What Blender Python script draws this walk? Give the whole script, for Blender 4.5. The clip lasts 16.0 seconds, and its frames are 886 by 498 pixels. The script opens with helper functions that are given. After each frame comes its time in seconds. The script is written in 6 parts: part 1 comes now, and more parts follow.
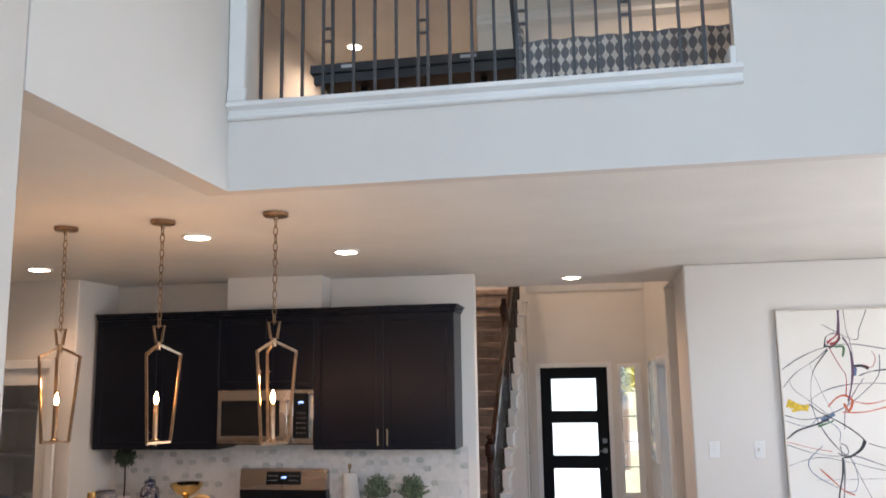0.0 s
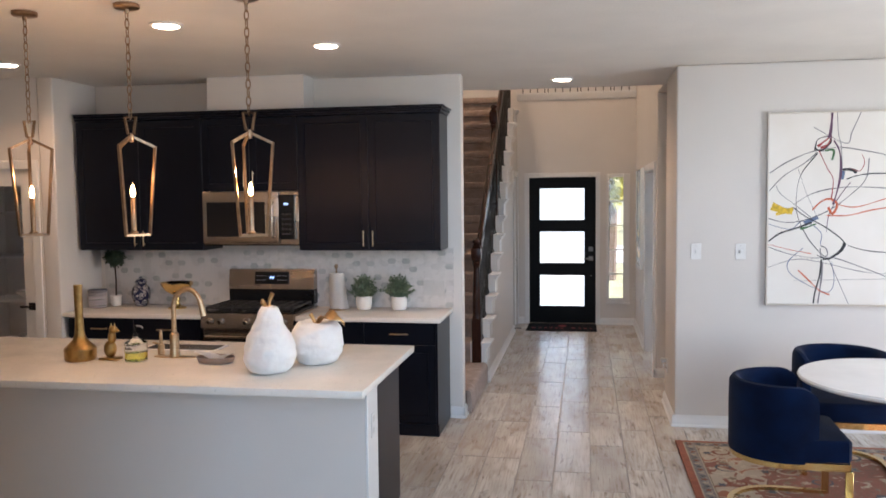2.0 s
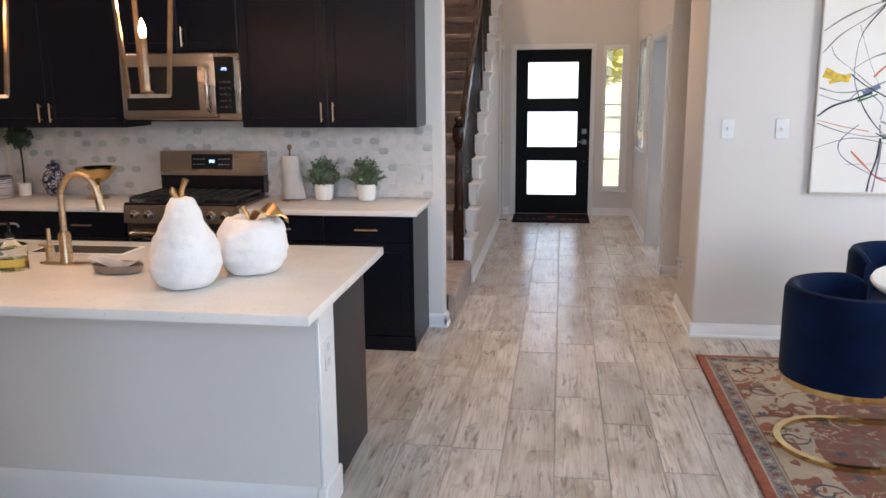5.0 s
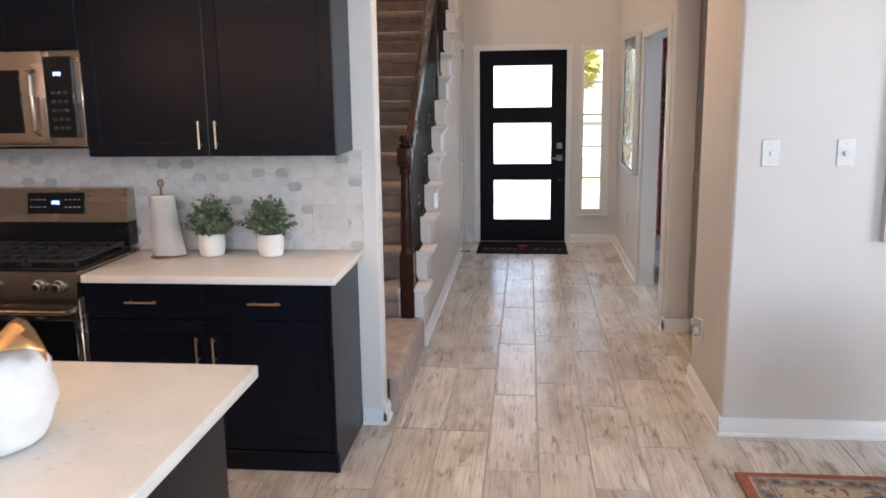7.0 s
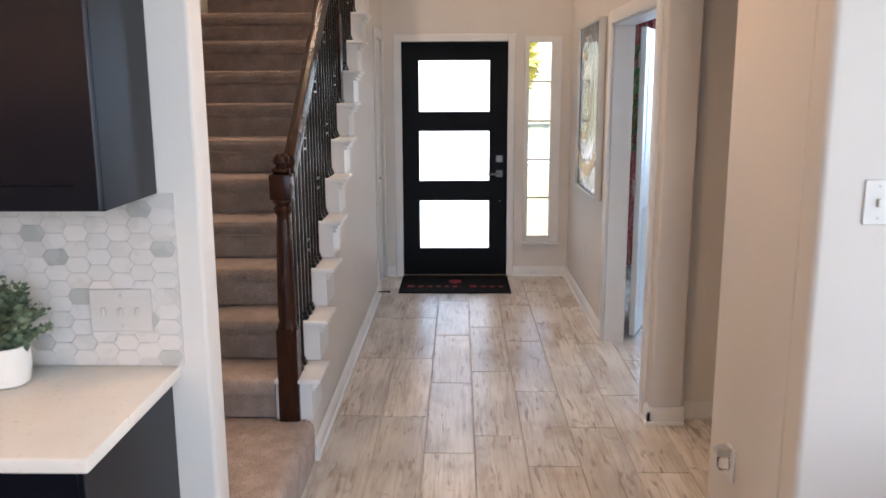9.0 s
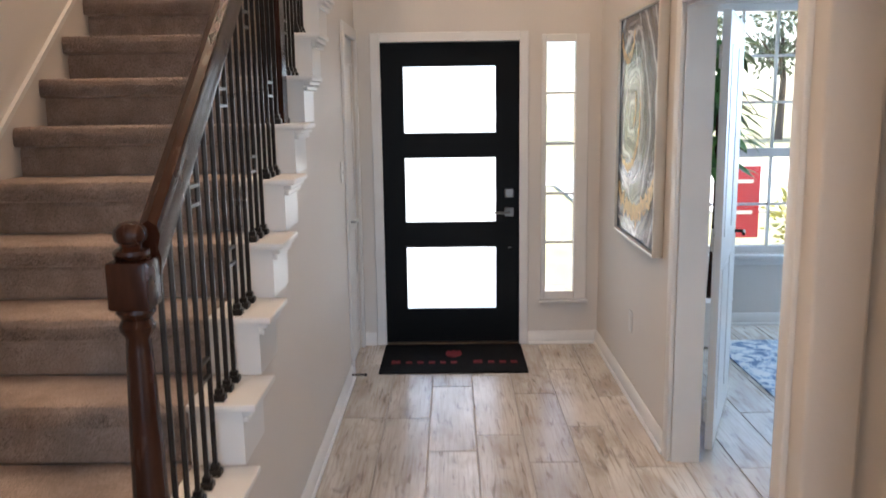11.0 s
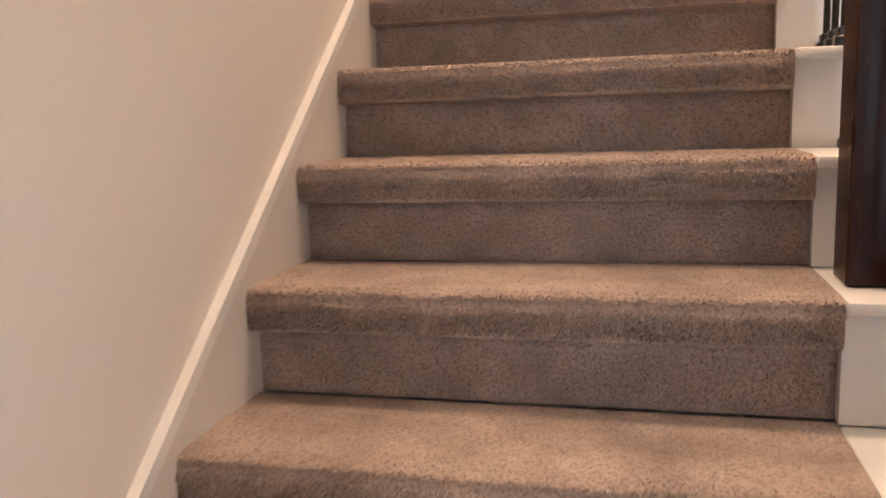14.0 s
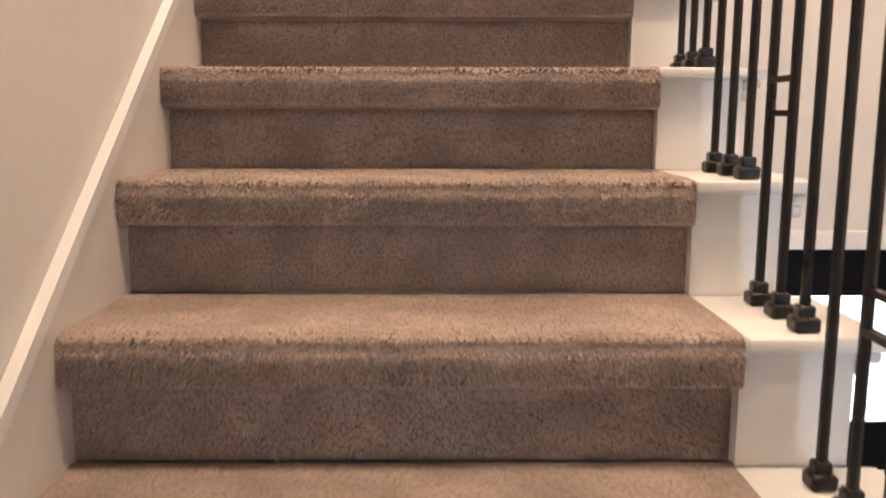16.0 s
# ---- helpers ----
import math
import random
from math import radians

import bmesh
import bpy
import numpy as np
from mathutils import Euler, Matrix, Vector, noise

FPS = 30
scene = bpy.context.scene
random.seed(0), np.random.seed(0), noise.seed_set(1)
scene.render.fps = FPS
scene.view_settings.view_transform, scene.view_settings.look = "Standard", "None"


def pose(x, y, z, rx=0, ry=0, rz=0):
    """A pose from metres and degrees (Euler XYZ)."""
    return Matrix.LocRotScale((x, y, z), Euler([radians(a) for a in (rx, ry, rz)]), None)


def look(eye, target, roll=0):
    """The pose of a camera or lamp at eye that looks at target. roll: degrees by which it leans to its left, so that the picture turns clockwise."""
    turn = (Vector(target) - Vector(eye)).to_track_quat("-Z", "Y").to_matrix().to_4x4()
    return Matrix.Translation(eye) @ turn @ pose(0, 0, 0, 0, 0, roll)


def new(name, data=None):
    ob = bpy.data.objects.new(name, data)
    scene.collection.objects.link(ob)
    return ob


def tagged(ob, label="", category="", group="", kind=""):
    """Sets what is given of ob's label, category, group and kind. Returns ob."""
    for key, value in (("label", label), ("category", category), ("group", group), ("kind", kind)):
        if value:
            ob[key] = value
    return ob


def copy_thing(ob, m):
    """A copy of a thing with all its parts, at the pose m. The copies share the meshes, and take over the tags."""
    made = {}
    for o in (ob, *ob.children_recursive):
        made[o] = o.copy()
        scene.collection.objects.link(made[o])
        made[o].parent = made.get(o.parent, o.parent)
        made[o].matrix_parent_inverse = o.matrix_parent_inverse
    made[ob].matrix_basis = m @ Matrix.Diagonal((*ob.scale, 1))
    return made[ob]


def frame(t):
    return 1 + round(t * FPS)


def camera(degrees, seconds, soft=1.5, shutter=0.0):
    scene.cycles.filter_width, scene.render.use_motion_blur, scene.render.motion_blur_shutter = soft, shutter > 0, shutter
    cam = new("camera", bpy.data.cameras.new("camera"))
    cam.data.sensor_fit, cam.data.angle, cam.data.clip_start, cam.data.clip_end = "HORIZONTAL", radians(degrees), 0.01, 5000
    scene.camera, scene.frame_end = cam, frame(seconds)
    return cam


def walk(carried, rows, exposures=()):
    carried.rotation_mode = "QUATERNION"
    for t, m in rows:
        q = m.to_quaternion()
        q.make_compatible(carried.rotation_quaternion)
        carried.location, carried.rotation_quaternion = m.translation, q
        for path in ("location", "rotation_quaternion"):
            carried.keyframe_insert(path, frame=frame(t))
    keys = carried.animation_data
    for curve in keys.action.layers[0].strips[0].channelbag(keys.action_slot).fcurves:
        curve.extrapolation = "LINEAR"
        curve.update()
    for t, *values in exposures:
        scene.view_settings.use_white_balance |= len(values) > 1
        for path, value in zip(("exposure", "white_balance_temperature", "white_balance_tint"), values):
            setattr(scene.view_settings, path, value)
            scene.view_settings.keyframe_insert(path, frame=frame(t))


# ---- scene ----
cam = camera(56.8, 16.0, soft=1.6, shutter=0.3)
PATH = [
    (0, (0.055, -1.071, 1.896), (-0.292, 0.874, 2.207), -0.9),
    (0.5, (0.062, -1.033, 1.862), (-0.282, 0.928, 2.047), -0.8),
    (1, (0.08, -1.015, 1.834), (-0.271, 0.953, 1.913), -1.3),
    (1.5, (0.094, -0.991, 1.815), (-0.255, 0.979, 1.797), -1.1),
    (2, (0.095, -0.954, 1.779), (-0.246, 1.012, 1.649), -0.6),
    (2.5, (0.115, -0.939, 1.752), (-0.237, 1.018, 1.537), -0.1),
    (3, (0.12, -0.888, 1.725), (-0.255, 1.055, 1.438), 0.1),
    (3.5, (0.043, -0.717, 1.685), (-0.289, 1.226, 1.346), 0.2),
    (3.7, (0.008, -0.626, 1.681), (-0.284, 1.32, 1.325), 0.0),
    (5.8, (-0.104, 0.727, 1.622), (-0.374, 2.668, 1.22), -0.8),
    (6, (-0.093, 0.892, 1.626), (-0.344, 2.835, 1.227), -1.1),
    (6.5, (-0.089, 1.266, 1.629), (-0.328, 3.212, 1.234), -1.1),
    (7, (-0.156, 1.646, 1.647), (-0.36, 3.598, 1.26), -0.8),
    (7.5, (-0.145, 2.083, 1.628), (-0.328, 4.04, 1.259), -0.6),
    (8, (-0.149, 2.462, 1.623), (-0.311, 4.421, 1.25), -0.4),
    (8.5, (-0.167, 2.877, 1.644), (-0.212, 4.838, 1.256), 0.0),
    (10.8, (-0.172, 4.783, 1.601), (-0.215, 6.746, 1.22), -0.9),
    (11, (-0.208, 4.947, 1.612), (-0.23, 6.916, 1.266), -0.8),
    (11.5, (-0.233, 5.302, 1.624), (-0.323, 7.285, 1.381), -0.2),
    (12, (-0.394, 5.672, 1.633), (-0.868, 7.602, 1.407), 0.3),
    (12.5, (-0.691, 5.994, 1.62), (-1.409, 7.846, 1.385), -0.7),
    (13, (-0.957, 6.4, 1.659), (-1.793, 8.202, 1.424), -5.7),
    (13.5, (-1.167, 6.714, 1.781), (-1.879, 8.567, 1.54), -4.6),
    (14, (-1.261, 6.920, 1.827), (-1.738, 8.836, 1.506), -1.9),
    (14.3, (-1.299, 7.078, 1.916), (-1.703, 9.001, 1.547), -2.3),
    (14.5, (-1.324, 7.158, 1.974), (-1.693, 9.091, 1.622), -2.4),
    (15, (-1.411, 7.398, 2.107), (-1.561, 9.367, 1.785), -1.4),
    (15.5, (-1.405, 7.612, 2.290), (-1.392, 9.585, 1.956), -0.5),
    (16, (-1.400, 7.825, 2.424), (-1.387, 9.799, 2.103), 0.1),
]
walk(cam, [(t, look(eye, target, roll)) for t, eye, target, roll in PATH],
     exposures=[(0.0, 1.50, 6300, 15), (2.0, 1.45, 6220, 15), (2.8, 1.46, 6180, 15), (3.5, 1.56, 6160, 15), (6.0, 1.64, 6220, 16), (8.0, 1.88, 6150, 14), (8.5, 1.88, 6230, 15), (11.0, 1.93, 6300, 14), (11.5, 1.72, 6280, 14), (12.0, 1.68, 6480, 16), (12.5, 2.54, 6750, 19),
                (13.0, 2.74, 6950, 20), (13.5, 2.50, 6850, 18), (14.0, 2.64, 6520, 17), (14.5, 3.20, 6280, 17), (15.0, 3.20, 6240, 17), (15.5, 2.85, 6220, 15), (16.0, 2.54, 6020, 13)])

# ---- light ----
world = bpy.data.worlds.new("sky")
scene.world = world
world.use_nodes = True
wn = world.node_tree.nodes
sky = wn.new("ShaderNodeTexSky")
sky.sky_type, sky.sun_disc = "NISHITA", False
sky.sun_elevation, sky.sun_rotation = radians(46), radians(96)
world.node_tree.links.new(sky.outputs[0], wn["Background"].inputs[0])
wn["Background"].inputs[1].default_value = 0.15


def lamp(name, kind, m, energy, color=(1, 1, 1), **more):
    data = bpy.data.lights.new(name, kind)
    data.energy, data.color = energy, color
    if kind == "AREA":
        data.shape, data.size, data.size_y = "RECTANGLE", more["size"], more["size_y"]
    elif kind == "SUN":
        data.angle = more["angle"]
    elif kind == "SPOT":
        data.spot_size, data.spot_blend, data.shadow_soft_size = radians(more["cone"]), 0.6, more["soft"]
    else:
        data.shadow_soft_size = more["soft"]
    ob = new(name, data)
    ob.matrix_world = m
    return ob


# sun from the east, mid-morning height; daylight of the tall windows behind the walker and of the dining side
lamp("sun", "SUN", look((30, -3, 31), (0, 0, 0)), 5.0, (1.0, 0.95, 0.88), angle=radians(0.6))
COOL, WARM, AMBERLIGHT = (0.535, 0.75, 1.0), (1.0, 0.76, 0.53), (1.0, 0.71, 0.47)
lamp("window_and_fill_daylight", "AREA", look((1.2, -5.35, 3.0), (1.2, 0, 2.4)), 77, COOL, size=4.4, size_y=4.4)
lamp("window_and_fill_daylight", "AREA", look((4.05, 2.55, 1.45), (1.4, 2.7, 2.2)), 36, (0.86, 0.93, 1.0), size=1.7, size_y=1.8)
lamp("window_and_fill_daylight", "AREA", look((-0.21, 10.445, 1.05), (-0.21, 8, 1.0)), 1.6, (0.70, 0.85, 1.0), size=0.62, size_y=1.64)
# extra area lamp that brightens the study; the wall behind it has no window
lamp("window_and_fill_daylight", "AREA", look((3.1, 10.70, 1.45), (2.4, 8, 1.0)), 26, COOL, size=0.9, size_y=1.5)

# ---- materials ----
def mat(name, color, rough=0.5, metal=0.0, second=None, scale=4.0, stretch=(1, 1, 1), detail=6, mix=0.6,
        bump=0.0, bump_scale=200.0, rough_var=0.08, coat=0.0, rand=0.0, sheen=0.0, fine=None, spec=0.5):
    m = bpy.data.materials.new(name)
    m.use_nodes = True
    n, l = m.node_tree.nodes, m.node_tree.links
    b = n["Principled BSDF"]
    b.inputs["Roughness"].default_value = rough
    b.inputs["Metallic"].default_value = metal
    b.inputs["Coat Weight"].default_value = coat
    b.inputs["Sheen Weight"].default_value = sheen
    b.inputs["Specular IOR Level"].default_value = spec
    tc, mp, info = n.new("ShaderNodeTexCoord"), n.new("ShaderNodeMapping"), n.new("ShaderNodeObjectInfo")
    mp.inputs["Scale"].default_value = stretch
    l.new(tc.outputs["Object"], mp.inputs["Vector"])
    sh = n.new("ShaderNodeMath")
    sh.operation = "MULTIPLY"
    sh.inputs[1].default_value = 37.0 if rand else 0.0
    l.new(info.outputs["Random"], sh.inputs[0])
    l.new(sh.outputs[0], mp.inputs["Location"])
    tex = n.new("ShaderNodeTexNoise")
    tex.inputs["Scale"].default_value, tex.inputs["Detail"].default_value = scale, detail
    l.new(mp.outputs[0], tex.inputs["Vector"])
    ramp = n.new("ShaderNodeValToRGB")
    ramp.color_ramp.elements[0].position, ramp.color_ramp.elements[1].position = 0.5 - 0.25 * mix, 0.5 + 0.25 * mix
    two = second or [c * 0.93 for c in color]
    ramp.color_ramp.elements[0].color, ramp.color_ramp.elements[1].color = (*two, 1), (*color, 1)
    l.new(tex.outputs[0], ramp.inputs[0])
    out = ramp.outputs[0]
    if fine:
        t2 = n.new("ShaderNodeTexNoise")
        t2.inputs["Scale"].default_value, t2.inputs["Detail"].default_value = fine[1], 3
        l.new(mp.outputs[0], t2.inputs["Vector"])
        r2 = n.new("ShaderNodeValToRGB")
        r2.color_ramp.elements[0].position, r2.color_ramp.elements[1].position = fine[2], fine[3]
        l.new(t2.outputs[0], r2.inputs[0])
        mx2 = n.new("ShaderNodeMix")
        mx2.data_type = "RGBA"
        mx2.inputs[7].default_value = (*fine[0], 1)
        l.new(r2.outputs[0], mx2.inputs[0])
        l.new(out, mx2.inputs[6])
        out = mx2.outputs[2]
    if rand:
        hv = n.new("ShaderNodeHueSaturation")
        mr = n.new("ShaderNodeMapRange")
        mr.inputs[3].default_value, mr.inputs[4].default_value = 1 - rand, 1 + rand
        l.new(info.outputs["Random"], mr.inputs[0])
        l.new(mr.outputs[0], hv.inputs["Value"])
        l.new(out, hv.inputs["Color"])
        out = hv.outputs[0]
    l.new(out, b.inputs["Base Color"])
    rr = n.new("ShaderNodeMapRange")
    rr.inputs[3].default_value, rr.inputs[4].default_value = max(0.0, rough - rough_var), min(1, rough + rough_var)
    l.new(tex.outputs[0], rr.inputs[0])
    l.new(rr.outputs[0], b.inputs["Roughness"])
    if bump:
        bt, bn = n.new("ShaderNodeTexNoise"), n.new("ShaderNodeBump")
        bt.inputs["Scale"].default_value, bt.inputs["Detail"].default_value = bump_scale, 3
        bn.inputs["Strength"].default_value, bn.inputs["Distance"].default_value = bump, 0.004
        l.new(mp.outputs[0], bt.inputs["Vector"])
        l.new(bt.outputs[0], bn.inputs["Height"])
        l.new(bn.outputs[0], b.inputs["Normal"])
    return m


def glass(name, color=(1, 1, 1), rough=0.0, ior=1.45):
    m = bpy.data.materials.new(name)
    m.use_nodes = True
    b = m.node_tree.nodes["Principled BSDF"]
    b.inputs["Base Color"].default_value = (*color, 1)
    b.inputs["Roughness"].default_value = rough
    b.inputs["IOR"].default_value = ior
    b.inputs["Transmission Weight"].default_value = 1.0
    return m


def glow(name, color, strength):
    m = bpy.data.materials.new(name)
    m.use_nodes = True
    b = m.node_tree.nodes["Principled BSDF"]
    b.inputs["Base Color"].default_value = (*color, 1)
    b.inputs["Emission Color"].default_value = (*color, 1)
    b.inputs["Emission Strength"].default_value = strength
    return m


WALL = mat("wall_paint", (0.66, 0.625, 0.585), 0.6, second=(0.64, 0.605, 0.565), scale=2, bump=0.13, bump_scale=70)
CEIL = mat("ceiling_paint", (0.77, 0.745, 0.70), 0.7, scale=2, bump=0.5, bump_scale=60)
TRIM = mat("white_trim", (0.74, 0.73, 0.71), 0.34, scale=3, bump=0.05, bump_scale=40)
NAVY = mat("navy_cabinet_paint", (0.0060, 0.0068, 0.0115), 0.29, second=(0.0052, 0.0060, 0.0100), scale=3, spec=0.17, rough_var=0.0)
QUARTZ = mat("white_quartz", (0.76, 0.72, 0.66), 0.24, second=(0.70, 0.67, 0.62), scale=5, detail=10, mix=0.5, rough_var=0.04,
             fine=((0.62, 0.59, 0.54), 60, 0.62, 0.72), spec=0.32)
STEEL = mat("stainless_steel", (0.46, 0.385, 0.32), 0.27, 1.0, second=(0.39, 0.335, 0.285), scale=2, stretch=(0.6, 1, 3), rough_var=0.03)
BLACK = mat("black_enamel", (0.008, 0.008, 0.009), 0.25, scale=10, spec=0.3)
BLACKGLASS = mat("black_glass", (0.006, 0.006, 0.007), 0.06, scale=4, rough_var=0.03)
IRON = mat("cast_iron", (0.02, 0.02, 0.02), 0.55, bump=0.3, bump_scale=150)
BRASS = mat("brushed_brass", (0.58, 0.42, 0.26), 0.3, 1.0, second=(0.46, 0.33, 0.20), scale=20, stretch=(1, 1, 6))
GOLD = mat("polished_gold", (0.78, 0.56, 0.25), 0.16, 1.0, second=(0.65, 0.45, 0.18), scale=8)
AGED = mat("aged_brass", (0.38, 0.26, 0.165), 0.36, 1.0, second=(0.26, 0.175, 0.11), scale=30)
ANTIQUE = mat("antique_brass", (0.42, 0.27, 0.10), 0.32, 1.0, second=(0.28, 0.17, 0.06), scale=25, bump=0.1, bump_scale=60)
CARPET = mat("taupe_carpet", (0.46, 0.36, 0.305), 0.95, second=(0.30, 0.232, 0.196), scale=11, detail=9, mix=0.75,
             bump=1.0, bump_scale=170, sheen=0.10, fine=((0.20, 0.155, 0.13), 190, 0.45, 0.72), spec=0.1)
PILE = mat("taupe_carpet_tufts", (0.50, 0.395, 0.335), 0.95, second=(0.33, 0.257, 0.217), scale=13, detail=9, mix=0.7, spec=0.05)
WALNUT = mat("dark_walnut", (0.040, 0.0135, 0.0068), 0.25, second=(0.016, 0.0058, 0.0034), scale=10, stretch=(6, 1, 1), detail=8, mix=1.2, spec=0.22)
DARKNICKEL = mat("brushed_dark_nickel", (0.22, 0.215, 0.21), 0.42, 1.0, scale=40)
ALMOND = mat("light_almond_plastic", (0.60, 0.58, 0.55), 0.35, scale=8)
BRONZE = mat("oil_rubbed_iron", (0.012, 0.010, 0.009), 0.30, 0.4, scale=20)
DOORBLACK = mat("black_door_paint", (0.004, 0.0037, 0.0037), 0.45, scale=6, spec=0.1, bump=0.05, bump_scale=90)
GLASS = glass("clear_glass")
FROST = glass("frosted_glass", (0.98, 0.98, 0.98), 0.45)
NICKEL = mat("satin_nickel", (0.55, 0.54, 0.52), 0.3, 1.0, scale=30)
VELVET = mat("navy_velvet", (0.0010, 0.0088, 0.036), 0.8, second=(0.0006, 0.0040, 0.018), scale=6, spec=0.08, sheen=0.05, bump=0.2, bump_scale=300)
WHITELAQ = mat("white_lacquer", (0.80, 0.79, 0.77), 0.15, scale=4)
GROUT = mat("grey_grout", (0.40, 0.365, 0.33), 0.85, scale=30, bump=0.3, bump_scale=300)
PLANK = mat("wood_look_porcelain", (0.70, 0.67, 0.618), 0.25, second=(0.43, 0.385, 0.335), scale=5.5, stretch=(1.3, 0.42, 1), detail=10, mix=1.1,
            bump=0.10, bump_scale=60, rand=0.12, rough_var=0.02)


def wood_print(m, layers):
    """Streaks and cracks printed along the plank: (stretch, low, high, colour, strength) each."""
    n, l = m.node_tree.nodes, m.node_tree.links
    sock = n["Principled BSDF"].inputs["Base Color"]
    mapping = n["Mapping"]
    tc = n["Texture Coordinate"]
    for stretch, low, high, color, strength in layers:
        mp = n.new("ShaderNodeMapping")
        mp.inputs["Scale"].default_value = stretch
        l.new(tc.outputs["Object"], mp.inputs["Vector"])
        l.new(mapping.inputs["Location"].links[0].from_socket, mp.inputs["Location"])
        t = n.new("ShaderNodeTexNoise")
        t.inputs["Scale"].default_value, t.inputs["Detail"].default_value, t.inputs["Distortion"].default_value = 1.0, 5, 0.5
        l.new(mp.outputs[0], t.inputs["Vector"])
        r = n.new("ShaderNodeMapRange")
        for k, v in zip((1, 2, 3, 4), (low, high, 0.0, strength)):
            r.inputs[k].default_value = v
        l.new(t.outputs[0], r.inputs[0])
        mx = n.new("ShaderNodeMix")
        mx.data_type = "RGBA"
        mx.inputs[7].default_value = (*color, 1)
        l.new(r.outputs[0], mx.inputs[0])
        l.new(sock.links[0].from_socket, mx.inputs[6])
        l.new(mx.outputs[2], sock)


wood_print(PLANK, (((70, 4, 1), 0.45, 0.70, (0.38, 0.315, 0.25), 0.68), ((9, 2.6, 1), 0.54, 0.70, (0.36, 0.29, 0.215), 0.65), ((38, 5, 1), 0.585, 0.69, (0.20, 0.16, 0.13), 0.68), ((14, 8, 1), 0.61, 0.73, (0.25, 0.22, 0.20), 0.6)))
SWITCH = mat("white_plastic", (0.71, 0.70, 0.68), 0.3, scale=8)
WHITEGLOW = glow("lamp_lens", (1.0, 0.80, 0.58), 12.0)
BULBGLOW = glow("bulb_filament_glow", (1.0, 0.50, 0.16), 45.0)

# ---- building helpers ----
BASE = {}


def part(name, bm, material, parent=None, label=""):
    """One mesh object, given in world metres, under parent."""
    mesh = bpy.data.meshes.new(name)
    bmesh.ops.recalc_face_normals(bm, faces=bm.faces[:])
    for f in bm.faces:
        f.smooth = True
    bm.to_mesh(mesh)
    bm.free()
    mesh.set_sharp_from_angle(angle=radians(38))
    mesh.materials.append(material)
    ob = new(name, mesh)
    if parent:
        ob.parent = parent
        ob.location = -BASE[parent]
    BASE[ob] = Vector((0, 0, 0))
    if label:
        ob["label"] = label
    return ob


def thing(name, label, category, at=(0, 0, 0), group="", kind=""):
    ob = new(name)
    ob.empty_display_size = 0.1
    ob.location = at
    BASE[ob] = Vector(at)
    return tagged(ob, label, category, group, kind)


def solid(name, bm, material, label, category, group="", kind=""):
    return tagged(part(name, bm, material), label, category, group, kind)


def box(x0, x1, y0, y1, z0, z1, bev=0.0, bm=None, seg=1):
    bm = bm or bmesh.new()
    vs = [bm.verts.new((x, y, z)) for z in (z0, z1) for y in (y0, y1) for x in (x0, x1)]
    fs = [bm.faces.new([vs[i] for i in q]) for q in ((0, 2, 3, 1), (4, 5, 7, 6), (0, 1, 5, 4), (2, 6, 7, 3), (0, 4, 6, 2), (1, 3, 7, 5))]
    if bev:
        es = list({e for f in fs for e in f.edges})
        bmesh.ops.bevel(bm, geom=es, offset=bev, segments=seg, profile=0.5, affect="EDGES")
    return bm


def lathe(profile, at=(0, 0, 0), seg=24, bm=None, squash=(1, 1)):
    """Turned body: (radius, z) rows from bottom to top."""
    bm = bm or bmesh.new()
    rings = []
    for r, z in profile:
        rings.append([bm.verts.new((at[0] + squash[0] * r * math.cos(2 * math.pi * i / seg), at[1] + squash[1] * r * math.sin(2 * math.pi * i / seg), at[2] + z))
                      for i in range(seg)])
    for a, b in zip(rings, rings[1:]):
        for i in range(seg):
            bm.faces.new((a[i], a[(i + 1) % seg], b[(i + 1) % seg], b[i]))
    if profile[0][0] > 1e-4:
        bm.faces.new(rings[0][::-1])
    if profile[-1][0] > 1e-4:
        bm.faces.new(rings[-1])
    return bm


def tube(pts, r, seg=10, bm=None, closed=False, flat=None):
    """A round bar (or a flat one, flat=(half width, half height)) along points."""
    bm = bm or bmesh.new()
    pts = [Vector(p) for p in pts]
    n, rings, up = len(pts), [], None
    for i, p in enumerate(pts):
        a = pts[(i - 1) % n] if (closed or i) else p
        b = pts[(i + 1) % n] if (closed or i < n - 1) else p
        d = (b - a).normalized()
        ref = Vector((0, 0, 1)) if abs(d.z) < 0.9 else Vector((1, 0, 0))
        if up is not None and abs(up.dot(d)) < 0.95:
            ref = up
        side = d.cross(ref).normalized()
        up = side.cross(d).normalized()
        if flat:
            ring = [p + side * sx * flat[0] + up * sy * flat[1] for sx, sy in ((-1, -1), (1, -1), (1, 1), (-1, 1))]
        else:
            rad = r[i] if isinstance(r, (list, tuple)) else r
            ring = [p + (side * math.cos(2 * math.pi * k / seg) + up * math.sin(2 * math.pi * k / seg)) * rad for k in range(seg)]
        rings.append([bm.verts.new(v) for v in ring])
    m = len(rings[0])
    for i in range(n if closed else n - 1):
        a, b = rings[i], rings[(i + 1) % n]
        for k in range(m):
            bm.faces.new((a[k], a[(k + 1) % m], b[(k + 1) % m], b[k]))
    if not closed:
        bm.faces.new(rings[0][::-1])
        bm.faces.new(rings[-1])
    return bm


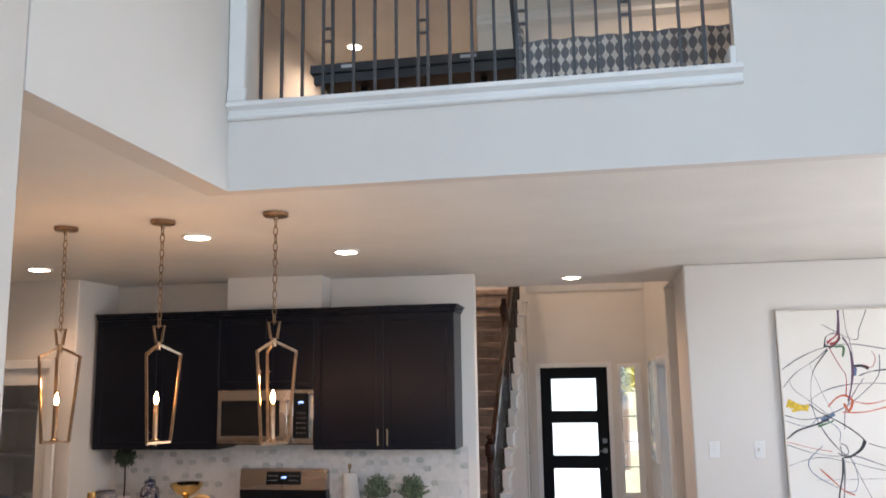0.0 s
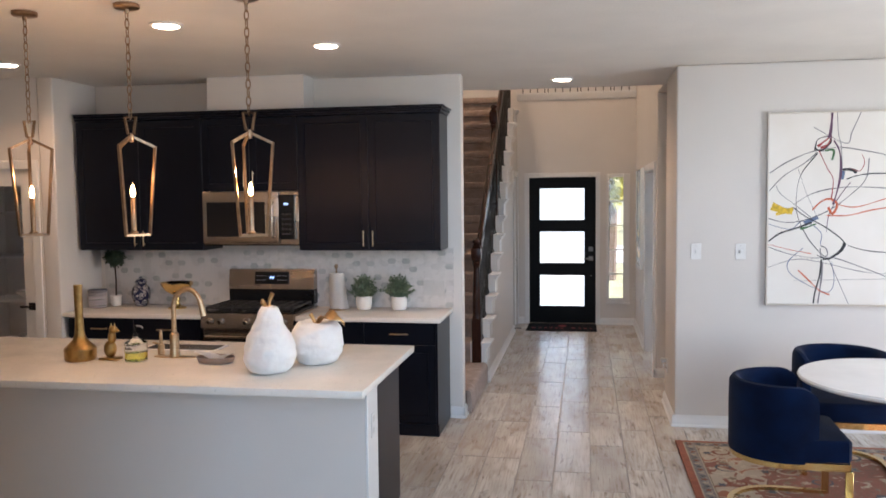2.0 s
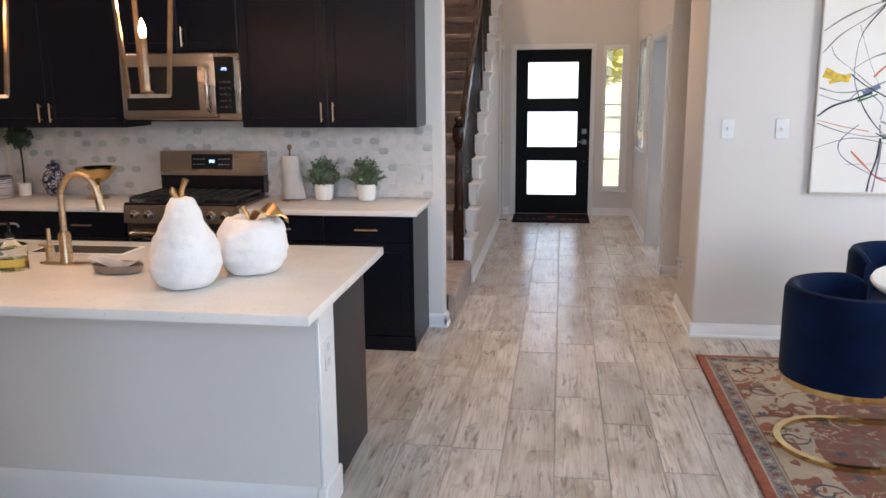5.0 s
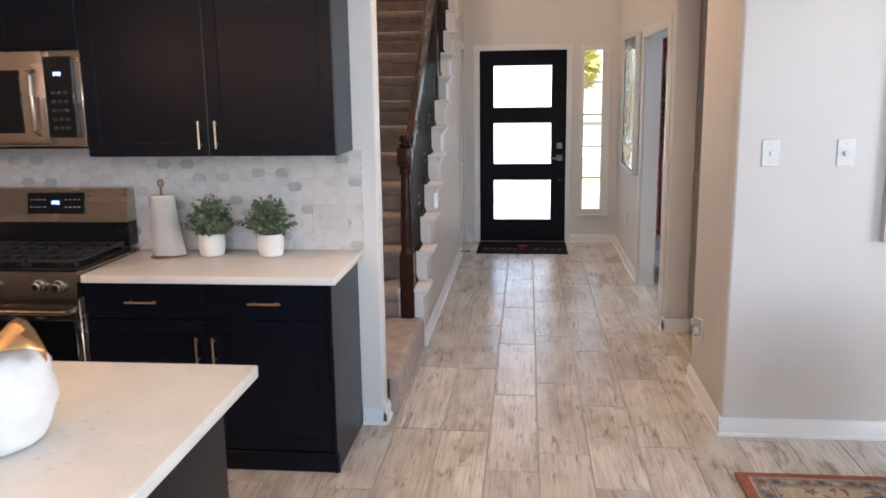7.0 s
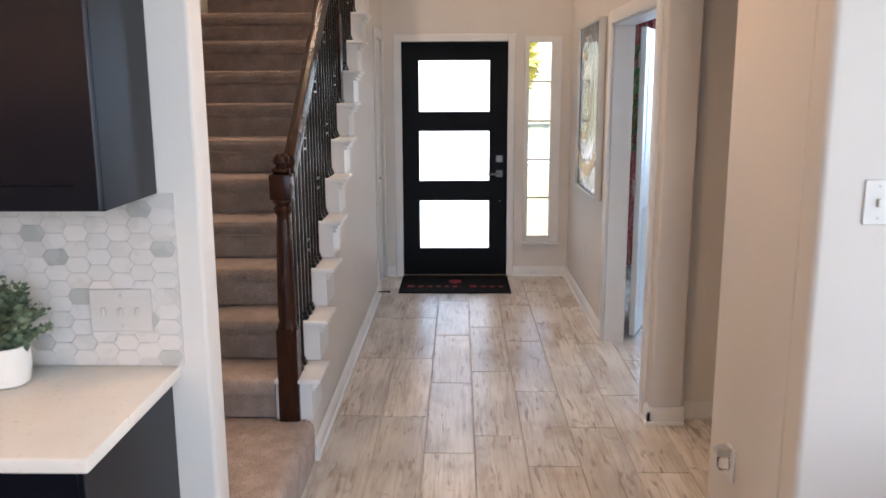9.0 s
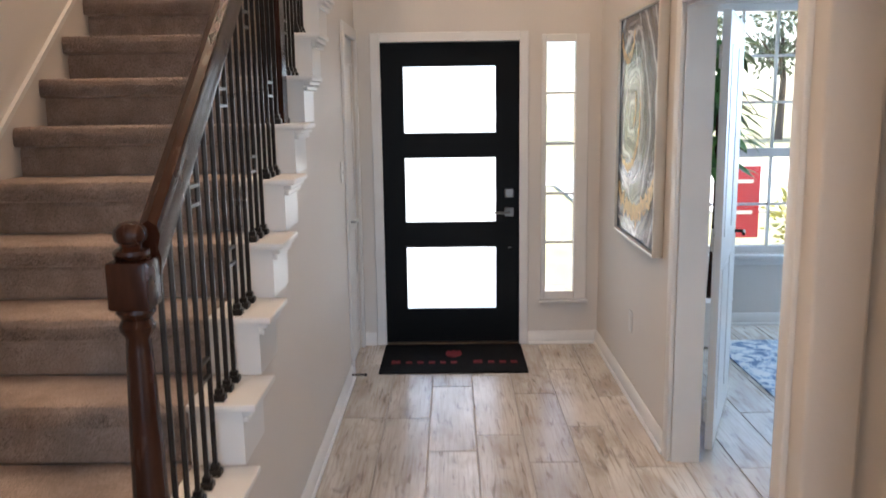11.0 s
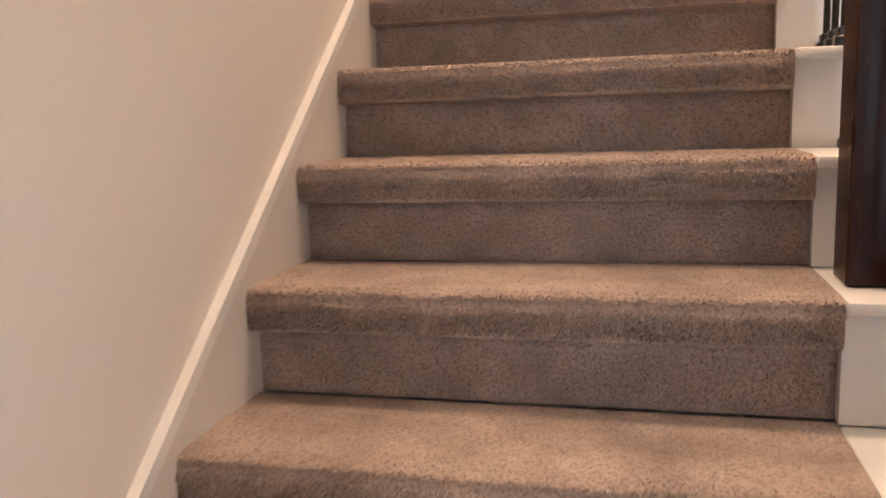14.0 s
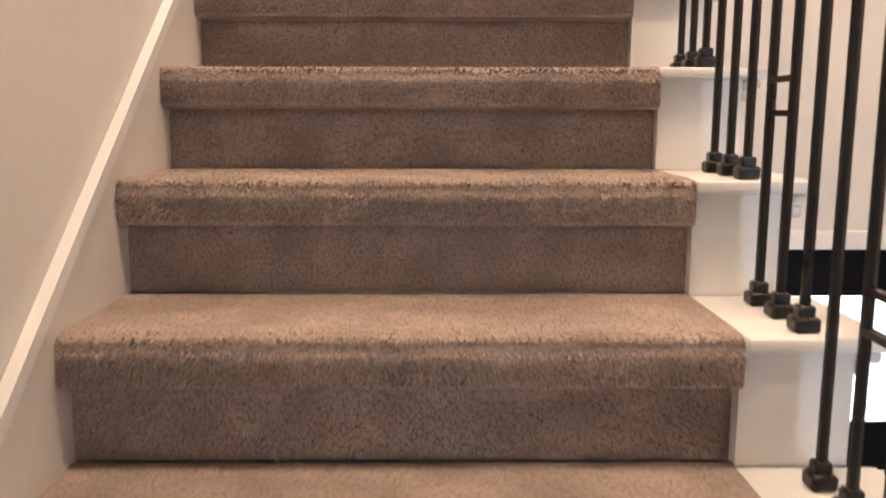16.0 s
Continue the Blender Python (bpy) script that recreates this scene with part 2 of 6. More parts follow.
def prism(outline, a0, a1, axis="x", bm=None):
    """An outline of (u, v) pairs pushed from a0 to a1 along an axis: x -> (y, z), y -> (x, z), z -> (x, y)."""
    bm = bm or bmesh.new()
    def at(a, u, v):
        return {"x": (a, u, v), "y": (u, a, v), "z": (u, v, a)}[axis]
    r0 = [bm.verts.new(at(a0, u, v)) for u, v in outline]
    r1 = [bm.verts.new(at(a1, u, v)) for u, v in outline]
    n = len(outline)
    for i in range(n):
        bm.faces.new((r0[i], r0[(i + 1) % n], r1[(i + 1) % n], r1[i]))
    bm.faces.new(r0[::-1])
    bm.faces.new(r1)
    return bm


def blob(at, r, sub=2, scale=(1, 1, 1), rough=0.0, freq=3.0, bm=None):
    bm = bm or bmesh.new()
    res = bmesh.ops.create_icosphere(bm, subdivisions=sub, radius=1.0)
    for v in res["verts"]:
        d = v.co.normalized()
        k = r * (1 + rough * noise.noise(d * freq + Vector(at) * 7))
        v.co = Vector(at) + Vector((d.x * k * scale[0], d.y * k * scale[1], d.z * k * scale[2]))
    return bm

# ---- the shell of the house ----
ZC, Z2, ZT = 2.73, 3.10, 5.5      # lower ceiling, upper floor, upper ceiling


def structure(name, bm, material, label, category="wall"):
    return solid(name, bm, material, label, category, kind="structure")


floor = structure("floor", box(-6.1, 4.3, -5.6, 10.8, -0.12, -0.004), GROUT, "wood-look porcelain plank floor with grey grout joints", "floor")

# kitchen back wall with its free end beside the stairs
structure("wall_kitchen", box(-4.1, -0.862, 5.452, 5.572, 0, ZC, 0.012, seg=3), WALL, "greige painted kitchen wall behind dark cabinets")
structure("wall_kitchen_side", box(-4.12, -3.985, 4.87, 5.45, 0, ZC, 0.012, seg=3), WALL, "greige painted kitchen return wall beside the pantry")
# pantry front with a door opening
structure("wall_pantry", box(-4.19, -4.122, 4.872, 4.99, 0, ZC), WALL, "greige painted wall beside the pantry door")
structure("wall_pantry_head", box(-4.98, -4.192, 4.872, 4.99, 2.03, ZC), WALL, "greige painted wall over the pantry door")
structure("wall_pantry_far", box(-6.1, -4.982, 4.872, 4.99, 0, ZC), WALL, "greige painted wall beyond the pantry")
structure("wall_pantry_back", box(-5.4, -4.1, 6.1, 6.2, 0, ZC), WALL, "painted wall at the back of the pantry")
structure("wall_pantry_west", box(-5.5, -5.4, 4.99, 6.2, 0, ZC), WALL, "painted side wall of the pantry")
structure("wall_west", box(-6.2, -6.1, 0.7, 5.0, 0, ZC), WALL, "greige painted kitchen side wall")
# tall wall beside the living room, ending at the kitchen
structure("wall_living_left", box(-1.63, -1.51, -5.6, 0.93, 0, ZT, 0.012, seg=3), WALL, "tall light greige painted living room wall")
structure("wall_kitchen_south", box(-6.1, -1.63, 0.8, 0.92, 0, ZC), WALL, "greige painted wall closing the kitchen")
structure("wall_void_left", box(-1.63, -1.51, 0.93, 2.33, ZC, ZT), WALL, "white upper wall over the kitchen opening")
# upper wall below and beside the loft railing
structure("wall_loft_front", box(-1.51, 4.2, 2.26, 2.332, ZC, 3.065), WALL, "painted wall band below the loft railing")
structure("wall_loft_right", box(0.68, 4.2, 2.26, 2.332, 3.065, ZT), WALL, "tall painted wall beside the loft railing")
structure("wall_loft_over", box(-1.51, 0.68, 2.26, 2.332, 5.3, ZT), WALL, "painted wall over the loft opening")
# dining wall with the large painting, and the hall side
structure("wall_dining", box(0.77, 4.3, 5.437, 5.557, 0, ZC, 0.018, seg=3), WALL, "light greige painted dining wall")
structure("wall_hall_corner", box(0.772, 0.89, 5.555, 6.2, 0, ZC, 0.012, seg=3), WALL, "greige painted wall at the hall corner")
structure("wall_recess_far", box(0.93, 2.6, 7.21, 7.28, 0, ZC), WALL, "greige painted wall of the side passage")
structure("wall_recess_near", box(0.89, 2.6, 6.08, 6.198, 0, ZC), WALL, "greige painted wall of the side passage")
structure("wall_recess_end", box(2.6, 2.7, 6.08, 7.33, 0, ZC), WALL, "greige painted wall ending the side passage")
structure("wall_study_pier", box(0.772, 0.93, 7.13, 7.285, 0, ZC, 0.012, seg=3), WALL, "greige painted pier beside the study door")
structure("wall_study_head", box(0.772, 0.892, 7.287, 8.47, 2.02, ZC), WALL, "greige painted wall over the study door")
structure("wall_foyer_right", box(0.772, 0.892, 8.472, 10.36, 0, ZC), WALL, "greige painted foyer wall")
structure("wall_foyer_right_upper", box(0.772, 0.892, 6.47, 10.36, ZC, ZT), WALL, "greige painted upper foyer wall")
structure("wall_study_east", box(3.6, 3.7, 7.33, 10.9, 0, ZC), WALL, "pale painted study wall")
structure("wall_study_south", box(2.7, 3.6, 7.21, 7.33, 0, ZC), WALL, "pale painted study wall")
structure("ceiling_study", box(0.892, 3.7, 7.33, 10.9, ZC - 0.1, ZC - 0.002), CEIL, "white textured study ceiling", "ceiling")
# study front wall around its window
WX0, WX1, WZ0, WZ1 = 1.54, 2.36, 0.53, 2.27
for nm, b in (("wall_study_front_left", (0.892, WX0, 10.78, 10.9, 0, ZC)), ("wall_study_front_right", (WX1, 3.6, 10.78, 10.9, 0, ZC)),
              ("wall_study_front_sill", (WX0, WX1, 10.78, 10.9, 0, WZ0)), ("wall_study_front_head", (WX0, WX1, 10.78, 10.9, WZ1, ZC)),
              ("wall_study_return", (0.78, 0.89, 10.47, 10.9, 0, ZC))):
    structure(nm, box(*b), WALL, "pale painted study wall around the window")
# front wall around the door and the sidelight
for nm, b in (("wall_front_left", (-1.93, -0.672, 10.36, 10.47, 0, 3.14)), ("wall_front_head", (-0.672, 0.255, 10.36, 10.47, 2.012, 3.14)),
              ("wall_front_pier", (0.255, 0.405, 10.36, 10.47, 0, 3.14)), ("wall_front_sidelight_head", (0.405, 0.645, 10.36, 10.47, 2.02, 3.14)),
              ("wall_front_sidelight_sill", (0.405, 0.645, 10.36, 10.47, 0, 0.34)), ("wall_front_right", (0.645, 0.9, 10.36, 10.47, 0, 3.14))):
    structure(nm, box(*b), WALL, "greige painted front wall of the foyer")
# stair hall
structure("wall_stairs_left", box(-2.05, -1.93, 5.572, 12.4, 0, Z2), WALL, "warm greige painted stair wall")
structure("wall_stairs_left_upper", box(-2.05, -1.93, 7.9, 12.4, Z2, ZT), WALL, "warm greige painted upper stair wall")
structure("floor_upper_landing", box(-1.93, 3.0, 10.47, 13.0, Z2 - 0.3, Z2), CARPET, "taupe carpet of the upper landing", "floor")
structure("wall_landing_back", box(-1.93, 3.0, 12.3, 12.4, Z2, ZT), WALL, "warm painted wall behind the upper landing")
structure("wall_landing_right", box(2.9, 3.0, 10.47, 12.3, Z2, ZT), WALL, "painted wall beside the upper landing")
# ceilings
structure("ceiling", box(-6.1, 4.3, 2.332, 6.47, ZC, ZC + 0.2), CEIL, "off-white textured ceiling of kitchen and hall", "ceiling")
structure("ceiling_kitchen_front", box(-6.1, -1.632, 0.92, 2.33, ZC, ZC + 0.2), CEIL, "off-white textured kitchen ceiling", "ceiling")
structure("ceiling_pantry", box(-5.5, -4.1, 4.99, 6.2, ZC, ZC + 0.1), CEIL, "white pantry ceiling", "ceiling")
structure("ceiling_passage", box(0.892, 2.7, 6.47, 7.33, ZC, ZC + 0.1), CEIL, "off-white passage ceiling", "ceiling")
structure("ceiling_upper", box(-3.02, 4.3, -5.6, 13.0, ZT, ZT + 0.1), CEIL, "white upper ceiling", "ceiling")
# loft room over the kitchen
structure("floor_loft", box(-3.1, 4.2, 2.334, 6.47, ZC + 0.22, Z2), CARPET, "taupe carpet of the loft room", "floor")
structure("wall_loft_west", box(-3.02, -2.92, 2.33, 9.0, Z2, ZT), WALL, "warm beige painted loft wall")
structure("wall_loft_back", box(-3.02, -1.94, 9.0, 9.1, Z2, ZT), WALL, "warm beige painted loft wall")
structure("floor_loft_hall", box(-3.02, -2.052, 6.472, 9.0, Z2 - 0.2, Z2), CARPET, "taupe carpet of the upper hall", "floor")
structure("wall_loft_east", box(4.2, 4.3, 2.33, 6.5, Z2, ZT), WALL, "beige painted loft wall")
structure("wall_loft_back_right", box(-0.8, 4.2, 5.6, 5.72, Z2, ZT), WALL, "cream painted loft wall with a picture rail")
structure("wall_loft_step", box(-0.8, -0.7, 5.722, 6.47, Z2, ZT), WALL, "cream painted loft wall return")
structure("wall_stairs_upper_near", box(-0.8, 0.772, 6.474, 6.55, ZC, ZT), WALL, "painted wall over the hall opening")
# living room around the walker
WBX0, WBX1 = -1.0, 3.4
for nm, b in (("wall_south_left", (-1.51, WBX0, -5.6, -5.48, 0, ZT)), ("wall_south_right", (WBX1, 4.2, -5.6, -5.48, 0, ZT)),
              ("wall_south_sill", (WBX0, WBX1, -5.6, -5.48, 0, 0.5)), ("wall_south_head", (WBX0, WBX1, -5.6, -5.48, 5.2, ZT)),
              ("wall_east_near", (4.2, 4.3, -5.6, 1.7, 0, ZT)), ("wall_east_far", (4.2, 4.3, 4.3, 5.56, 0, ZC)),
              ("wall_east_sill", (4.2, 4.3, 1.7, 4.3, 0, 0.5)), ("wall_east_head", (4.2, 4.3, 1.7, 4.3, 2.4, ZT))):
    structure(nm, box(*b), WALL, "light painted living room wall beside tall windows")


def baseboard(x0, x1, y0, y1, face, name="baseboard"):
    """A moulded skirting 0.09 high on a wall face (x0..x1, y0..y1 is its footprint, face the outward side)."""
    t = 0.016
    prof = [(0, 0), (t + 0.009, 0), (t + 0.009, 0.008), (t + 0.006, 0.014), (t, 0.017), (t, 0.062), (t * 0.75, 0.070), (t * 0.6, 0.076), (t * 0.3, 0.086), (0, 0.088)]
    if face in ("-y", "+y"):
        s = -1 if face == "-y" else 1
        bm = prism([(y0 + s * u, v) for u, v in prof], x0, x1, "x")
    else:
        s = -1 if face == "-x" else 1
        bm = prism([(x0 + s * u, v) for u, v in prof], y0, y1, "y")
    return structure(name, bm, TRIM, "white moulded baseboard along the wall", "baseboard")


baseboard(0.755, 4.2, 5.436, 5.436, "-y")
baseboard(0.771, 0.771, 5.421, 6.216, "-x")
baseboard(0.771, 2.6, 6.199, 6.199, "+y")
baseboard(0.755, 0.935, 7.129, 7.129, "-y")
baseboard(0.935, 2.6, 7.209, 7.209, "-y")
baseboard(0.771, 0.771, 7.113, 7.21, "-x")
baseboard(0.771, 0.771, 8.54, 10.36, "-x")
baseboard(0.30, 0.77, 10.359, 10.359, "-y")
baseboard(-0.82, -0.73, 10.359, 10.359, "-y")
baseboard(-0.965, -0.846, 5.451, 5.451, "-y")
baseboard(-0.861, -0.861, 5.435, 5.588, "+x")
baseboard(-0.819, -0.819, 6.70, 9.66, "+x")
baseboard(0.9, 3.6, 10.779, 10.779, "-y")
baseboard(-1.509, -1.509, -5.4, 0.94, "+x")

# ---- stairs ----
RISE, RUN, NOSE = 0.1935, 0.2457, 6.689       # first nose stands over the low platform
SXL, SXR, SXE = -1.928, -0.98, -0.82


def nose_y(n):
    return NOSE + RUN * (n - 2)


stairs = thing("staircase", "carpeted staircase with white stringer, walnut newels and iron balusters", "staircase", (-1.4, 6.7, 0))
# carpeted platform at the foot, wrapped over its open edge
bm = prism([(5.574, 0), (6.72, 0), (6.72, 0.192), (5.574, 0.192)], SXL, -0.85, "x")
part("platform", bm, CARPET, stairs, "taupe carpeted platform at the stair foot")
bm = prism([(-0.86, 0), (-0.815, 0), (-0.812, 0.15), (-0.818, 0.175), (-0.835, 0.190), (-0.86, 0.192)], 5.574, 6.70, "y")
part("platform_edge", bm, CARPET, stairs)
for n in range(2, 17):
    y, z = nose_y(n), RISE * n
    back = y + RUN + 0.03
    # tread with a rounded pile nose and its riser, one carpeted piece
    prof = [(back, z - 0.06), (back, z), (y + 0.034, z), (y + 0.016, z - 0.003), (y + 0.005, z - 0.011), (y, z - 0.024), (y + 0.001, z - 0.066),
            (y + 0.006, z - 0.075), (y + 0.036, z - 0.079), (y + 0.052, z - 0.080), (y + 0.046, z - 0.092), (y + 0.043, z - 0.100), (y + 0.043, z - RISE), (y + 0.06, z - RISE), (y + 0.06, z - 0.068)]
    part("carpeted_step", prism(prof, SXL, SXR, "x"), CARPET, stairs)
    if n < 16:
        # painted end block of the step with a small moulded tread return
        blk = box(SXR + 0.001, SXE, y + 0.02, y + 0.02 + RUN, z - RISE, z - 0.022)
        part("stringer_block", blk, TRIM, stairs)
        cap = box(SXR + 0.001, SXE + 0.044, y - 0.008, y + 0.022 + RUN, z - 0.022, z - 0.001, 0.006, seg=2)
        box(SXE, SXE + 0.030, y + 0.004, y + 0.02 + RUN, z - 0.040, z - 0.023, 0.004, bm=cap)
        box(SXE, SXE + 0.018, y + 0.012, y + 0.02 + RUN, z - 0.062, z - 0.041, 0.004, bm=cap)
        part("tread_return", cap, TRIM, stairs)
# closed wall under the stairs
CY0, CY1 = 9.73, 10.30
wall = prism([(6.71, 0), (CY0, 0)] + [(CY0, RISE * 14 - 0.25)] +
             [(nose_y(n) + 0.05 + d, RISE * (n - e) - 0.05) for n in range(13, 1, -1) for d, e in ((RUN, 0), (0, 0))][2:] + [(6.71, 0.19)], SXE - 0.10, SXE - 0.002, "x")
structure("wall_under_stairs", wall, WALL, "greige painted wall under the open stairs")
structure("wall_closet_head", box(SXE - 0.10, SXE - 0.002, CY0, 10.36, 2.03, 2.9), WALL, "greige painted wall over the closet door")
structure("wall_closet_far", box(SXE - 0.10, SXE - 0.002, CY1, 10.36, 0, 2.03), WALL, "greige painted wall beside the closet door")
# skirting board with a light cap along the wall
sk = prism([(6.70, 0.10), (6.70, 0.44), (nose_y(16) + 0.02, RISE * 16 + 0.06), (nose_y(16) + 0.02, RISE * 15 - 0.1)], SXL - 0.001, SXL + 0.008, "x")
part("wall_skirt", sk, WALL, stairs, "painted skirt along the stair wall")
SL = RISE / RUN
cap = prism([(6.70, 0.436), (6.70, 0.464), (nose_y(16) + 0.02, RISE * 16 + 0.088), (nose_y(16) + 0.02, RISE * 16 + 0.060)], SXL - 0.001, SXL + 0.018, "x")
part("skirt_cap", cap, TRIM, stairs, "white cap on the stair skirt")

BX = -0.889      # balusters
NX, HX = -0.917, -0.894      # newels and handrail


def rail_z(y):
    return 1.728 + SL * (y - 7.31)


def newel(y, z, top, long_base):
    n = thing("newel_post", "dark walnut turned newel post with ball top", "newel post", (NX, y, z), group="newel posts")
    x = NX
    part("base_block", box(x - 0.045, x + 0.045, y - 0.045, y + 0.045, z, z + long_base, 0.004), WALNUT, n)
    h0, h1 = z + long_base, top - 0.20
    prof = [(0.042, h0), (0.044, h0 + 0.012), (0.036, h0 + 0.03), (0.040, h0 + 0.05), (0.041, h0 + 0.10), (0.036, (h0 + h1) / 2), (0.029, h1 - 0.09),
            (0.027, h1 - 0.07), (0.038, h1 - 0.05), (0.040, h1 - 0.04), (0.032, h1 - 0.025), (0.044, h1 - 0.008), (0.042, h1)]
    part("turned_shaft", lathe(prof, (x, y, 0)), WALNUT, n)
    part("top_block", box(x - 0.046, x + 0.046, y - 0.046, y + 0.046, h1, h1 + 0.11, 0.008, seg=2), WALNUT, n)
    t = h1 + 0.11
    part("finial", lathe([(0.030, t), (0.036, t + 0.004), (0.041, t + 0.012), (0.039, t + 0.021), (0.030, t + 0.026), (0.024, t + 0.030), (0.025, t + 0.036), (0.034, t + 0.042), (0.0375, t + 0.054), (0.035, t + 0.068), (0.024, t + 0.080), (0.010, t + 0.085), (0.0005, t + 0.086)], (x, y, 0)), WALNUT, n)
    return n


newel(6.725, 0.192, 1.375, 0.42)
newel(8.30, RISE * 8, 2.80, 0.52)
# handrails between the posts
for y0, y1 in ((6.77, 8.26), (8.345, 10.5)):
    x = HX
    prof = [(-0.024, -0.05), (0.024, -0.05), (0.026, -0.02), (0.020, 0.0), (0.027, 0.022), (0.021, 0.040), (0.0, 0.049), (-0.021, 0.040), (-0.027, 0.022), (-0.020, 0.0), (-0.026, -0.02)]
    bm = bmesh.new()
    r = [[bm.verts.new((x + u, y, rail_z(y) + v * 1.25)) for u, v in prof] for y in (y0, y1)]
    k = len(prof)
    for i in range(k):
        bm.faces.new((r[0][i], r[0][(i + 1) % k], r[1][(i + 1) % k], r[1][i]))
    bm.faces.new(r[0]), bm.faces.new(r[1])
    solid("handrail", bm, WALNUT, "dark walnut moulded stair handrail on iron balusters", "handrail", group="stair handrails")
count = 0
for n in range(2, 16):
    for j in range(3):
        y = nose_y(n) + 0.034 + 0.082 * j
        count += 1
        if abs(y - 8.30) < 0.06 or y < 6.80:
            continue
        z, zt = RISE * n - 0.001, rail_z(y) - 0.055
        b = part("baluster", tube([(BX, y, z + 0.01), (BX, y, zt)], 0.0075, 6), BRONZE, stairs)
        shoe = box(BX - 0.018, BX + 0.018, y - 0.018, y + 0.018, z, z + 0.022, 0.004)
        box(BX - 0.012, BX + 0.012, y - 0.012, y + 0.012, z + 0.020, z + 0.038, 0.003, bm=shoe)
        part("shoe", shoe, BRONZE, b)
        if count % 4 == 1:
            for dz in (-0.74, -0.69, -0.26, -0.21):
                zr = rail_z(y + 0.041) - 0.06 + dz + 0.12
                part("rung", box(BX - 0.006, BX + 0.006, y, y + 0.082, zr, zr + 0.009), BRONZE, stairs)

# ---- front door and sidelight ----
DX0, DX1 = -0.662, 0.245
door = thing("door_1", "black front door with three frosted glass panes, closed", "door", (-0.2, 10.4, 0), kind="structure")
GX0, GX1 = -0.525, 0.10
rows = ((0.235, 0.68), (0.83, 1.28), (1.42, 1.87))
part("stile", box(DX0, GX0, 10.385, 10.43, 0.012, 2.01), DOORBLACK, door)
part("stile", box(GX1, DX1, 10.385, 10.43, 0.012, 2.01), DOORBLACK, door)
for z0, z1 in ((0.012, 0.235), (0.68, 0.83), (1.28, 1.42), (1.87, 2.0115)):
    part("rail", box(GX0, GX1, 10.386, 10.429, z0, z1), DOORBLACK, door)
for z0, z1 in rows:
    p = part("pane", box(GX0 - 0.004, GX1 + 0.004, 10.402, 10.410, z0 - 0.004, z1 + 0.004), FROST, door, "bright frosted glass pane")
    p.visible_shadow = False
    for b in ((GX0, GX1, 10.380, 10.39, z0, z0 + 0.012), (GX0, GX1, 10.380, 10.39, z1 - 0.012, z1), (GX0, GX0 + 0.012, 10.380, 10.39, z0 + 0.012, z1 - 0.012), (GX1 - 0.012, GX1, 10.380, 10.39, z0 + 0.012, z1 - 0.012)):
        part("glazing_bead", box(*b), DOORBLACK, door)
lock = part("deadbolt", box(0.145, 0.207, 10.368, 10.386, 1.0, 1.062, 0.006), DARKNICKEL, door, "satin nickel square deadbolt")
hand = part("lever_plate", box(0.145, 0.207, 10.372, 10.386, 0.872, 0.934, 0.006), DARKNICKEL, door, "satin nickel lever handle")
part("lever", tube([(0.176, 10.372, 0.903), (0.176, 10.335, 0.903), (0.165, 10.33, 0.903), (0.075, 10.33, 0.903)], 0.009, 8), DARKNICKEL, hand)
part("peephole", lathe([(0.011, 0), (0.011, 0.006)], (0.18, 10.38, 0.66)), DARKNICKEL, door)
for z in (0.25, 1.0, 1.75):
    part("hinge", lathe([(0.008, -0.05), (0.008, 0.05)], (DX0 - 0.004, 10.378, z), 8), NICKEL, door)
for b in ((DX0 - 0.06, DX0 + 0.004, 10.342, 10.362, 0, 2.072), (DX1 - 0.004, DX1 + 0.055, 10.342, 10.362, 0, 2.072), (DX0 + 0.004, DX1 - 0.004, 10.342, 10.362, 2.012, 2.072)):
    structure("trim_door", box(*b, 0.004), TRIM, "white door casing of the front door", "door casing")
structure("threshold", box(DX0, DX1, 10.35, 10.47, 0, 0.012), AGED, "metal threshold under the front door", "threshold")

sl = thing("window_1", "narrow white sidelight window with four muntins", "window", (0.54, 10.4, 0.3), kind="structure")
S0, S1, SZ0, SZ1 = 0.405, 0.645, 0.34, 2.02
for b in ((S0 - 0.020, S0 + 0.006, 10.345, 10.362, SZ0 - 0.03, SZ1 + 0.03), (S1 - 0.040, S1 + 0.045, 10.345, 10.362, SZ0 - 0.03, SZ1 + 0.03),
          (S0 + 0.006, S1 - 0.040, 10.345, 10.362, SZ1 - 0.02, SZ1 + 0.03), (S0 + 0.006, S1 - 0.040, 10.345, 10.362, SZ0 - 0.03, SZ0 + 0.025)):
    part("window_frame", box(*b, 0.004), TRIM, sl)
part("window_sill", box(S0 - 0.03, S1 + 0.055, 10.330, 10.362, SZ0 - 0.055, SZ0 - 0.032, 0.005, seg=2), TRIM, sl)
for b in ((S0, S0 + 0.014, 10.37, 10.46, SZ0, SZ1), (S1 - 0.035, S1, 10.37, 10.46, SZ0, SZ1)):
    part("jamb", box(*b), TRIM, sl)
for z in (0.69, 1.02, 1.35, 1.68):
    part("muntin", box(S0 + 0.014, S1 - 0.035, 10.40, 10.42, z - 0.007, z + 0.007), TRIM, sl)
p = part("pane", box(S0 + 0.01, S1 - 0.035, 10.43, 10.436, SZ0, SZ1), GLASS, sl)
p.visible_shadow = False

# ---- kitchen: cabinets, range, island ----
def shaker(x0, x1, z0, z1, y, parent, name="cabinet_door", handle=None, hz=0.12):
    """A recessed-panel front facing -y, with a bar handle."""
    f, t = 0.055, 0.02
    bm = bmesh.new()
    rings = []
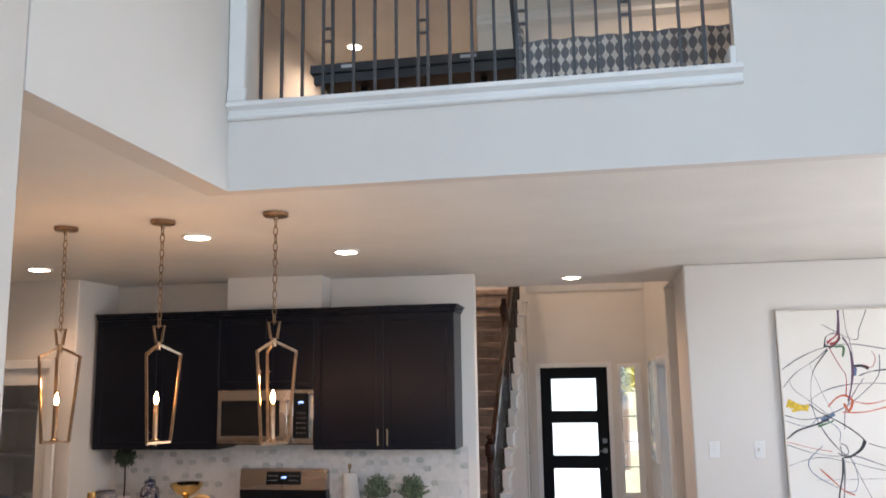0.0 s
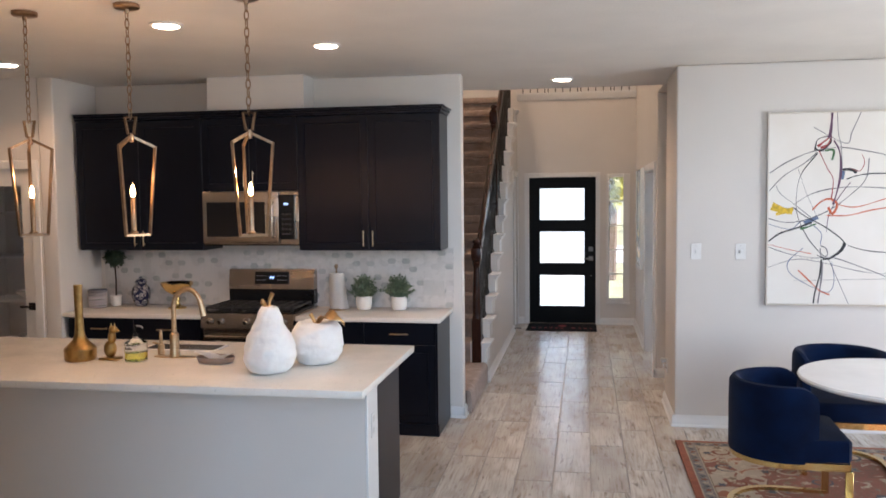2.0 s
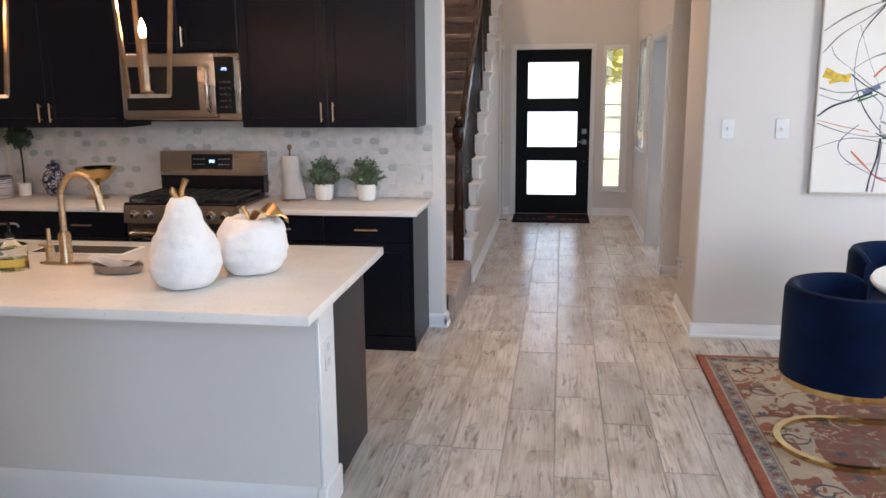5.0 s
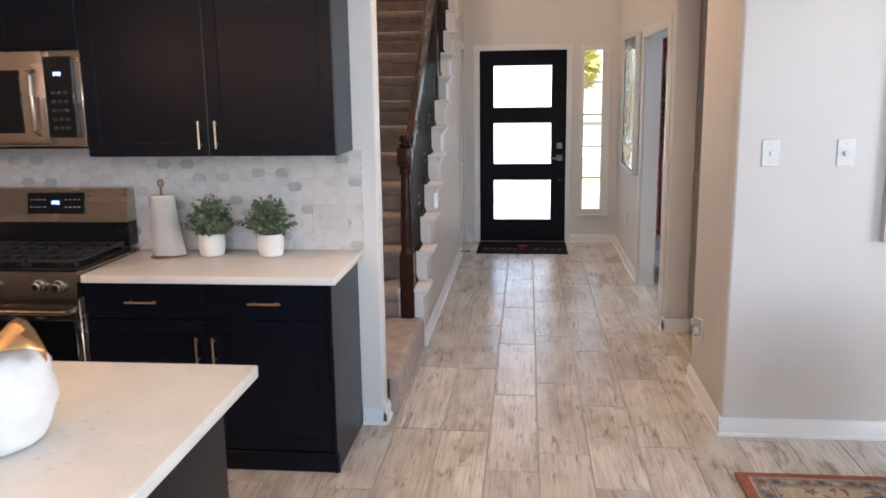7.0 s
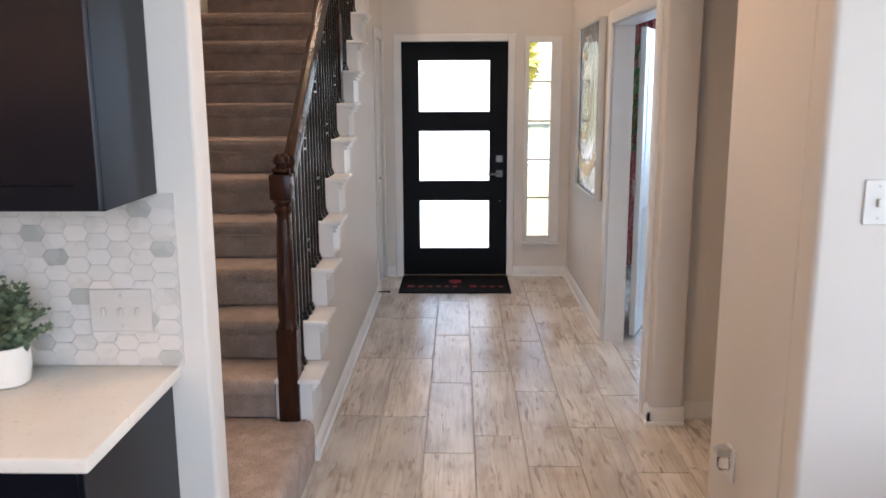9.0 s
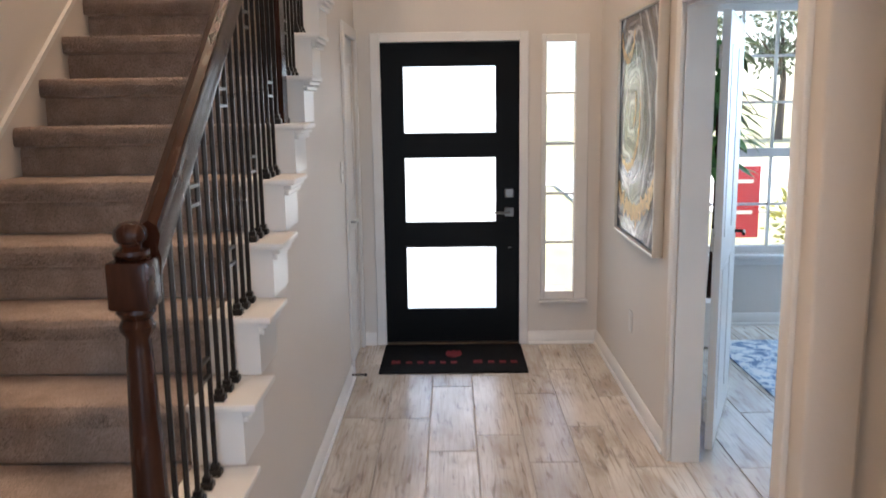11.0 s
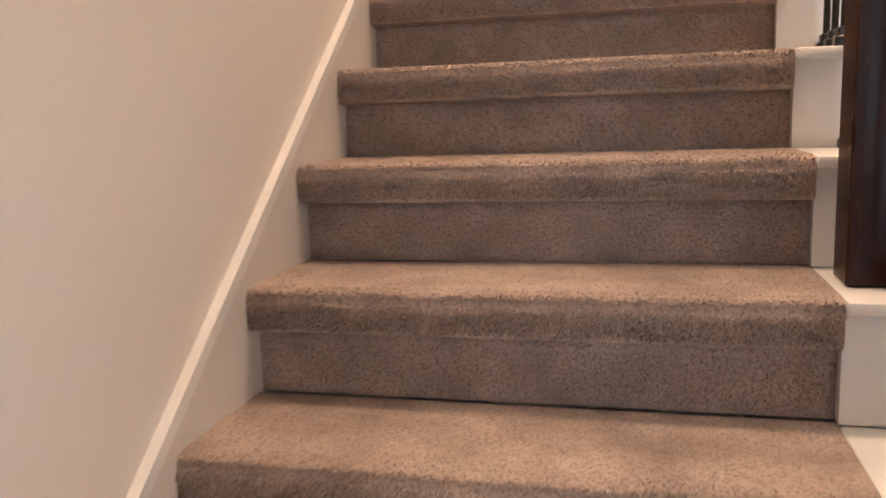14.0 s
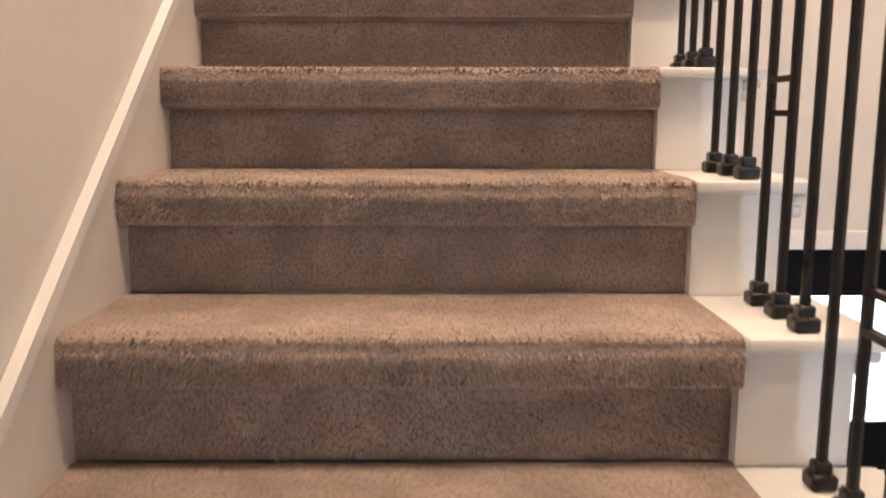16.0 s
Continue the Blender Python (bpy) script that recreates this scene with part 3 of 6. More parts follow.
    for inset, back in ((0, 0), (0, t - 0.002), (0.002, t), (f, t), (f + 0.003, t - 0.009), (f + 0.006, t - 0.009)):
        rings.append([bm.verts.new((x, y - back, z)) for x, z in ((x0 + inset, z0 + inset), (x1 - inset, z0 + inset), (x1 - inset, z1 - inset), (x0 + inset, z1 - inset))])
    for a, b in zip(rings, rings[1:]):
        for i in range(4):
            bm.faces.new((a[i], a[(i + 1) % 4], b[(i + 1) % 4], b[i]))
    bm.faces.new(rings[0][::-1]), bm.faces.new(rings[-1])
    d = part(name, bm, NAVY, parent)
    if handle:
        kind, hx, hz0 = handle
        a, b = ((hx, hz0), (hx, hz0 + hz)) if kind == "v" else ((hx - hz / 2, hz0), (hx + hz / 2, hz0))
        bar = tube([(a[0], y - t - 0.028, a[1]), (b[0], y - t - 0.028, b[1])], 0.0055, 8)
        for e in (0.15, 0.85):
            px, pz = a[0] + (b[0] - a[0]) * e, a[1] + (b[1] - a[1]) * e
            tube([(px, y - t + 0.002, pz), (px, y - t - 0.028, pz)], 0.004, 8, bm=bar)
        part("handle", bar, BRASS, d, "brushed brass bar handle")
    return d


def upper(x0, x1, z0, z1, doors, label):
    c = thing("wall_cabinet", label, "cabinet", ((x0 + x1) / 2, 5.3, z0), group="kitchen wall cabinets")
    part("carcass", box(x0 + 0.001, x1 - 0.001, 5.122, 5.448, z0, z1), NAVY, c)
    w = (x1 - x0) / doors
    for i in range(doors):
        a, b = x0 + i * w + 0.002, x0 + (i + 1) * w - 0.002
        hx = b - 0.035 if i % 2 == 0 else a + 0.035
        shaker(a, b, z0 + 0.004, z1 - 0.004, 5.121, c, handle=("v", hx, z0 + 0.035))
    # flared crown in three steps, returned round the free end
    cr = bmesh.new()
    for lo, hi, go in ((0.0005, 0.022, 0.010), (0.022, 0.042, 0.022), (0.042, 0.056, 0.034)):
        side = go if x1 > -1 else 0.0
        box(x0, x1 + side, 5.10 - go, 5.448, z1 + lo, z1 + hi, 0.003, bm=cr)
    part("crown", cr, NAVY, c)
    return c


UT = 2.40
upper(-3.955, -2.875, 1.365, UT, 2, "navy-black shaker wall cabinet with brass handles")
upper(-2.873, -2.087, 1.83, UT, 2, "navy-black shaker cabinet over the microwave")
upper(-2.085, -0.972, 1.365, UT, 2, "navy-black shaker wall cabinet with brass handles")


def lower(x0, x1, doors, label):
    c = thing("base_cabinet", label, "cabinet", ((x0 + x1) / 2, 5.2, 0), group="kitchen base cabinets")
    part("carcass", box(x0 + 0.001, x1 - 0.001, 4.932, 5.448, 0.09, 0.85), NAVY, c)
    part("toe_kick", box(x0 + 0.001, x1 - 0.001, 4.975, 5.44, 0, 0.089), NAVY, c)
    w = (x1 - x0) / doors
    for i in range(doors):
        a, b = x0 + i * w + 0.002, x0 + (i + 1) * w - 0.002
        bm = box(a, b, 4.911, 4.931, 0.685, 0.842, 0.002)
        d = part("drawer", bm, NAVY, c)
        bar = tube([((a + b) / 2 - 0.07, 4.883, 0.762), ((a + b) / 2 + 0.07, 4.883, 0.762)], 0.0055, 8)
        for e in (-0.05, 0.05):
            tube([((a + b) / 2 + e, 4.913, 0.762), ((a + b) / 2 + e, 4.883, 0.762)], 0.004, 8, bm=bar)
        part("handle", bar, BRASS, d, "brushed brass bar handle")
        hx = b - 0.035 if i % 2 == 0 else a + 0.035
        shaker(a, b, 0.095, 0.677, 4.931, c, handle=("v", hx, 0.49))
    return c


lower(-3.955, -2.83, 2, "navy-black shaker base cabinet with drawers")
c = lower(-2.07, -0.985, 2, "navy-black shaker base cabinet with drawers")
part("end_panel", box(-0.984, -0.968, 4.90, 5.448, 0, 0.85, 0.002), NAVY, c)
part("base_trim", box(-2.07, -0.962, 4.905, 4.93, 0.0, 0.088, 0.002), NAVY, c)
solid("countertop", box(-3.975, -2.80, 4.865, 5.449, 0.851, 0.885, 0.004, seg=2), QUARTZ, "white quartz countertop on dark base cabinets", "countertop", group="countertops")
solid("countertop", box(-2.045, -0.942, 4.865, 5.449, 0.851, 0.885, 0.004, seg=2), QUARTZ, "white quartz countertop on dark base cabinets", "countertop", group="countertops")
structure("vent_chase", box(-2.86, -2.06, 5.20, 5.45, UT + 0.056, ZC), WALL, "painted vent chase over the microwave cabinet", "wall chase")

# island: painted knee wall, dark end, thick quartz top
isl = thing("kitchen_island", "kitchen island with painted back and white quartz top", "kitchen island", (-2.3, 3.2, 0))
part("back_panel", box(-3.6, -0.974, 2.90, 2.99, 0, 0.852), WALL, isl, "light grey painted island back")
part("corner_post", box(-0.9735, -0.960, 2.903, 3.10, 0, 0.852, 0.003), TRIM, isl, "white painted island corner post")
part("post_base", box(-0.985, -0.946, 2.884, 3.112, 0, 0.13, 0.006), TRIM, isl)
part("post_cap", box(-0.985, -0.950, 2.897, 3.108, 0.815, 0.851, 0.006), TRIM, isl)
part("end_panel", box(-1.02, -0.985, 3.102, 3.70, 0.0, 0.852, 0.002), NAVY, isl, "navy-black island end panel")
part("toe_panel", box(-3.6, -1.02, 3.62, 3.66, 0.0, 0.852), NAVY, isl)
prof = [(2.899, 0), (2.884, 0), (2.884, 0.095), (2.888, 0.108), (2.895, 0.127), (2.899, 0.13)]
part("base_moulding", prism(prof, -3.6, -0.986, "x"), TRIM, isl)
part("quartz_top", box(-3.7, -0.905, 2.62, 3.775, 0.853, 0.890, 0.004, seg=2), QUARTZ, isl, "thick white quartz island top")
ow = part("outlet", box(-0.9605, -0.955, 2.965, 3.035, 0.57, 0.69, 0.002), SWITCH, isl, "white outlet plate")
for z in (0.585, 0.645):
    part("socket", box(-0.9555, -0.953, 2.984, 3.016, z, z + 0.03, 0.001), ALMOND, ow)

# ---- more materials ----
def banded(name, stops, scale=6.0, mirror=False, rough=0.8, sym=(0, 0), stretch=(1, 1, 1), distort=1.5, bump=0.0, kind="noise", rand=False):
    """Flat colour patches cut from a noise field by a stepped ramp."""
    m = bpy.data.materials.new(name)
    m.use_nodes = True
    n, l = m.node_tree.nodes, m.node_tree.links
    b = n["Principled BSDF"]
    b.inputs["Roughness"].default_value = rough
    tc, mp = n.new("ShaderNodeTexCoord"), n.new("ShaderNodeMapping")
    mp.inputs["Location"].default_value = (-sym[0] * stretch[0], -sym[1] * stretch[1], 0)
    mp.inputs["Scale"].default_value = stretch
    l.new(tc.outputs["Object"], mp.inputs["Vector"])
    vec = mp.outputs[0]
    if mirror:
        ab = n.new("ShaderNodeVectorMath")
        ab.operation = "ABSOLUTE"
        l.new(vec, ab.inputs[0])
        vec = ab.outputs[0]
    if rand:
        info = n.new("ShaderNodeObjectInfo")
        fac = info.outputs["Random"]
    elif kind == "noise":
        t = n.new("ShaderNodeTexNoise")
        t.inputs["Scale"].default_value, t.inputs["Detail"].default_value, t.inputs["Distortion"].default_value = scale, 2, distort
        l.new(vec, t.inputs["Vector"])
        fac = t.outputs[0]
    else:
        t = n.new("ShaderNodeTexVoronoi")
        t.inputs["Scale"].default_value = scale
        l.new(vec, t.inputs["Vector"])
        fac = t.outputs["Distance"]
    r = n.new("ShaderNodeValToRGB")
    r.color_ramp.interpolation = "CONSTANT"
    e = r.color_ramp.elements
    e[0].position, e[0].color = stops[0][0], (*stops[0][1], 1)
    e[1].position, e[1].color = stops[1][0], (*stops[1][1], 1)
    for p, c in stops[2:]:
        k = e.new(p)
        k.color = (*c, 1)
    l.new(fac, r.inputs[0])
    g = n.new("ShaderNodeTexNoise")
    g.inputs["Scale"].default_value, g.inputs["Detail"].default_value = 90, 4
    l.new(tc.outputs["Object"], g.inputs["Vector"])
    mr = n.new("ShaderNodeMapRange")
    mr.inputs[3].default_value, mr.inputs[4].default_value = 0.82, 1.15
    l.new(g.outputs[0], mr.inputs[0])
    hv = n.new("ShaderNodeHueSaturation")
    l.new(r.outputs[0], hv.inputs["Color"])
    l.new(mr.outputs[0], hv.inputs["Value"])
    l.new(hv.outputs[0], b.inputs["Base Color"])
    if bump:
        bn = n.new("ShaderNodeBump")
        bn.inputs["Strength"].default_value, bn.inputs["Distance"].default_value = bump, 0.004
        l.new(g.outputs[0], bn.inputs["Height"])
        l.new(bn.outputs[0], b.inputs["Normal"])
    return m


RUST, CREAM, SLATE, TAN = (0.23, 0.095, 0.062), (0.40, 0.33, 0.245), (0.105, 0.108, 0.122), (0.22, 0.17, 0.12)
RUGFIELD = banded("rug_field", [(0.0, SLATE), (0.27, RUST), (0.42, CREAM), (0.58, (0.46, 0.38, 0.28)), (0.64, (0.31, 0.13, 0.075)), (0.74, TAN)], 6.5, True, 0.95, (1.9675, 3.585), distort=1.2, bump=0.6)
WOOLSLATE, WOOLCREAM, WOOLTAN, WOOLRUST, WOOLGREY = [mat("wool_" + k, c, 0.95, second=[v * 0.72 for v in c], scale=22, detail=6, mix=0.9, bump=0.6, bump_scale=240, spec=0.1) for k, c in
                                           (("slate", (0.12, 0.12, 0.13)), ("cream", (0.46, 0.39, 0.30)), ("tan", (0.26, 0.20, 0.14)), ("rust", (0.25, 0.105, 0.068)), ("grey", (0.27, 0.245, 0.225)))]
RUGINNER = banded("rug_inner_field", [(0.0, SLATE), (0.30, TAN), (0.36, RUST), (0.50, (0.19, 0.10, 0.065)), (0.55, RUST), (0.63, CREAM), (0.67, TAN)], 8.0, True, 0.95, (1.9675, 3.585), distort=1.4, bump=0.6)
RUGEDGE = mat("rug_edge", (0.33, 0.115, 0.065), 0.95, second=(0.24, 0.08, 0.05), scale=25, bump=0.6, bump_scale=220)
BLUERUG = banded("blue_rug", [(0.0, (0.10, 0.16, 0.26)), (0.44, (0.45, 0.50, 0.55)), (0.5, (0.20, 0.29, 0.42)), (0.55, (0.55, 0.57, 0.58))], 10, False, 0.95, bump=0.5)
PLASTER = mat("chalky_white_plaster", (0.80, 0.79, 0.77), 0.62, scale=12, bump=0.9, bump_scale=42)
CERAMIC = mat("white_ceramic", (0.78, 0.76, 0.72), 0.35, scale=8)
LEAF = mat("dusty_green_leaf", (0.17, 0.215, 0.125), 0.55, second=(0.07, 0.105, 0.06), scale=30)
BOXWOOD = mat("dark_boxwood_leaf", (0.030, 0.050, 0.020), 0.6, second=(0.018, 0.032, 0.014), scale=40)
FICUS = mat("glossy_green_leaf", (0.075, 0.21, 0.045), 0.35, second=(0.04, 0.13, 0.03), scale=15)
SOIL = mat("dark_soil", (0.03, 0.022, 0.016), 0.9, bump=0.6, bump_scale=80)
BLUEWHITE = banded("blue_white_porcelain", [(0.0, (0.012, 0.016, 0.05)), (0.20, (0.62, 0.62, 0.63)), (0.29, (0.014, 0.018, 0.055)), (0.46, (0.62, 0.62, 0.63)), (0.53, (0.014, 0.018, 0.055))], 30, False, 0.2, kind="voronoi")
STRIPED = banded("striped_grey_box", [(0.0, (0.05, 0.05, 0.07)), (0.45, (0.45, 0.42, 0.42)), (0.55, (0.07, 0.07, 0.09)), (0.6, (0.35, 0.32, 0.33))], 6, False, 0.6, stretch=(0.2, 0.2, 9), distort=0.0)
PAPER = mat("paper_towel", (0.80, 0.78, 0.75), 0.9, scale=20, bump=0.5, bump_scale=120)
CLOTH = mat("white_cloth", (0.72, 0.73, 0.76), 0.9, scale=20, bump=0.4, bump_scale=200)
BROWNDISH = mat("taupe_resin", (0.26, 0.19, 0.15), 0.5, scale=14)
AMBER = glass("yellow_soap", (0.85, 0.80, 0.20), 0.05, 1.35)
TILEPALE = mat("pale_marble_tile", (0.66, 0.63, 0.60), 0.28, second=(0.60, 0.575, 0.55), scale=9, detail=8, mix=0.9, rand=0.035)
TILEGREY = mat("grey_marble_tile", (0.49, 0.49, 0.465), 0.28, second=(0.42, 0.425, 0.405), scale=12, detail=8, mix=0.9, rand=0.10)
TGROUT = mat("white_tile_grout", (0.60, 0.575, 0.545), 0.8, scale=30)
MATBLACK = mat("black_rubber_mat", (0.006, 0.006, 0.0065), 0.9, spec=0.1, bump=0.8, bump_scale=240)
MATRED = mat("faded_red_print", (0.20, 0.012, 0.014), 0.9, bump=0.5, bump_scale=240)
CANVAS = mat("off_white_canvas", (0.74, 0.71, 0.66), 0.8, second=(0.70, 0.66, 0.60), scale=3, bump=0.25, bump_scale=220)
SILVER = mat("champagne_silver_frame", (0.62, 0.56, 0.48), 0.32, 0.8, scale=15)
DARKWOOD = mat("black_table_board", (0.010, 0.010, 0.012), 0.4, scale=6)
GREYMETAL = mat("grey_painted_iron", (0.055, 0.055, 0.06), 0.45, 0.3, scale=12)
DISPLAY = glow("blue_display", (0.45, 0.65, 1.0), 1.0)
GREYPRINT = mat("grey_print", (0.4, 0.4, 0.42), 0.5, scale=6)

# ---- lights of the house ----
def can_light(x, y, z, watts, label="round recessed ceiling light, lit; the front loft one is added", tint=WARM):
    t = thing("ceiling_light", label, "ceiling light", (x, y, z), group="recessed ceiling lights")
    part("trim_ring", lathe([(0.092, z - 0.002), (0.090, z - 0.010), (0.072, z - 0.014), (0.070, z - 0.006)], (x, y, 0), 28), TRIM, t)
    part("lens", lathe([(0.0705, z - 0.0125), (0.06, z - 0.017), (0.03, z - 0.020), (0.0005, z - 0.021)], (x, y, 0), 28), WHITEGLOW, t, "glowing frosted lens")
    lamp("can_lamp", "SPOT", look((x, y, z - 0.05), (x, y + 0.001, 0)), watts, tint, cone=150, soft=0.06)


for x, y, w in ((-2.16, 3.27, 6), (-1.50, 4.04, 6.5), (-3.88, 4.23, 9), (-0.09, 5.92, 9)):
    can_light(x, y, ZC, w, tint=(1.0, 0.62, 0.36))
# first stands in the upper hall; second is unseen, added to brighten the loft
for x, y, w in ((-2.36, 7.15, 24), (0.9, 4.3, 55)):
    can_light(x, y, ZT, w)
# unseen warm ceiling lights, added to brighten the stairs and the foyer
for x, y, w in ((-1.35, 8.45, 45), (-1.35, 10.9, 30), (0.1, 8.6, 22)):
    can_light(x, y, ZT, w, "added round ceiling light, out of view, brightening stairs and foyer", AMBERLIGHT)

# pendants
def chain_link(x, y, z, l, turn):
    pts = []
    for i in range(14):
        a = 2 * math.pi * i / 14
        u, v = 0.0105 * math.cos(a), l / 2 * math.sin(a)
        pts.append((x + (u if turn else 0), y + (0 if turn else u), z + v))
    return tube(pts, 0.0030, 5, closed=True)


def pendant(x, y, turn):
    p = thing("pendant_light", "antique brass open lantern pendant with lit candle bulb", "pendant light", (x, y, ZC), group="pendants over the island")
    part("canopy", lathe([(0.062, ZC - 0.002), (0.062, ZC - 0.018), (0.055, ZC - 0.024), (0.012, ZC - 0.027), (0.010, ZC - 0.045)], (x, y, 0), 28), AGED, p)
    z, i = ZC - 0.055, 0
    while z > 2.19:
        part("chain_link", chain_link(x, y, z, 0.050, i % 2), AGED, p)
        z, i = z - 0.040, i + 1
    # tapering stirrup, then the four-sided open lantern
    br = tube([(x - 0.030, y, 2.18), (x - 0.016, y, 2.10), (x + 0.016, y, 2.10), (x + 0.030, y, 2.18)], 0, flat=(0.005, 0.006), closed=True)
    part("stirrup", br, AGED, p)
    part("hub", lathe([(0.012, 2.06), (0.014, 2.075), (0.012, 2.10)], (x, y, 0), 14), AGED, p)
    for k in range(3):
        c, s = math.cos(turn + k * math.pi / 1.5), math.sin(turn + k * math.pi / 1.5)
        t, b = (x + 0.112 * c, y + 0.112 * s, 2.035), (x + 0.074 * c, y + 0.074 * s, 1.60)
        part("arm", tube([(x + 0.008 * c, y + 0.008 * s, 2.085), t], 0, flat=(0.006, 0.006)), AGED, p)
        part("side_post", tube([(t[0], t[1], t[2] + 0.005), b], 0, flat=(0.006, 0.006)), AGED, p)
        c2, s2 = math.cos(turn + (k + 1) * math.pi / 1.5), math.sin(turn + (k + 1) * math.pi / 1.5)
        part("bottom_bar", tube([b, (x + 0.074 * c2, y + 0.074 * s2, 1.60)], 0, flat=(0.006, 0.006)), AGED, p)
    part("cross_bar", tube([(x, y, 1.60), (x + 0.072 * math.cos(turn), y + 0.072 * math.sin(turn), 1.60)], 0, flat=(0.006, 0.005)), AGED, p)
    part("candle_cup", lathe([(0.020, 1.605), (0.022, 1.612), (0.013, 1.62)], (x, y, 0), 16), AGED, p)
    part("candle_sleeve", lathe([(0.0125, 1.618), (0.0125, 1.785), (0.009, 1.79)], (x, y, 0), 14), AGED, p, "brass candle sleeve")
    part("bulb", lathe([(0.007, 1.79), (0.0115, 1.804), (0.012, 1.816), (0.008, 1.834), (0.003, 1.848), (0.0005, 1.852)], (x, y, 0), 14), BULBGLOW, p, "lit candle bulb")


for x, y, a in ((-2.70, 2.84, 10), (-2.115, 2.80, 30), (-1.475, 2.75, 8)):
    pendant(x, y, radians(a))
    lamp("bulb_light", "POINT", pose(x, y, 1.90), 2.0, (1.0, 0.56, 0.26), soft=0.02)

# ---- kitchen appliances ----
def digits(text, x, y, z, h, parent):
    """Lit seven-segment figures facing -y, the first at x."""
    w, t = h * 0.5, h * 0.12
    bars = {"a": (0, w, h - t, h), "b": (w - t, w, h / 2, h), "c": (w - t, w, 0, h / 2), "d": (0, w, 0, t), "e": (0, t, 0, h / 2), "f": (0, t, h / 2, h), "g": (0, w, h / 2 - t / 2, h / 2 + t / 2)}
    shape = {"2": "abged", "3": "abgcd", "4": "fgbc"}
    for i, ch_ in enumerate(text):
        bm = bmesh.new()
        for k in shape[ch_]:
            x0, x1, z0, z1 = bars[k]
            box(x + i * h * 0.72 + x0, x + i * h * 0.72 + x1, y, y + 0.002, z + z0, z + z1, bm=bm)
        part("display_digit", bm, DISPLAY, parent, "lit clock figure")



mw = thing("microwave", "stainless steel over-range microwave with black glass door", "microwave", (-2.47, 5.2, 1.41))
part("body", box(-2.862, -2.082, 5.09, 5.448, 1.412, 1.826, 0.004), STEEL, mw)
part("door_frame", box(-2.860, -2.235, 5.062, 5.089, 1.425, 1.824, 0.006, seg=2), STEEL, mw)
part("door_glass", box(-2.825, -2.345, 5.056, 5.063, 1.475, 1.745, 0.003), BLACKGLASS, mw, "black glass door window")
hd = part("door_handle", tube([(-2.275, 5.062, 1.47), (-2.275, 5.025, 1.49), (-2.275, 5.022, 1.60), (-2.275, 5.025, 1.72), (-2.275, 5.062, 1.74)], 0.011, 10), STEEL, mw)
part("control_panel", box(-2.232, -2.105, 5.058, 5.089, 1.455, 1.80, 0.003), BLACKGLASS, mw, "black control panel")
digits("243", -2.187, 5.0555, 1.718, 0.017, mw)
for r_ in range(5):
    for c_ in range(3):
        part("button", box(-2.205 + c_ * 0.028, -2.187 + c_ * 0.028, 5.0558, 5.0578, 1.49 + r_ * 0.038, 1.502 + r_ * 0.038), IRON, mw)
part("vent_strip", box(-2.855, -2.09, 5.10, 5.40, 1.404, 1.4115), BLACK, mw)

rg = thing("gas_range", "stainless steel gas range with black cooktop and cast iron grates", "range", (-2.425, 5.1, 0))
RX0, RX1 = -2.795, -2.055
part("body", box(RX0, RX1, 4.90, 5.44, 0.03, 0.895), STEEL, rg)
part("cooktop", box(RX0, RX1, 4.86, 5.35, 0.896, 0.915, 0.005), BLACK, rg, "black enamel cooktop")
ctrl = part("control_panel", prism([(4.90, 0.785), (4.842, 0.79), (4.855, 0.90), (4.90, 0.912)], RX0, RX1, "x"), STEEL, rg)
for x in (-2.72, -2.63, -2.425, -2.22, -2.13):
    k = lathe([(0.026, 0.0), (0.026, 0.006), (0.021, 0.010), (0.019, 0.034), (0.015, 0.038)], (0, 0, 0), 20)
    bmesh.ops.transform(k, matrix=pose(x, 4.848, 0.845, 97, 0, 0), verts=k.verts)
    part("knob", k, STEEL, ctrl)
part("oven_door", box(RX0 + 0.006, RX1 - 0.006, 4.868, 4.899, 0.16, 0.775, 0.004), STEEL, rg)
part("oven_window", box(RX0 + 0.03, RX1 - 0.03, 4.862, 4.869, 0.20, 0.685, 0.003), BLACKGLASS, rg, "black glass oven window")
part("oven_handle", tube([(RX0 + 0.04, 4.87, 0.725), (RX0 + 0.045, 4.825, 0.728), (RX1 - 0.045, 4.825, 0.728), (RX1 - 0.04, 4.87, 0.725)], 0.012, 10), STEEL, rg)
part("drawer", box(RX0 + 0.006, RX1 - 0.006, 4.875, 4.899, 0.03, 0.15, 0.004), STEEL, rg)
bg = part("backguard", prism([(5.345, 1.035), (5.365, 1.195), (5.44, 1.195), (5.44, 1.035)], RX0 + 0.01, RX1 - 0.005, "x"), STEEL, rg)
part("backguard_base", box(RX0 + 0.01, RX1 - 0.005, 5.352, 5.44, 0.915, 1.034), BLACK, rg)
part("clock_panel", prism([(5.343, 1.075), (5.359, 1.175), (5.368, 1.175), (5.352, 1.075)], -2.56, -2.27, "x"), BLACKGLASS, bg, "black clock panel")
digits("242", -2.430, 5.343, 1.120, 0.018, bg)
for i in range(4):
    for s_ in (-1, 1):
        for z in (1.105, 1.140):
            part("button", box(-2.418 + s_ * (0.055 + 0.022 * i) - 0.005, -2.418 + s_ * (0.055 + 0.022 * i) + 0.005, 5.3445 + (z - 1.105) * 0.16, 5.3475 + (z - 1.105) * 0.16, z, z + 0.005), GREYPRINT, bg)
for gx in (-2.665, -2.425, -2.185):
    g = bmesh.new()
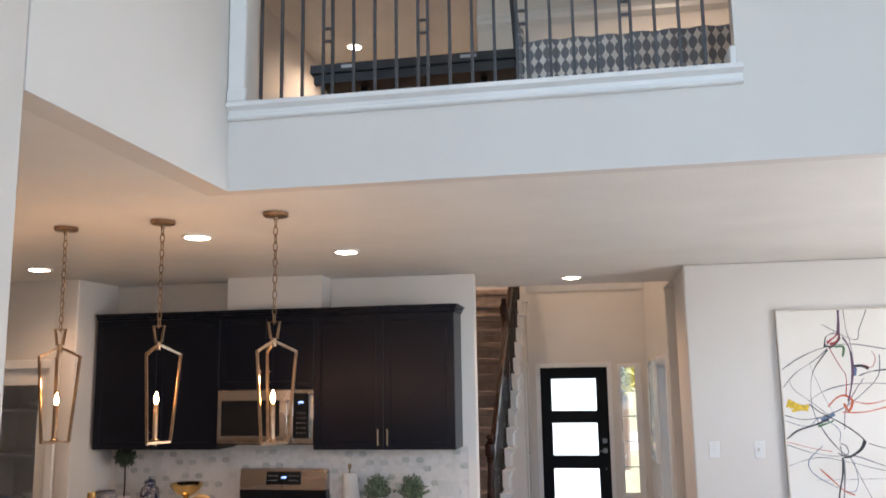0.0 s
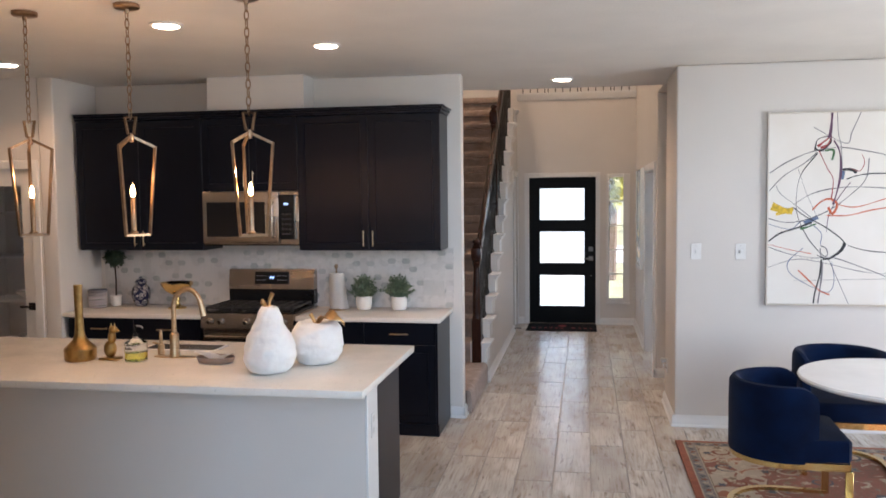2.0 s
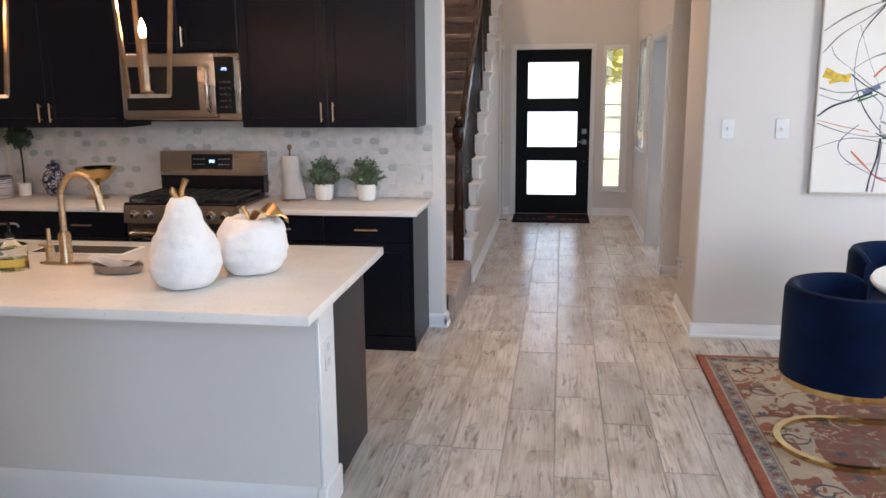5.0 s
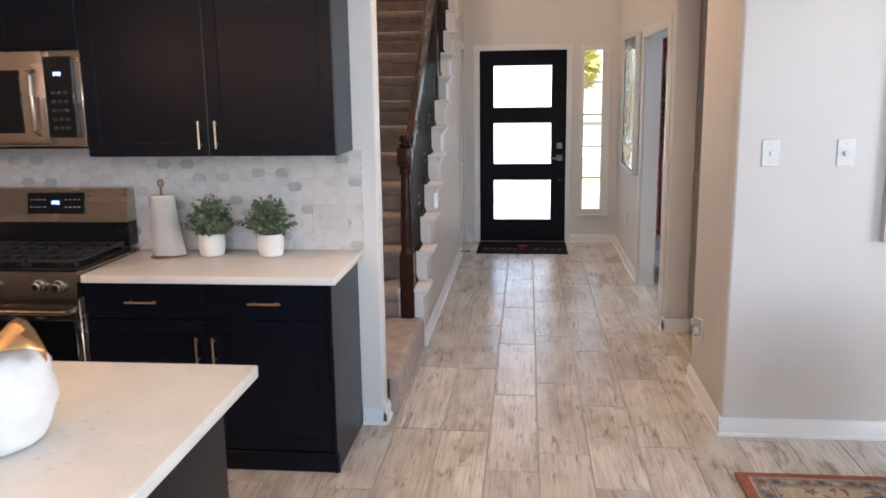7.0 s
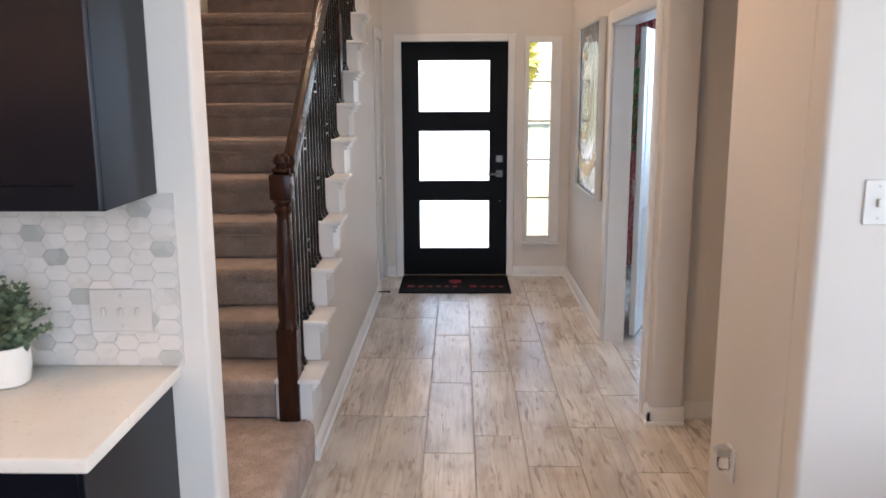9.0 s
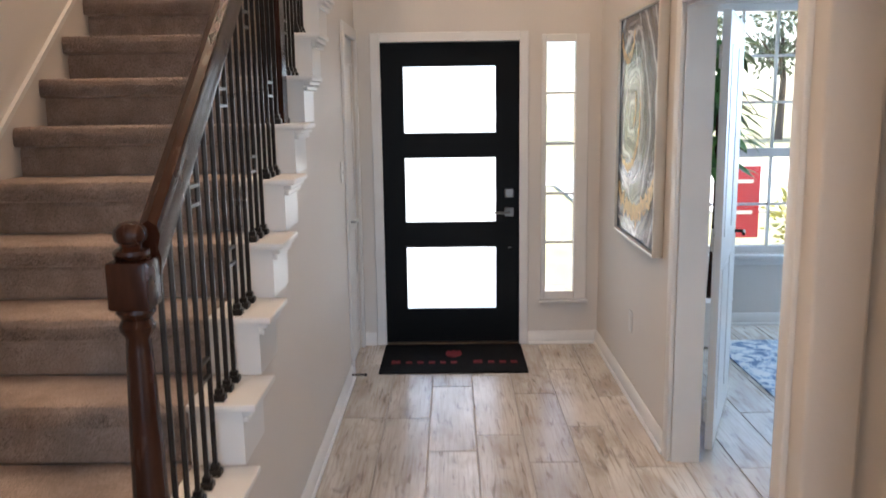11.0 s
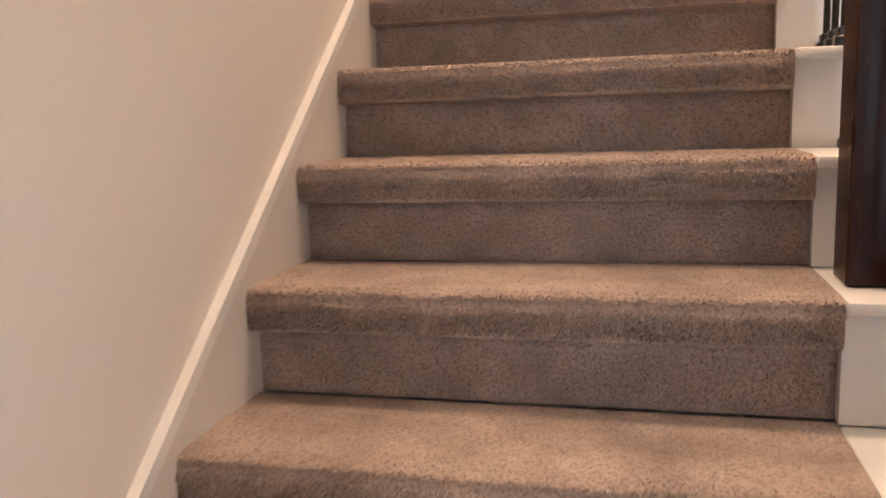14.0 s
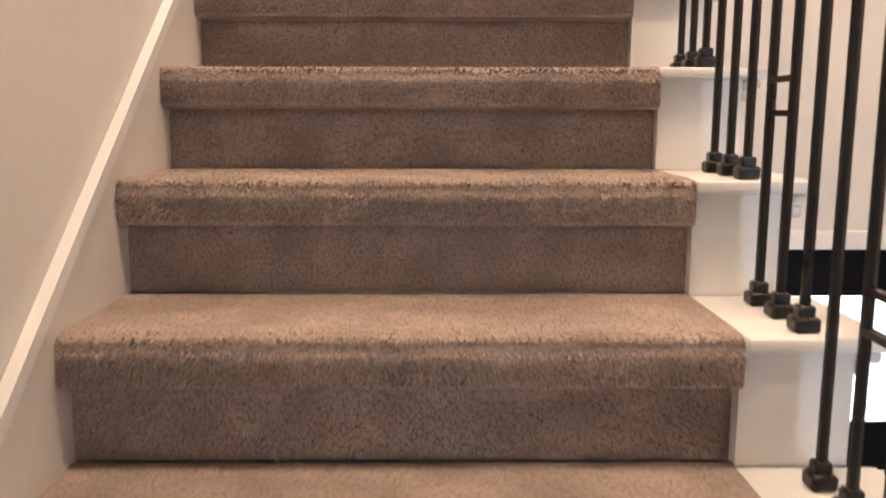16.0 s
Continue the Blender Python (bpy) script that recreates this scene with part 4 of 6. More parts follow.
    for dx in (-0.108, -0.036, 0.036, 0.108):
        box(gx + dx - 0.006, gx + dx + 0.006, 4.90, 5.32, 0.932, 0.946, 0.002, bm=g)
    for yy in (4.905, 5.02, 5.11, 5.20, 5.315):
        box(gx - 0.112, gx + 0.112, yy - 0.006, yy + 0.006, 0.930, 0.944, 0.002, bm=g)
    for dx in (-0.106, 0.106):
        for yy in (4.905, 5.315):
            box(gx + dx - 0.007, gx + dx + 0.007, yy - 0.007, yy + 0.007, 0.914, 0.934, bm=g)
    part("grate", g, IRON, rg)
    for yy in (5.0, 5.22):
        part("burner", lathe([(0.045, 0.913), (0.045, 0.922), (0.03, 0.928), (0.0005, 0.929)], (gx, yy, 0), 18), IRON, rg)

# backsplash with long hexagon tiles
back = structure("backsplash", box(-3.955, -0.93, 5.446, 5.451, 0.886, 1.364), TGROUT, "marble mosaic backsplash of long hexagon tiles", "backsplash")


# pale marble tiles with single grey-green ones strewn among them; those near the hall lie singly, the far ones as one field
TPX, TPZ = 0.0585, 0.0437
HEXAGON = [(-0.0355, 0), (-0.0225, -0.0211), (0.0225, -0.0211), (0.0355, 0), (0.0225, 0.0211), (-0.0225, 0.0211)]


def hex_mesh(name, material):
    bm = prism(HEXAGON, 0, -0.0042, "y")
    bmesh.ops.recalc_face_normals(bm, faces=bm.faces[:])
    me = bpy.data.meshes.new(name)
    bm.to_mesh(me)
    bm.free()
    me.materials.append(material)
    return me


PALETILE, GREYTILE = hex_mesh("pale_tile", TILEPALE), hex_mesh("grey_tile", TILEGREY)
fields = {False: bmesh.new(), True: bmesh.new()}
pick, singles = random.Random(19), 0
for c_ in range(51):
    x = -0.966 - c_ * TPX
    for r_ in range(11):
        z = 0.909 + r_ * TPZ + (TPZ / 2 if c_ % 2 else 0)
        grey = (2 * r_ + 3 * c_ + (c_ // 4)) % 7 == 0 and pick.random() < 0.86
        if z > 1.345:
            continue
        if singles < 300:
            singles += 1
            o = new("tile", GREYTILE if grey else PALETILE)
            o.parent, o.location = back, (x, 5.4462, z)
        else:
            prism([(x + u, z + v) for u, v in HEXAGON], 5.4462, 5.4420, "y", bm=fields[grey])
for grey, bm in fields.items():
    f_ = part("tile_field", bm, TILEGREY if grey else TILEPALE, back)
    f_["kind"] = "stuff"


def plate(x, z, w, h, y, name, label, kind, plastic=SWITCH):
    p = thing(name, label, "switch" if "switch" in name else "outlet", (x, y, z))
    part("plate", box(x - w / 2, x + w / 2, y - 0.006, y, z - h / 2, z + h / 2, 0.002), plastic, p)
    n = max(1, round(w / 0.05) - 0) if w > 0.1 else 1
    for i in range(n):
        cx = x + (i - (n - 1) / 2) * 0.046
        if kind == "toggle":
            part("toggle", box(cx - 0.005, cx + 0.005, y - 0.016, y - 0.005, z - 0.012, z + 0.010, 0.002), plastic, p)
        elif kind == "knob":
            k = lathe([(0.013, 0), (0.012, 0.012), (0.009, 0.015)], (0, 0, 0), 16)
            bmesh.ops.transform(k, matrix=pose(cx, y - 0.005, z, 90, 0, 0), verts=k.verts)
            part("dimmer_knob", k, plastic, p)
        else:
            part("socket", box(cx - 0.016, cx + 0.016, y - 0.0085, y - 0.0055, z - 0.034, z + 0.034, 0.002), plastic, p)
    for dz in (-0.042, 0.042):
        part("screw", box(x - 0.003, x + 0.003, y - 0.0075, y - 0.0055, z + dz - 0.003, z + dz + 0.003), NICKEL, p)
    return p


plate(-1.09, 1.045, 0.17, 0.12, 5.441, "switch_plate", "almond triple switch plate on the tile backsplash", "toggle", ALMOND)
plate(0.92, 1.34, 0.075, 0.118, 5.436, "light_switch", "white toggle light switch on the dining wall", "toggle")
plate(1.24, 1.34, 0.075, 0.118, 5.436, "dimmer_switch", "white dimmer switch on the dining wall", "knob")

# ---- things on the back counter ----
CT = 0.886


def leaf_cloud(at, radius, count, size, seed, squash=1.0, hollow=0.35):
    """Many small bent leaves over a loose ball."""
    g, bm = random.Random(seed), bmesh.new()
    for _ in range(count):
        d = Vector((g.gauss(0, 1), g.gauss(0, 1), g.gauss(0, 1) * squash + 0.15)).normalized()
        r = radius * g.uniform(hollow, 1.05)
        c = Vector(at) + Vector((d.x * r, d.y * r, d.z * r * squash))
        t = (d + Vector((g.uniform(-0.6, 0.6), g.uniform(-0.6, 0.6), g.uniform(-0.3, 0.7)))).normalized()
        s = t.cross(Vector((g.uniform(-1, 1), g.uniform(-1, 1), g.uniform(-1, 1)))).normalized()
        u = s.cross(t)
        k = size * g.uniform(0.7, 1.2)
        p = [c, c + t * k * 0.45 + s * k * 0.28 + u * k * 0.05, c + t * k, c + t * k * 0.45 - s * k * 0.28 + u * k * 0.05]
        v = [bm.verts.new(q) for q in p]
        bm.faces.new((v[0], v[1], v[2])), bm.faces.new((v[0], v[2], v[3]))
    return bm


def stems(at, radius, count, seed):
    g, bm = random.Random(seed), bmesh.new()
    for _ in range(count):
        a, r = g.uniform(0, 6.28), g.uniform(0.3, 0.9) * radius
        top = (at[0] + r * math.cos(a), at[1] + r * math.sin(a), at[2] + g.uniform(0.5, 1.1) * radius)
        tube([(at[0] + 0.01 * math.cos(a), at[1] + 0.01 * math.sin(a), at[2] - radius * 0.6), top], 0.0016, 4, bm=bm)
    return bm


def potted(x, y, seed):
    p = thing("potted_plant", "small leafy green plant in a white ceramic pot", "potted plant", (x, y, CT), group="plants on the counter")
    part("pot", lathe([(0.046, CT), (0.055, CT + 0.006), (0.063, CT + 0.05), (0.061, CT + 0.105), (0.056, CT + 0.106), (0.052, CT + 0.085)], (x, y, 0), 28), CERAMIC, p)
    part("soil", lathe([(0.047, CT + 0.085), (0.0005, CT + 0.092)], (x, y, 0), 20), SOIL, p)
    g, tw, lv = random.Random(seed), bmesh.new(), bmesh.new()
    for k in range(88):
        a, lean = g.uniform(0, 6.283), g.uniform(0.05, 1.0) ** 0.7
        d = Vector((math.cos(a), math.sin(a), 0))
        reach, high = 0.112 * lean * g.uniform(0.8, 1.12), (0.178 - 0.125 * lean ** 2) * g.uniform(0.8, 1.12)
        foot = Vector((x, y, CT + 0.09)) + d * 0.03 * lean
        pts = [foot, foot + d * reach * 0.35 + Vector((0, 0, high * 0.65)), foot + d * reach + Vector((0, 0, high))]
        tube([tuple(p_) for p_ in pts], 0.0011, 4, bm=tw)
        for q in range(13):
            u = 0.18 + 0.82 * q / 12
            c = pts[0] * (1 - u) ** 2 + pts[1] * 2 * u * (1 - u) + pts[2] * u * u
            t = Vector((g.gauss(0, 1), g.gauss(0, 1), g.gauss(0.35, 0.7))).normalized()
            w = t.cross(Vector((g.uniform(-1, 1), g.uniform(-1, 1), g.uniform(-1, 1)))).normalized()
            size = g.uniform(0.016, 0.029) * (1.15 - 0.40 * u)
            v = [lv.verts.new(e) for e in (c, c + t * size * 0.5 + w * size * 0.42, c + t * size * 1.15, c + t * size * 0.5 - w * size * 0.42)]
            lv.faces.new((v[0], v[1], v[2])), lv.faces.new((v[0], v[2], v[3]))
    part("stems", tw, LEAF, p)
    part("foliage", lv, LEAF, p)


potted(-1.63, 5.30, 3)
potted(-1.345, 5.30, 8)
pt = thing("paper_towel_holder", "white paper towel roll on a metal stand", "paper towel holder", (-1.84, 5.26, CT))
part("base", lathe([(0.068, CT), (0.068, CT + 0.006), (0.06, CT + 0.010)], (-1.84, 5.26, 0), 28), AGED, pt)
part("rod", lathe([(0.006, CT + 0.008), (0.006, CT + 0.325), (0.014, CT + 0.335), (0.016, CT + 0.348), (0.009, CT + 0.362)], (-1.84, 5.26, 0), 12), AGED, pt)
part("roll", lathe([(0.018, CT + 0.012), (0.053, CT + 0.013), (0.055, CT + 0.018), (0.054, CT + 0.285), (0.052, CT + 0.29), (0.018, CT + 0.291)], (-1.84, 5.26, 0), 32), PAPER, pt)
sheet, rows_ = bmesh.new(), []
for i in range(11):
    v = i / 10
    ring_ = []
    for k in range(13):
        a = radians(-175 + 190 * k / 12)
        lift = max(0.0, (k - 6) / 6) ** 1.5 * (0.004 + 0.034 * (1 - v) ** 1.6)
        r = 0.0575 + lift
        ring_.append(sheet.verts.new((-1.84 + r * math.cos(a), 5.26 + r * math.sin(a), CT + 0.022 + 0.262 * v - 0.015 * (k / 12) * (1 - v))))
    rows_.append(ring_)
for a, b in zip(rows_, rows_[1:]):
    for k in range(12):
        sheet.faces.new((a[k], a[k + 1], b[k + 1], b[k]))
bmesh.ops.solidify(sheet, geom=sheet.faces[:], thickness=0.0012)
part("loose_sheet", sheet, PAPER, pt)

tp = thing("topiary", "round boxwood topiary in a small pot", "topiary", (-3.79, 5.33, CT))
part("pot", lathe([(0.040, CT), (0.046, CT + 0.075), (0.049, CT + 0.085), (0.043, CT + 0.086)], (-3.79, 5.33, 0), 24), CERAMIC, tp)
part("trunk", tube([(-3.79, 5.33, CT + 0.07), (-3.787, 5.332, CT + 0.2), (-3.79, 5.33, CT + 0.34)], 0.006, 8), WALNUT, tp)
part("crown", leaf_cloud((-3.79, 5.33, CT + 0.40), 0.078, 480, 0.022, 5, 1.0, 0.6), BOXWOOD, tp)
part("crown_core", blob((-3.79, 5.33, CT + 0.40), 0.066, 2, rough=0.15, freq=6), BOXWOOD, tp)
cn = thing("storage_canister", "grey striped round canister on the counter", "canister", (-3.90, 5.23, CT))
part("body", lathe([(0.070, CT), (0.075, CT + 0.004), (0.075, CT + 0.125), (0.073, CT + 0.128)], (-3.875, 5.2, 0), 32), STRIPED, cn)
part("lid", lathe([(0.077, CT + 0.129), (0.077, CT + 0.145), (0.07, CT + 0.150), (0.0005, CT + 0.151)], (-3.875, 5.2, 0), 32), STRIPED, cn)
gj = thing("ginger_jar", "dark blue and white patterned porcelain ginger jar", "jar", (-3.56, 5.33, CT))
part("body", lathe([(0.045, CT), (0.052, CT + 0.01), (0.074, CT + 0.07), (0.078, CT + 0.115), (0.068, CT + 0.155), (0.042, CT + 0.178), (0.040, CT + 0.19)], (-3.56, 5.33, 0), 32), BLUEWHITE, gj)
part("lid", lathe([(0.046, CT + 0.191), (0.048, CT + 0.200), (0.036, CT + 0.222), (0.012, CT + 0.230), (0.015, CT + 0.242), (0.0005, CT + 0.250)], (-3.56, 5.33, 0), 28), BLUEWHITE, gj)
bw = thing("pedestal_bowl", "gold pedestal bowl with scalloped rim", "bowl", (-3.18, 5.22, CT))
part("foot", lathe([(0.075, CT), (0.075, CT + 0.008), (0.03, CT + 0.022), (0.018, CT + 0.05), (0.024, CT + 0.075), (0.018, CT + 0.095), (0.03, CT + 0.11)], (-3.18, 5.22, 0), 28), GOLD, bw)
part("dish", lathe([(0.03, CT + 0.108), (0.085, CT + 0.14), (0.125, CT + 0.19), (0.130, CT + 0.212), (0.124, CT + 0.212), (0.08, CT + 0.155), (0.0005, CT + 0.13)], (-3.18, 5.22, 0), 32), GOLD, bw)

# ---- things on the island ----
IT = 0.8905


def fruit(name, label, x, y, profile, seg=40):
    t = thing(name, label, "decorative fruit", (x, y, IT))
    bm = lathe(profile, (x, y, IT), seg)
    for v in bm.verts:
        d = Vector((v.co.x - x, v.co.y - y, 0))
        v.co += d * (0.07 * noise.noise(Vector(v.co) * 14) + 0.075 * noise.noise(Vector(v.co) * 34)) + Vector((0, 0, 0.007 * noise.noise(Vector(v.co) * 30) if v.co.z > IT + 0.01 else 0))
    part("body", bm, PLASTER, t)
    return t


def rounded(points, steps=5):
    """A smooth profile through (r, z) rows."""
    out = []
    p = [points[0], *points, points[-1]]
    for a, b, c, d in zip(p, p[1:], p[2:], p[3:]):
        for s in range(steps):
            u = s / steps
            out.append(tuple(0.5 * (2 * b[k] + (c[k] - a[k]) * u + (2 * a[k] - 5 * b[k] + 4 * c[k] - d[k]) * u * u + (3 * b[k] - a[k] - 3 * c[k] + d[k]) * u ** 3) for k in (0, 1)))
    return [(max(r, 0.0006), z) for r, z in out] + [points[-1]]


LEAFGOLD = mat("rose_gold_leaf", (0.66, 0.42, 0.20), 0.34, 1.0, second=(0.48, 0.28, 0.11), scale=30, bump=0.25, bump_scale=90)
PX, PY = -1.483, 2.96
pear = fruit("decorative_pear", "large chalky white decorative pear with gold stem", PX, PY,
             rounded([(0.05, 0.0), (0.095, 0.012), (0.126, 0.06), (0.131, 0.11), (0.115, 0.175), (0.087, 0.225), (0.066, 0.275), (0.052, 0.315), (0.035, 0.338), (0.004, 0.338)]))
part("stem", tube([(PX, PY, IT + 0.325), (PX + 0.004, PY, IT + 0.365), (PX + 0.022, PY, IT + 0.405)], [0.010, 0.009, 0.012], 10), LEAFGOLD, pear, "antique gold stem")
part("leaf_stub", tube([(PX - 0.01, PY - 0.004, IT + 0.33), (PX - 0.03, PY - 0.008, IT + 0.36), (PX - 0.028, PY - 0.01, IT + 0.375)], [0.010, 0.013, 0.006], 8), LEAFGOLD, pear)
AX, AY = -1.318, 3.215
apple = fruit("decorative_apple", "large chalky white decorative apple with gold leaf", AX, AY,
              rounded([(0.055, 0.0), (0.096, 0.010), (0.124, 0.05), (0.138, 0.105), (0.138, 0.155), (0.118, 0.205), (0.084, 0.226), (0.042, 0.212), (0.004, 0.19)]))
part("stem", tube([(AX, AY, IT + 0.195), (AX - 0.015, AY, IT + 0.235), (AX - 0.035, AY, IT + 0.265)], [0.009, 0.009, 0.012], 10), LEAFGOLD, apple, "antique gold stem")
lf = bmesh.new()
rowsv = []
for i in range(9):
    u = i / 8
    w = 0.062 * math.sin(math.pi * min(1, u * 0.92 + 0.08)) + 0.004
    cx, cz = AX + 0.005 + 0.155 * u, IT + 0.226 + 0.052 * math.sin(math.pi * u) - 0.004 * u
    rowsv.append([(cx, AY - 0.02 + w * (k - 2) / 2, cz - 0.004 * abs(k - 2) + 0.016 * math.sin(8 * u + 1.3 * k)) for k in range(5)])
top = [[lf.verts.new(q) for q in r_] for r_ in rowsv]
bot = [[lf.verts.new((q[0], q[1], q[2] - 0.005)) for q in r_] for r_ in rowsv]
for g_ in (top, bot):
    for a, b in zip(g_, g_[1:]):
        for k in range(4):
            lf.faces.new((a[k], a[k + 1], b[k + 1], b[k]))
for i in range(8):
    lf.faces.new((top[i][0], top[i + 1][0], bot[i + 1][0], bot[i][0])), lf.faces.new((top[i][4], top[i + 1][4], bot[i + 1][4], bot[i][4]))
part("leaf", lf, LEAFGOLD, apple, "curled antique gold leaf")

FX, FY = -2.17, 3.27
fc = thing("kitchen_faucet", "brushed gold gooseneck kitchen faucet", "faucet", (FX, FY, IT))
deck = prism([(FX + 0.125 * math.cos(a) , FY + 0.03 * math.sin(a)) for a in [2 * math.pi * i / 28 for i in range(28)]], IT, IT + 0.007, "z")
part("deck_plate", deck, BRASS, fc)
part("base", lathe([(0.028, 0.006), (0.029, 0.02), (0.026, 0.03), (0.026, 0.13), (0.018, 0.14)], (FX, FY, IT), 20), BRASS, fc)
arc = [(FX, FY, IT + 0.13), (FX, FY, IT + 0.29)] + [(FX + 0.080 - 0.080 * math.cos(a), FY + 0.01 * math.sin(a / 2), IT + 0.285 + 0.098 * math.sin(a)) for a in [math.pi * i / 14 for i in range(1, 13)]]
part("gooseneck", tube(arc, 0.0135, 12), BRASS, fc)
e = Vector(arc[-1])
part("spray_head", tube([e, e + Vector((0.012, 0.0, -0.04)), e + Vector((0.022, 0, -0.095))], [0.0145, 0.017, 0.018], 12), BRASS, fc)
sv = thing("side_lever", "brushed gold lever tap beside the sink", "tap", (-2.285, 3.33, IT))
part("stem", lathe([(0.020, 0), (0.018, 0.06), (0.010, 0.065), (0.008, 0.14)], (-2.285, 3.33, IT), 14), BRASS, sv)
part("lever", tube([(-2.285, 3.33, IT + 0.06), (-2.335, 3.33, IT + 0.068)], 0.006, 8), BRASS, sv)
sk_ = thing("kitchen_sink", "stainless undermount sink set in the island", "sink", (-2.2, 3.48, IT))
part("rim", box(-2.50, -2.02, 3.46, 3.66, IT - 0.001, IT + 0.0025, 0.001), TRIM, sk_)
part("basin", box(-2.48, -2.04, 3.48, 3.64, IT + 0.001, IT + 0.0035), STEEL, sk_, "steel basin")

vs = thing("bottle_vase", "antique gold long-necked bottle vase", "vase", (-2.665, 3.14, IT))
part("body", lathe(rounded([(0.072, 0.0), (0.082, 0.006), (0.085, 0.05), (0.083, 0.070), (0.055, 0.096), (0.034, 0.125), (0.025, 0.17), (0.022, 0.26), (0.023, 0.405), (0.024, 0.41), (0.018, 0.408), (0.015, 0.30)], 3), (-2.665, 3.14, IT), 32), ANTIQUE, vs)
# small seated gold animal ornament, one plain shape
ct = bmesh.new()
cx, cy = -2.495, 3.16
box(cx - 0.055, cx + 0.055, cy - 0.035, cy + 0.035, IT, IT + 0.014, 0.004, bm=ct)
blob((cx, cy, IT + 0.06), 0.038, 2, (0.95, 0.85, 1.35), bm=ct)
blob((cx + 0.012, cy, IT + 0.125), 0.026, 2, (0.9, 0.85, 1.6), bm=ct)
blob((cx + 0.022, cy, IT + 0.168), 0.024, 2, (1.1, 0.9, 0.9), bm=ct)
blob((cx + 0.046, cy, IT + 0.163), 0.012, 1, (1.2, 0.8, 0.8), bm=ct)
for dx in (0.008, 0.028):
    tube([(cx + dx, cy, IT + 0.182), (cx + dx + 0.003, cy, IT + 0.205)], [0.008, 0.002], 6, bm=ct)
solid("animal_ornament", ct, ANTIQUE, "small antique gold seated animal ornament", "ornament")
sb = thing("soap_dispenser", "clear glass dispenser half full of yellow soap", "soap dispenser", (-2.335, 3.15, IT))
part("glass_body", lathe(rounded([(0.055, 0.0), (0.060, 0.004), (0.060, 0.09), (0.058, 0.105), (0.020, 0.122), (0.016, 0.135)], 3), (-2.335, 3.15, IT), 28), GLASS, sb)
part("soap", lathe([(0.05, 0.006), (0.0535, 0.010), (0.0535, 0.05), (0.0005, 0.051)], (-2.335, 3.15, IT), 24), AMBER, sb, "yellow liquid soap")
part("pump", lathe([(0.018, 0.136), (0.018, 0.15), (0.006, 0.154), (0.005, 0.185), (0.010, 0.19), (0.010, 0.198)], (-2.335, 3.15, IT), 14), BLACK, sb)
part("spout", tube([(-2.335, 3.15, IT + 0.194), (-2.30, 3.15, IT + 0.192), (-2.29, 3.15, IT + 0.18)], 0.004, 8), NICKEL, sb)
ds = thing("soap_dish", "taupe resin dish with a folded white cloth", "dish", (-1.87, 3.15, IT))
part("dish", lathe([(0.075, 0.0), (0.095, 0.006), (0.108, 0.032), (0.106, 0.036), (0.098, 0.033), (0.085, 0.014), (0.0005, 0.010)], (-1.87, 3.15, IT), 32, squash=(1, 0.62)), BROWNDISH, ds)
clb = bmesh.new()
grid = [[clb.verts.new((-1.97 + 0.20 * i / 9, 3.10 + 0.10 * j / 5, IT + 0.035 + 0.018 * math.cos(i * 0.55) * (0.6 + 0.4 * math.sin(j)) + 0.02 * abs(i - 5) / 5)) for j in range(6)] for i in range(10)]
for i in range(9):
    for j in range(5):
        clb.faces.new((grid[i][j], grid[i + 1][j], grid[i + 1][j + 1], grid[i][j + 1]))
bmesh.ops.solidify(clb, geom=clb.faces[:], thickness=0.006)
solid("folded_cloth", clb, CLOTH, "folded white cloth lying on the soap dish", "cloth")

# ---- pantry door with glass, shelves behind ----
pd = thing("door_2", "white pantry door with tall glass pane, ajar to shelves", "door", (-4.58, 4.9, 0), kind="structure")
for b in ((-4.975, -4.86, 4.90, 4.94, 0.01, 2.025), (-4.315, -4.195, 4.90, 4.94, 0.01, 2.025), (-4.86, -4.315, 4.90, 4.94, 1.89, 2.025), (-4.86, -4.315, 4.90, 4.94, 0.01, 0.28)):
    part("door_rail", box(*b), TRIM, pd)
part("pane", box(-4.865, -4.31, 4.917, 4.922, 0.275, 1.895), GLASS, pd).visible_shadow = False
part("lever", tube([(-4.255, 4.90, 0.93), (-4.255, 4.86, 0.93), (-4.33, 4.855, 0.93)], 0.009, 8), BRONZE, pd, "dark bronze lever")
part("rose", box(-4.285, -4.225, 4.89, 4.90, 0.90, 0.96, 0.004), BRONZE, pd)
for b in ((-5.04, -4.972, 4.855, 4.873, 0, 2.09), (-4.197, -4.13, 4.855, 4.873, 0, 2.09), (-4.972, -4.197, 4.855, 4.873, 2.022, 2.09)):
    structure("trim_pantry", box(*b, 0.004), TRIM, "white casing of the pantry door", "door casing")
for z in (0.45, 0.85, 1.25, 1.65):
    sh_ = solid("pantry_shelf", box(-5.39, -4.11, 5.70, 6.09, z, z + 0.02), TRIM, "white shelf inside the pantry", "shelf", group="pantry shelves")
    g = random.Random(int(z * 100))
    for k in range(3):
        x = -4.95 + 0.28 * k + g.uniform(-0.05, 0.05)
        if k % 2:
            solid("jar", lathe([(0.05, z + 0.021), (0.06, z + 0.03), (0.065, z + 0.10), (0.04, z + 0.14), (0.02, z + 0.17)], (x, 5.85, 0), 18), BLUEWHITE, "patterned dark jar on a pantry shelf", "jar", group="pantry jars")
        else:
            solid("serving_bowl", lathe([(0.05, z + 0.021), (0.11, z + 0.07), (0.12, z + 0.09), (0.11, z + 0.088), (0.0005, z + 0.04)], (x, 5.85, 0), 20), CERAMIC, "white bowl on a pantry shelf", "bowl", group="pantry bowls")

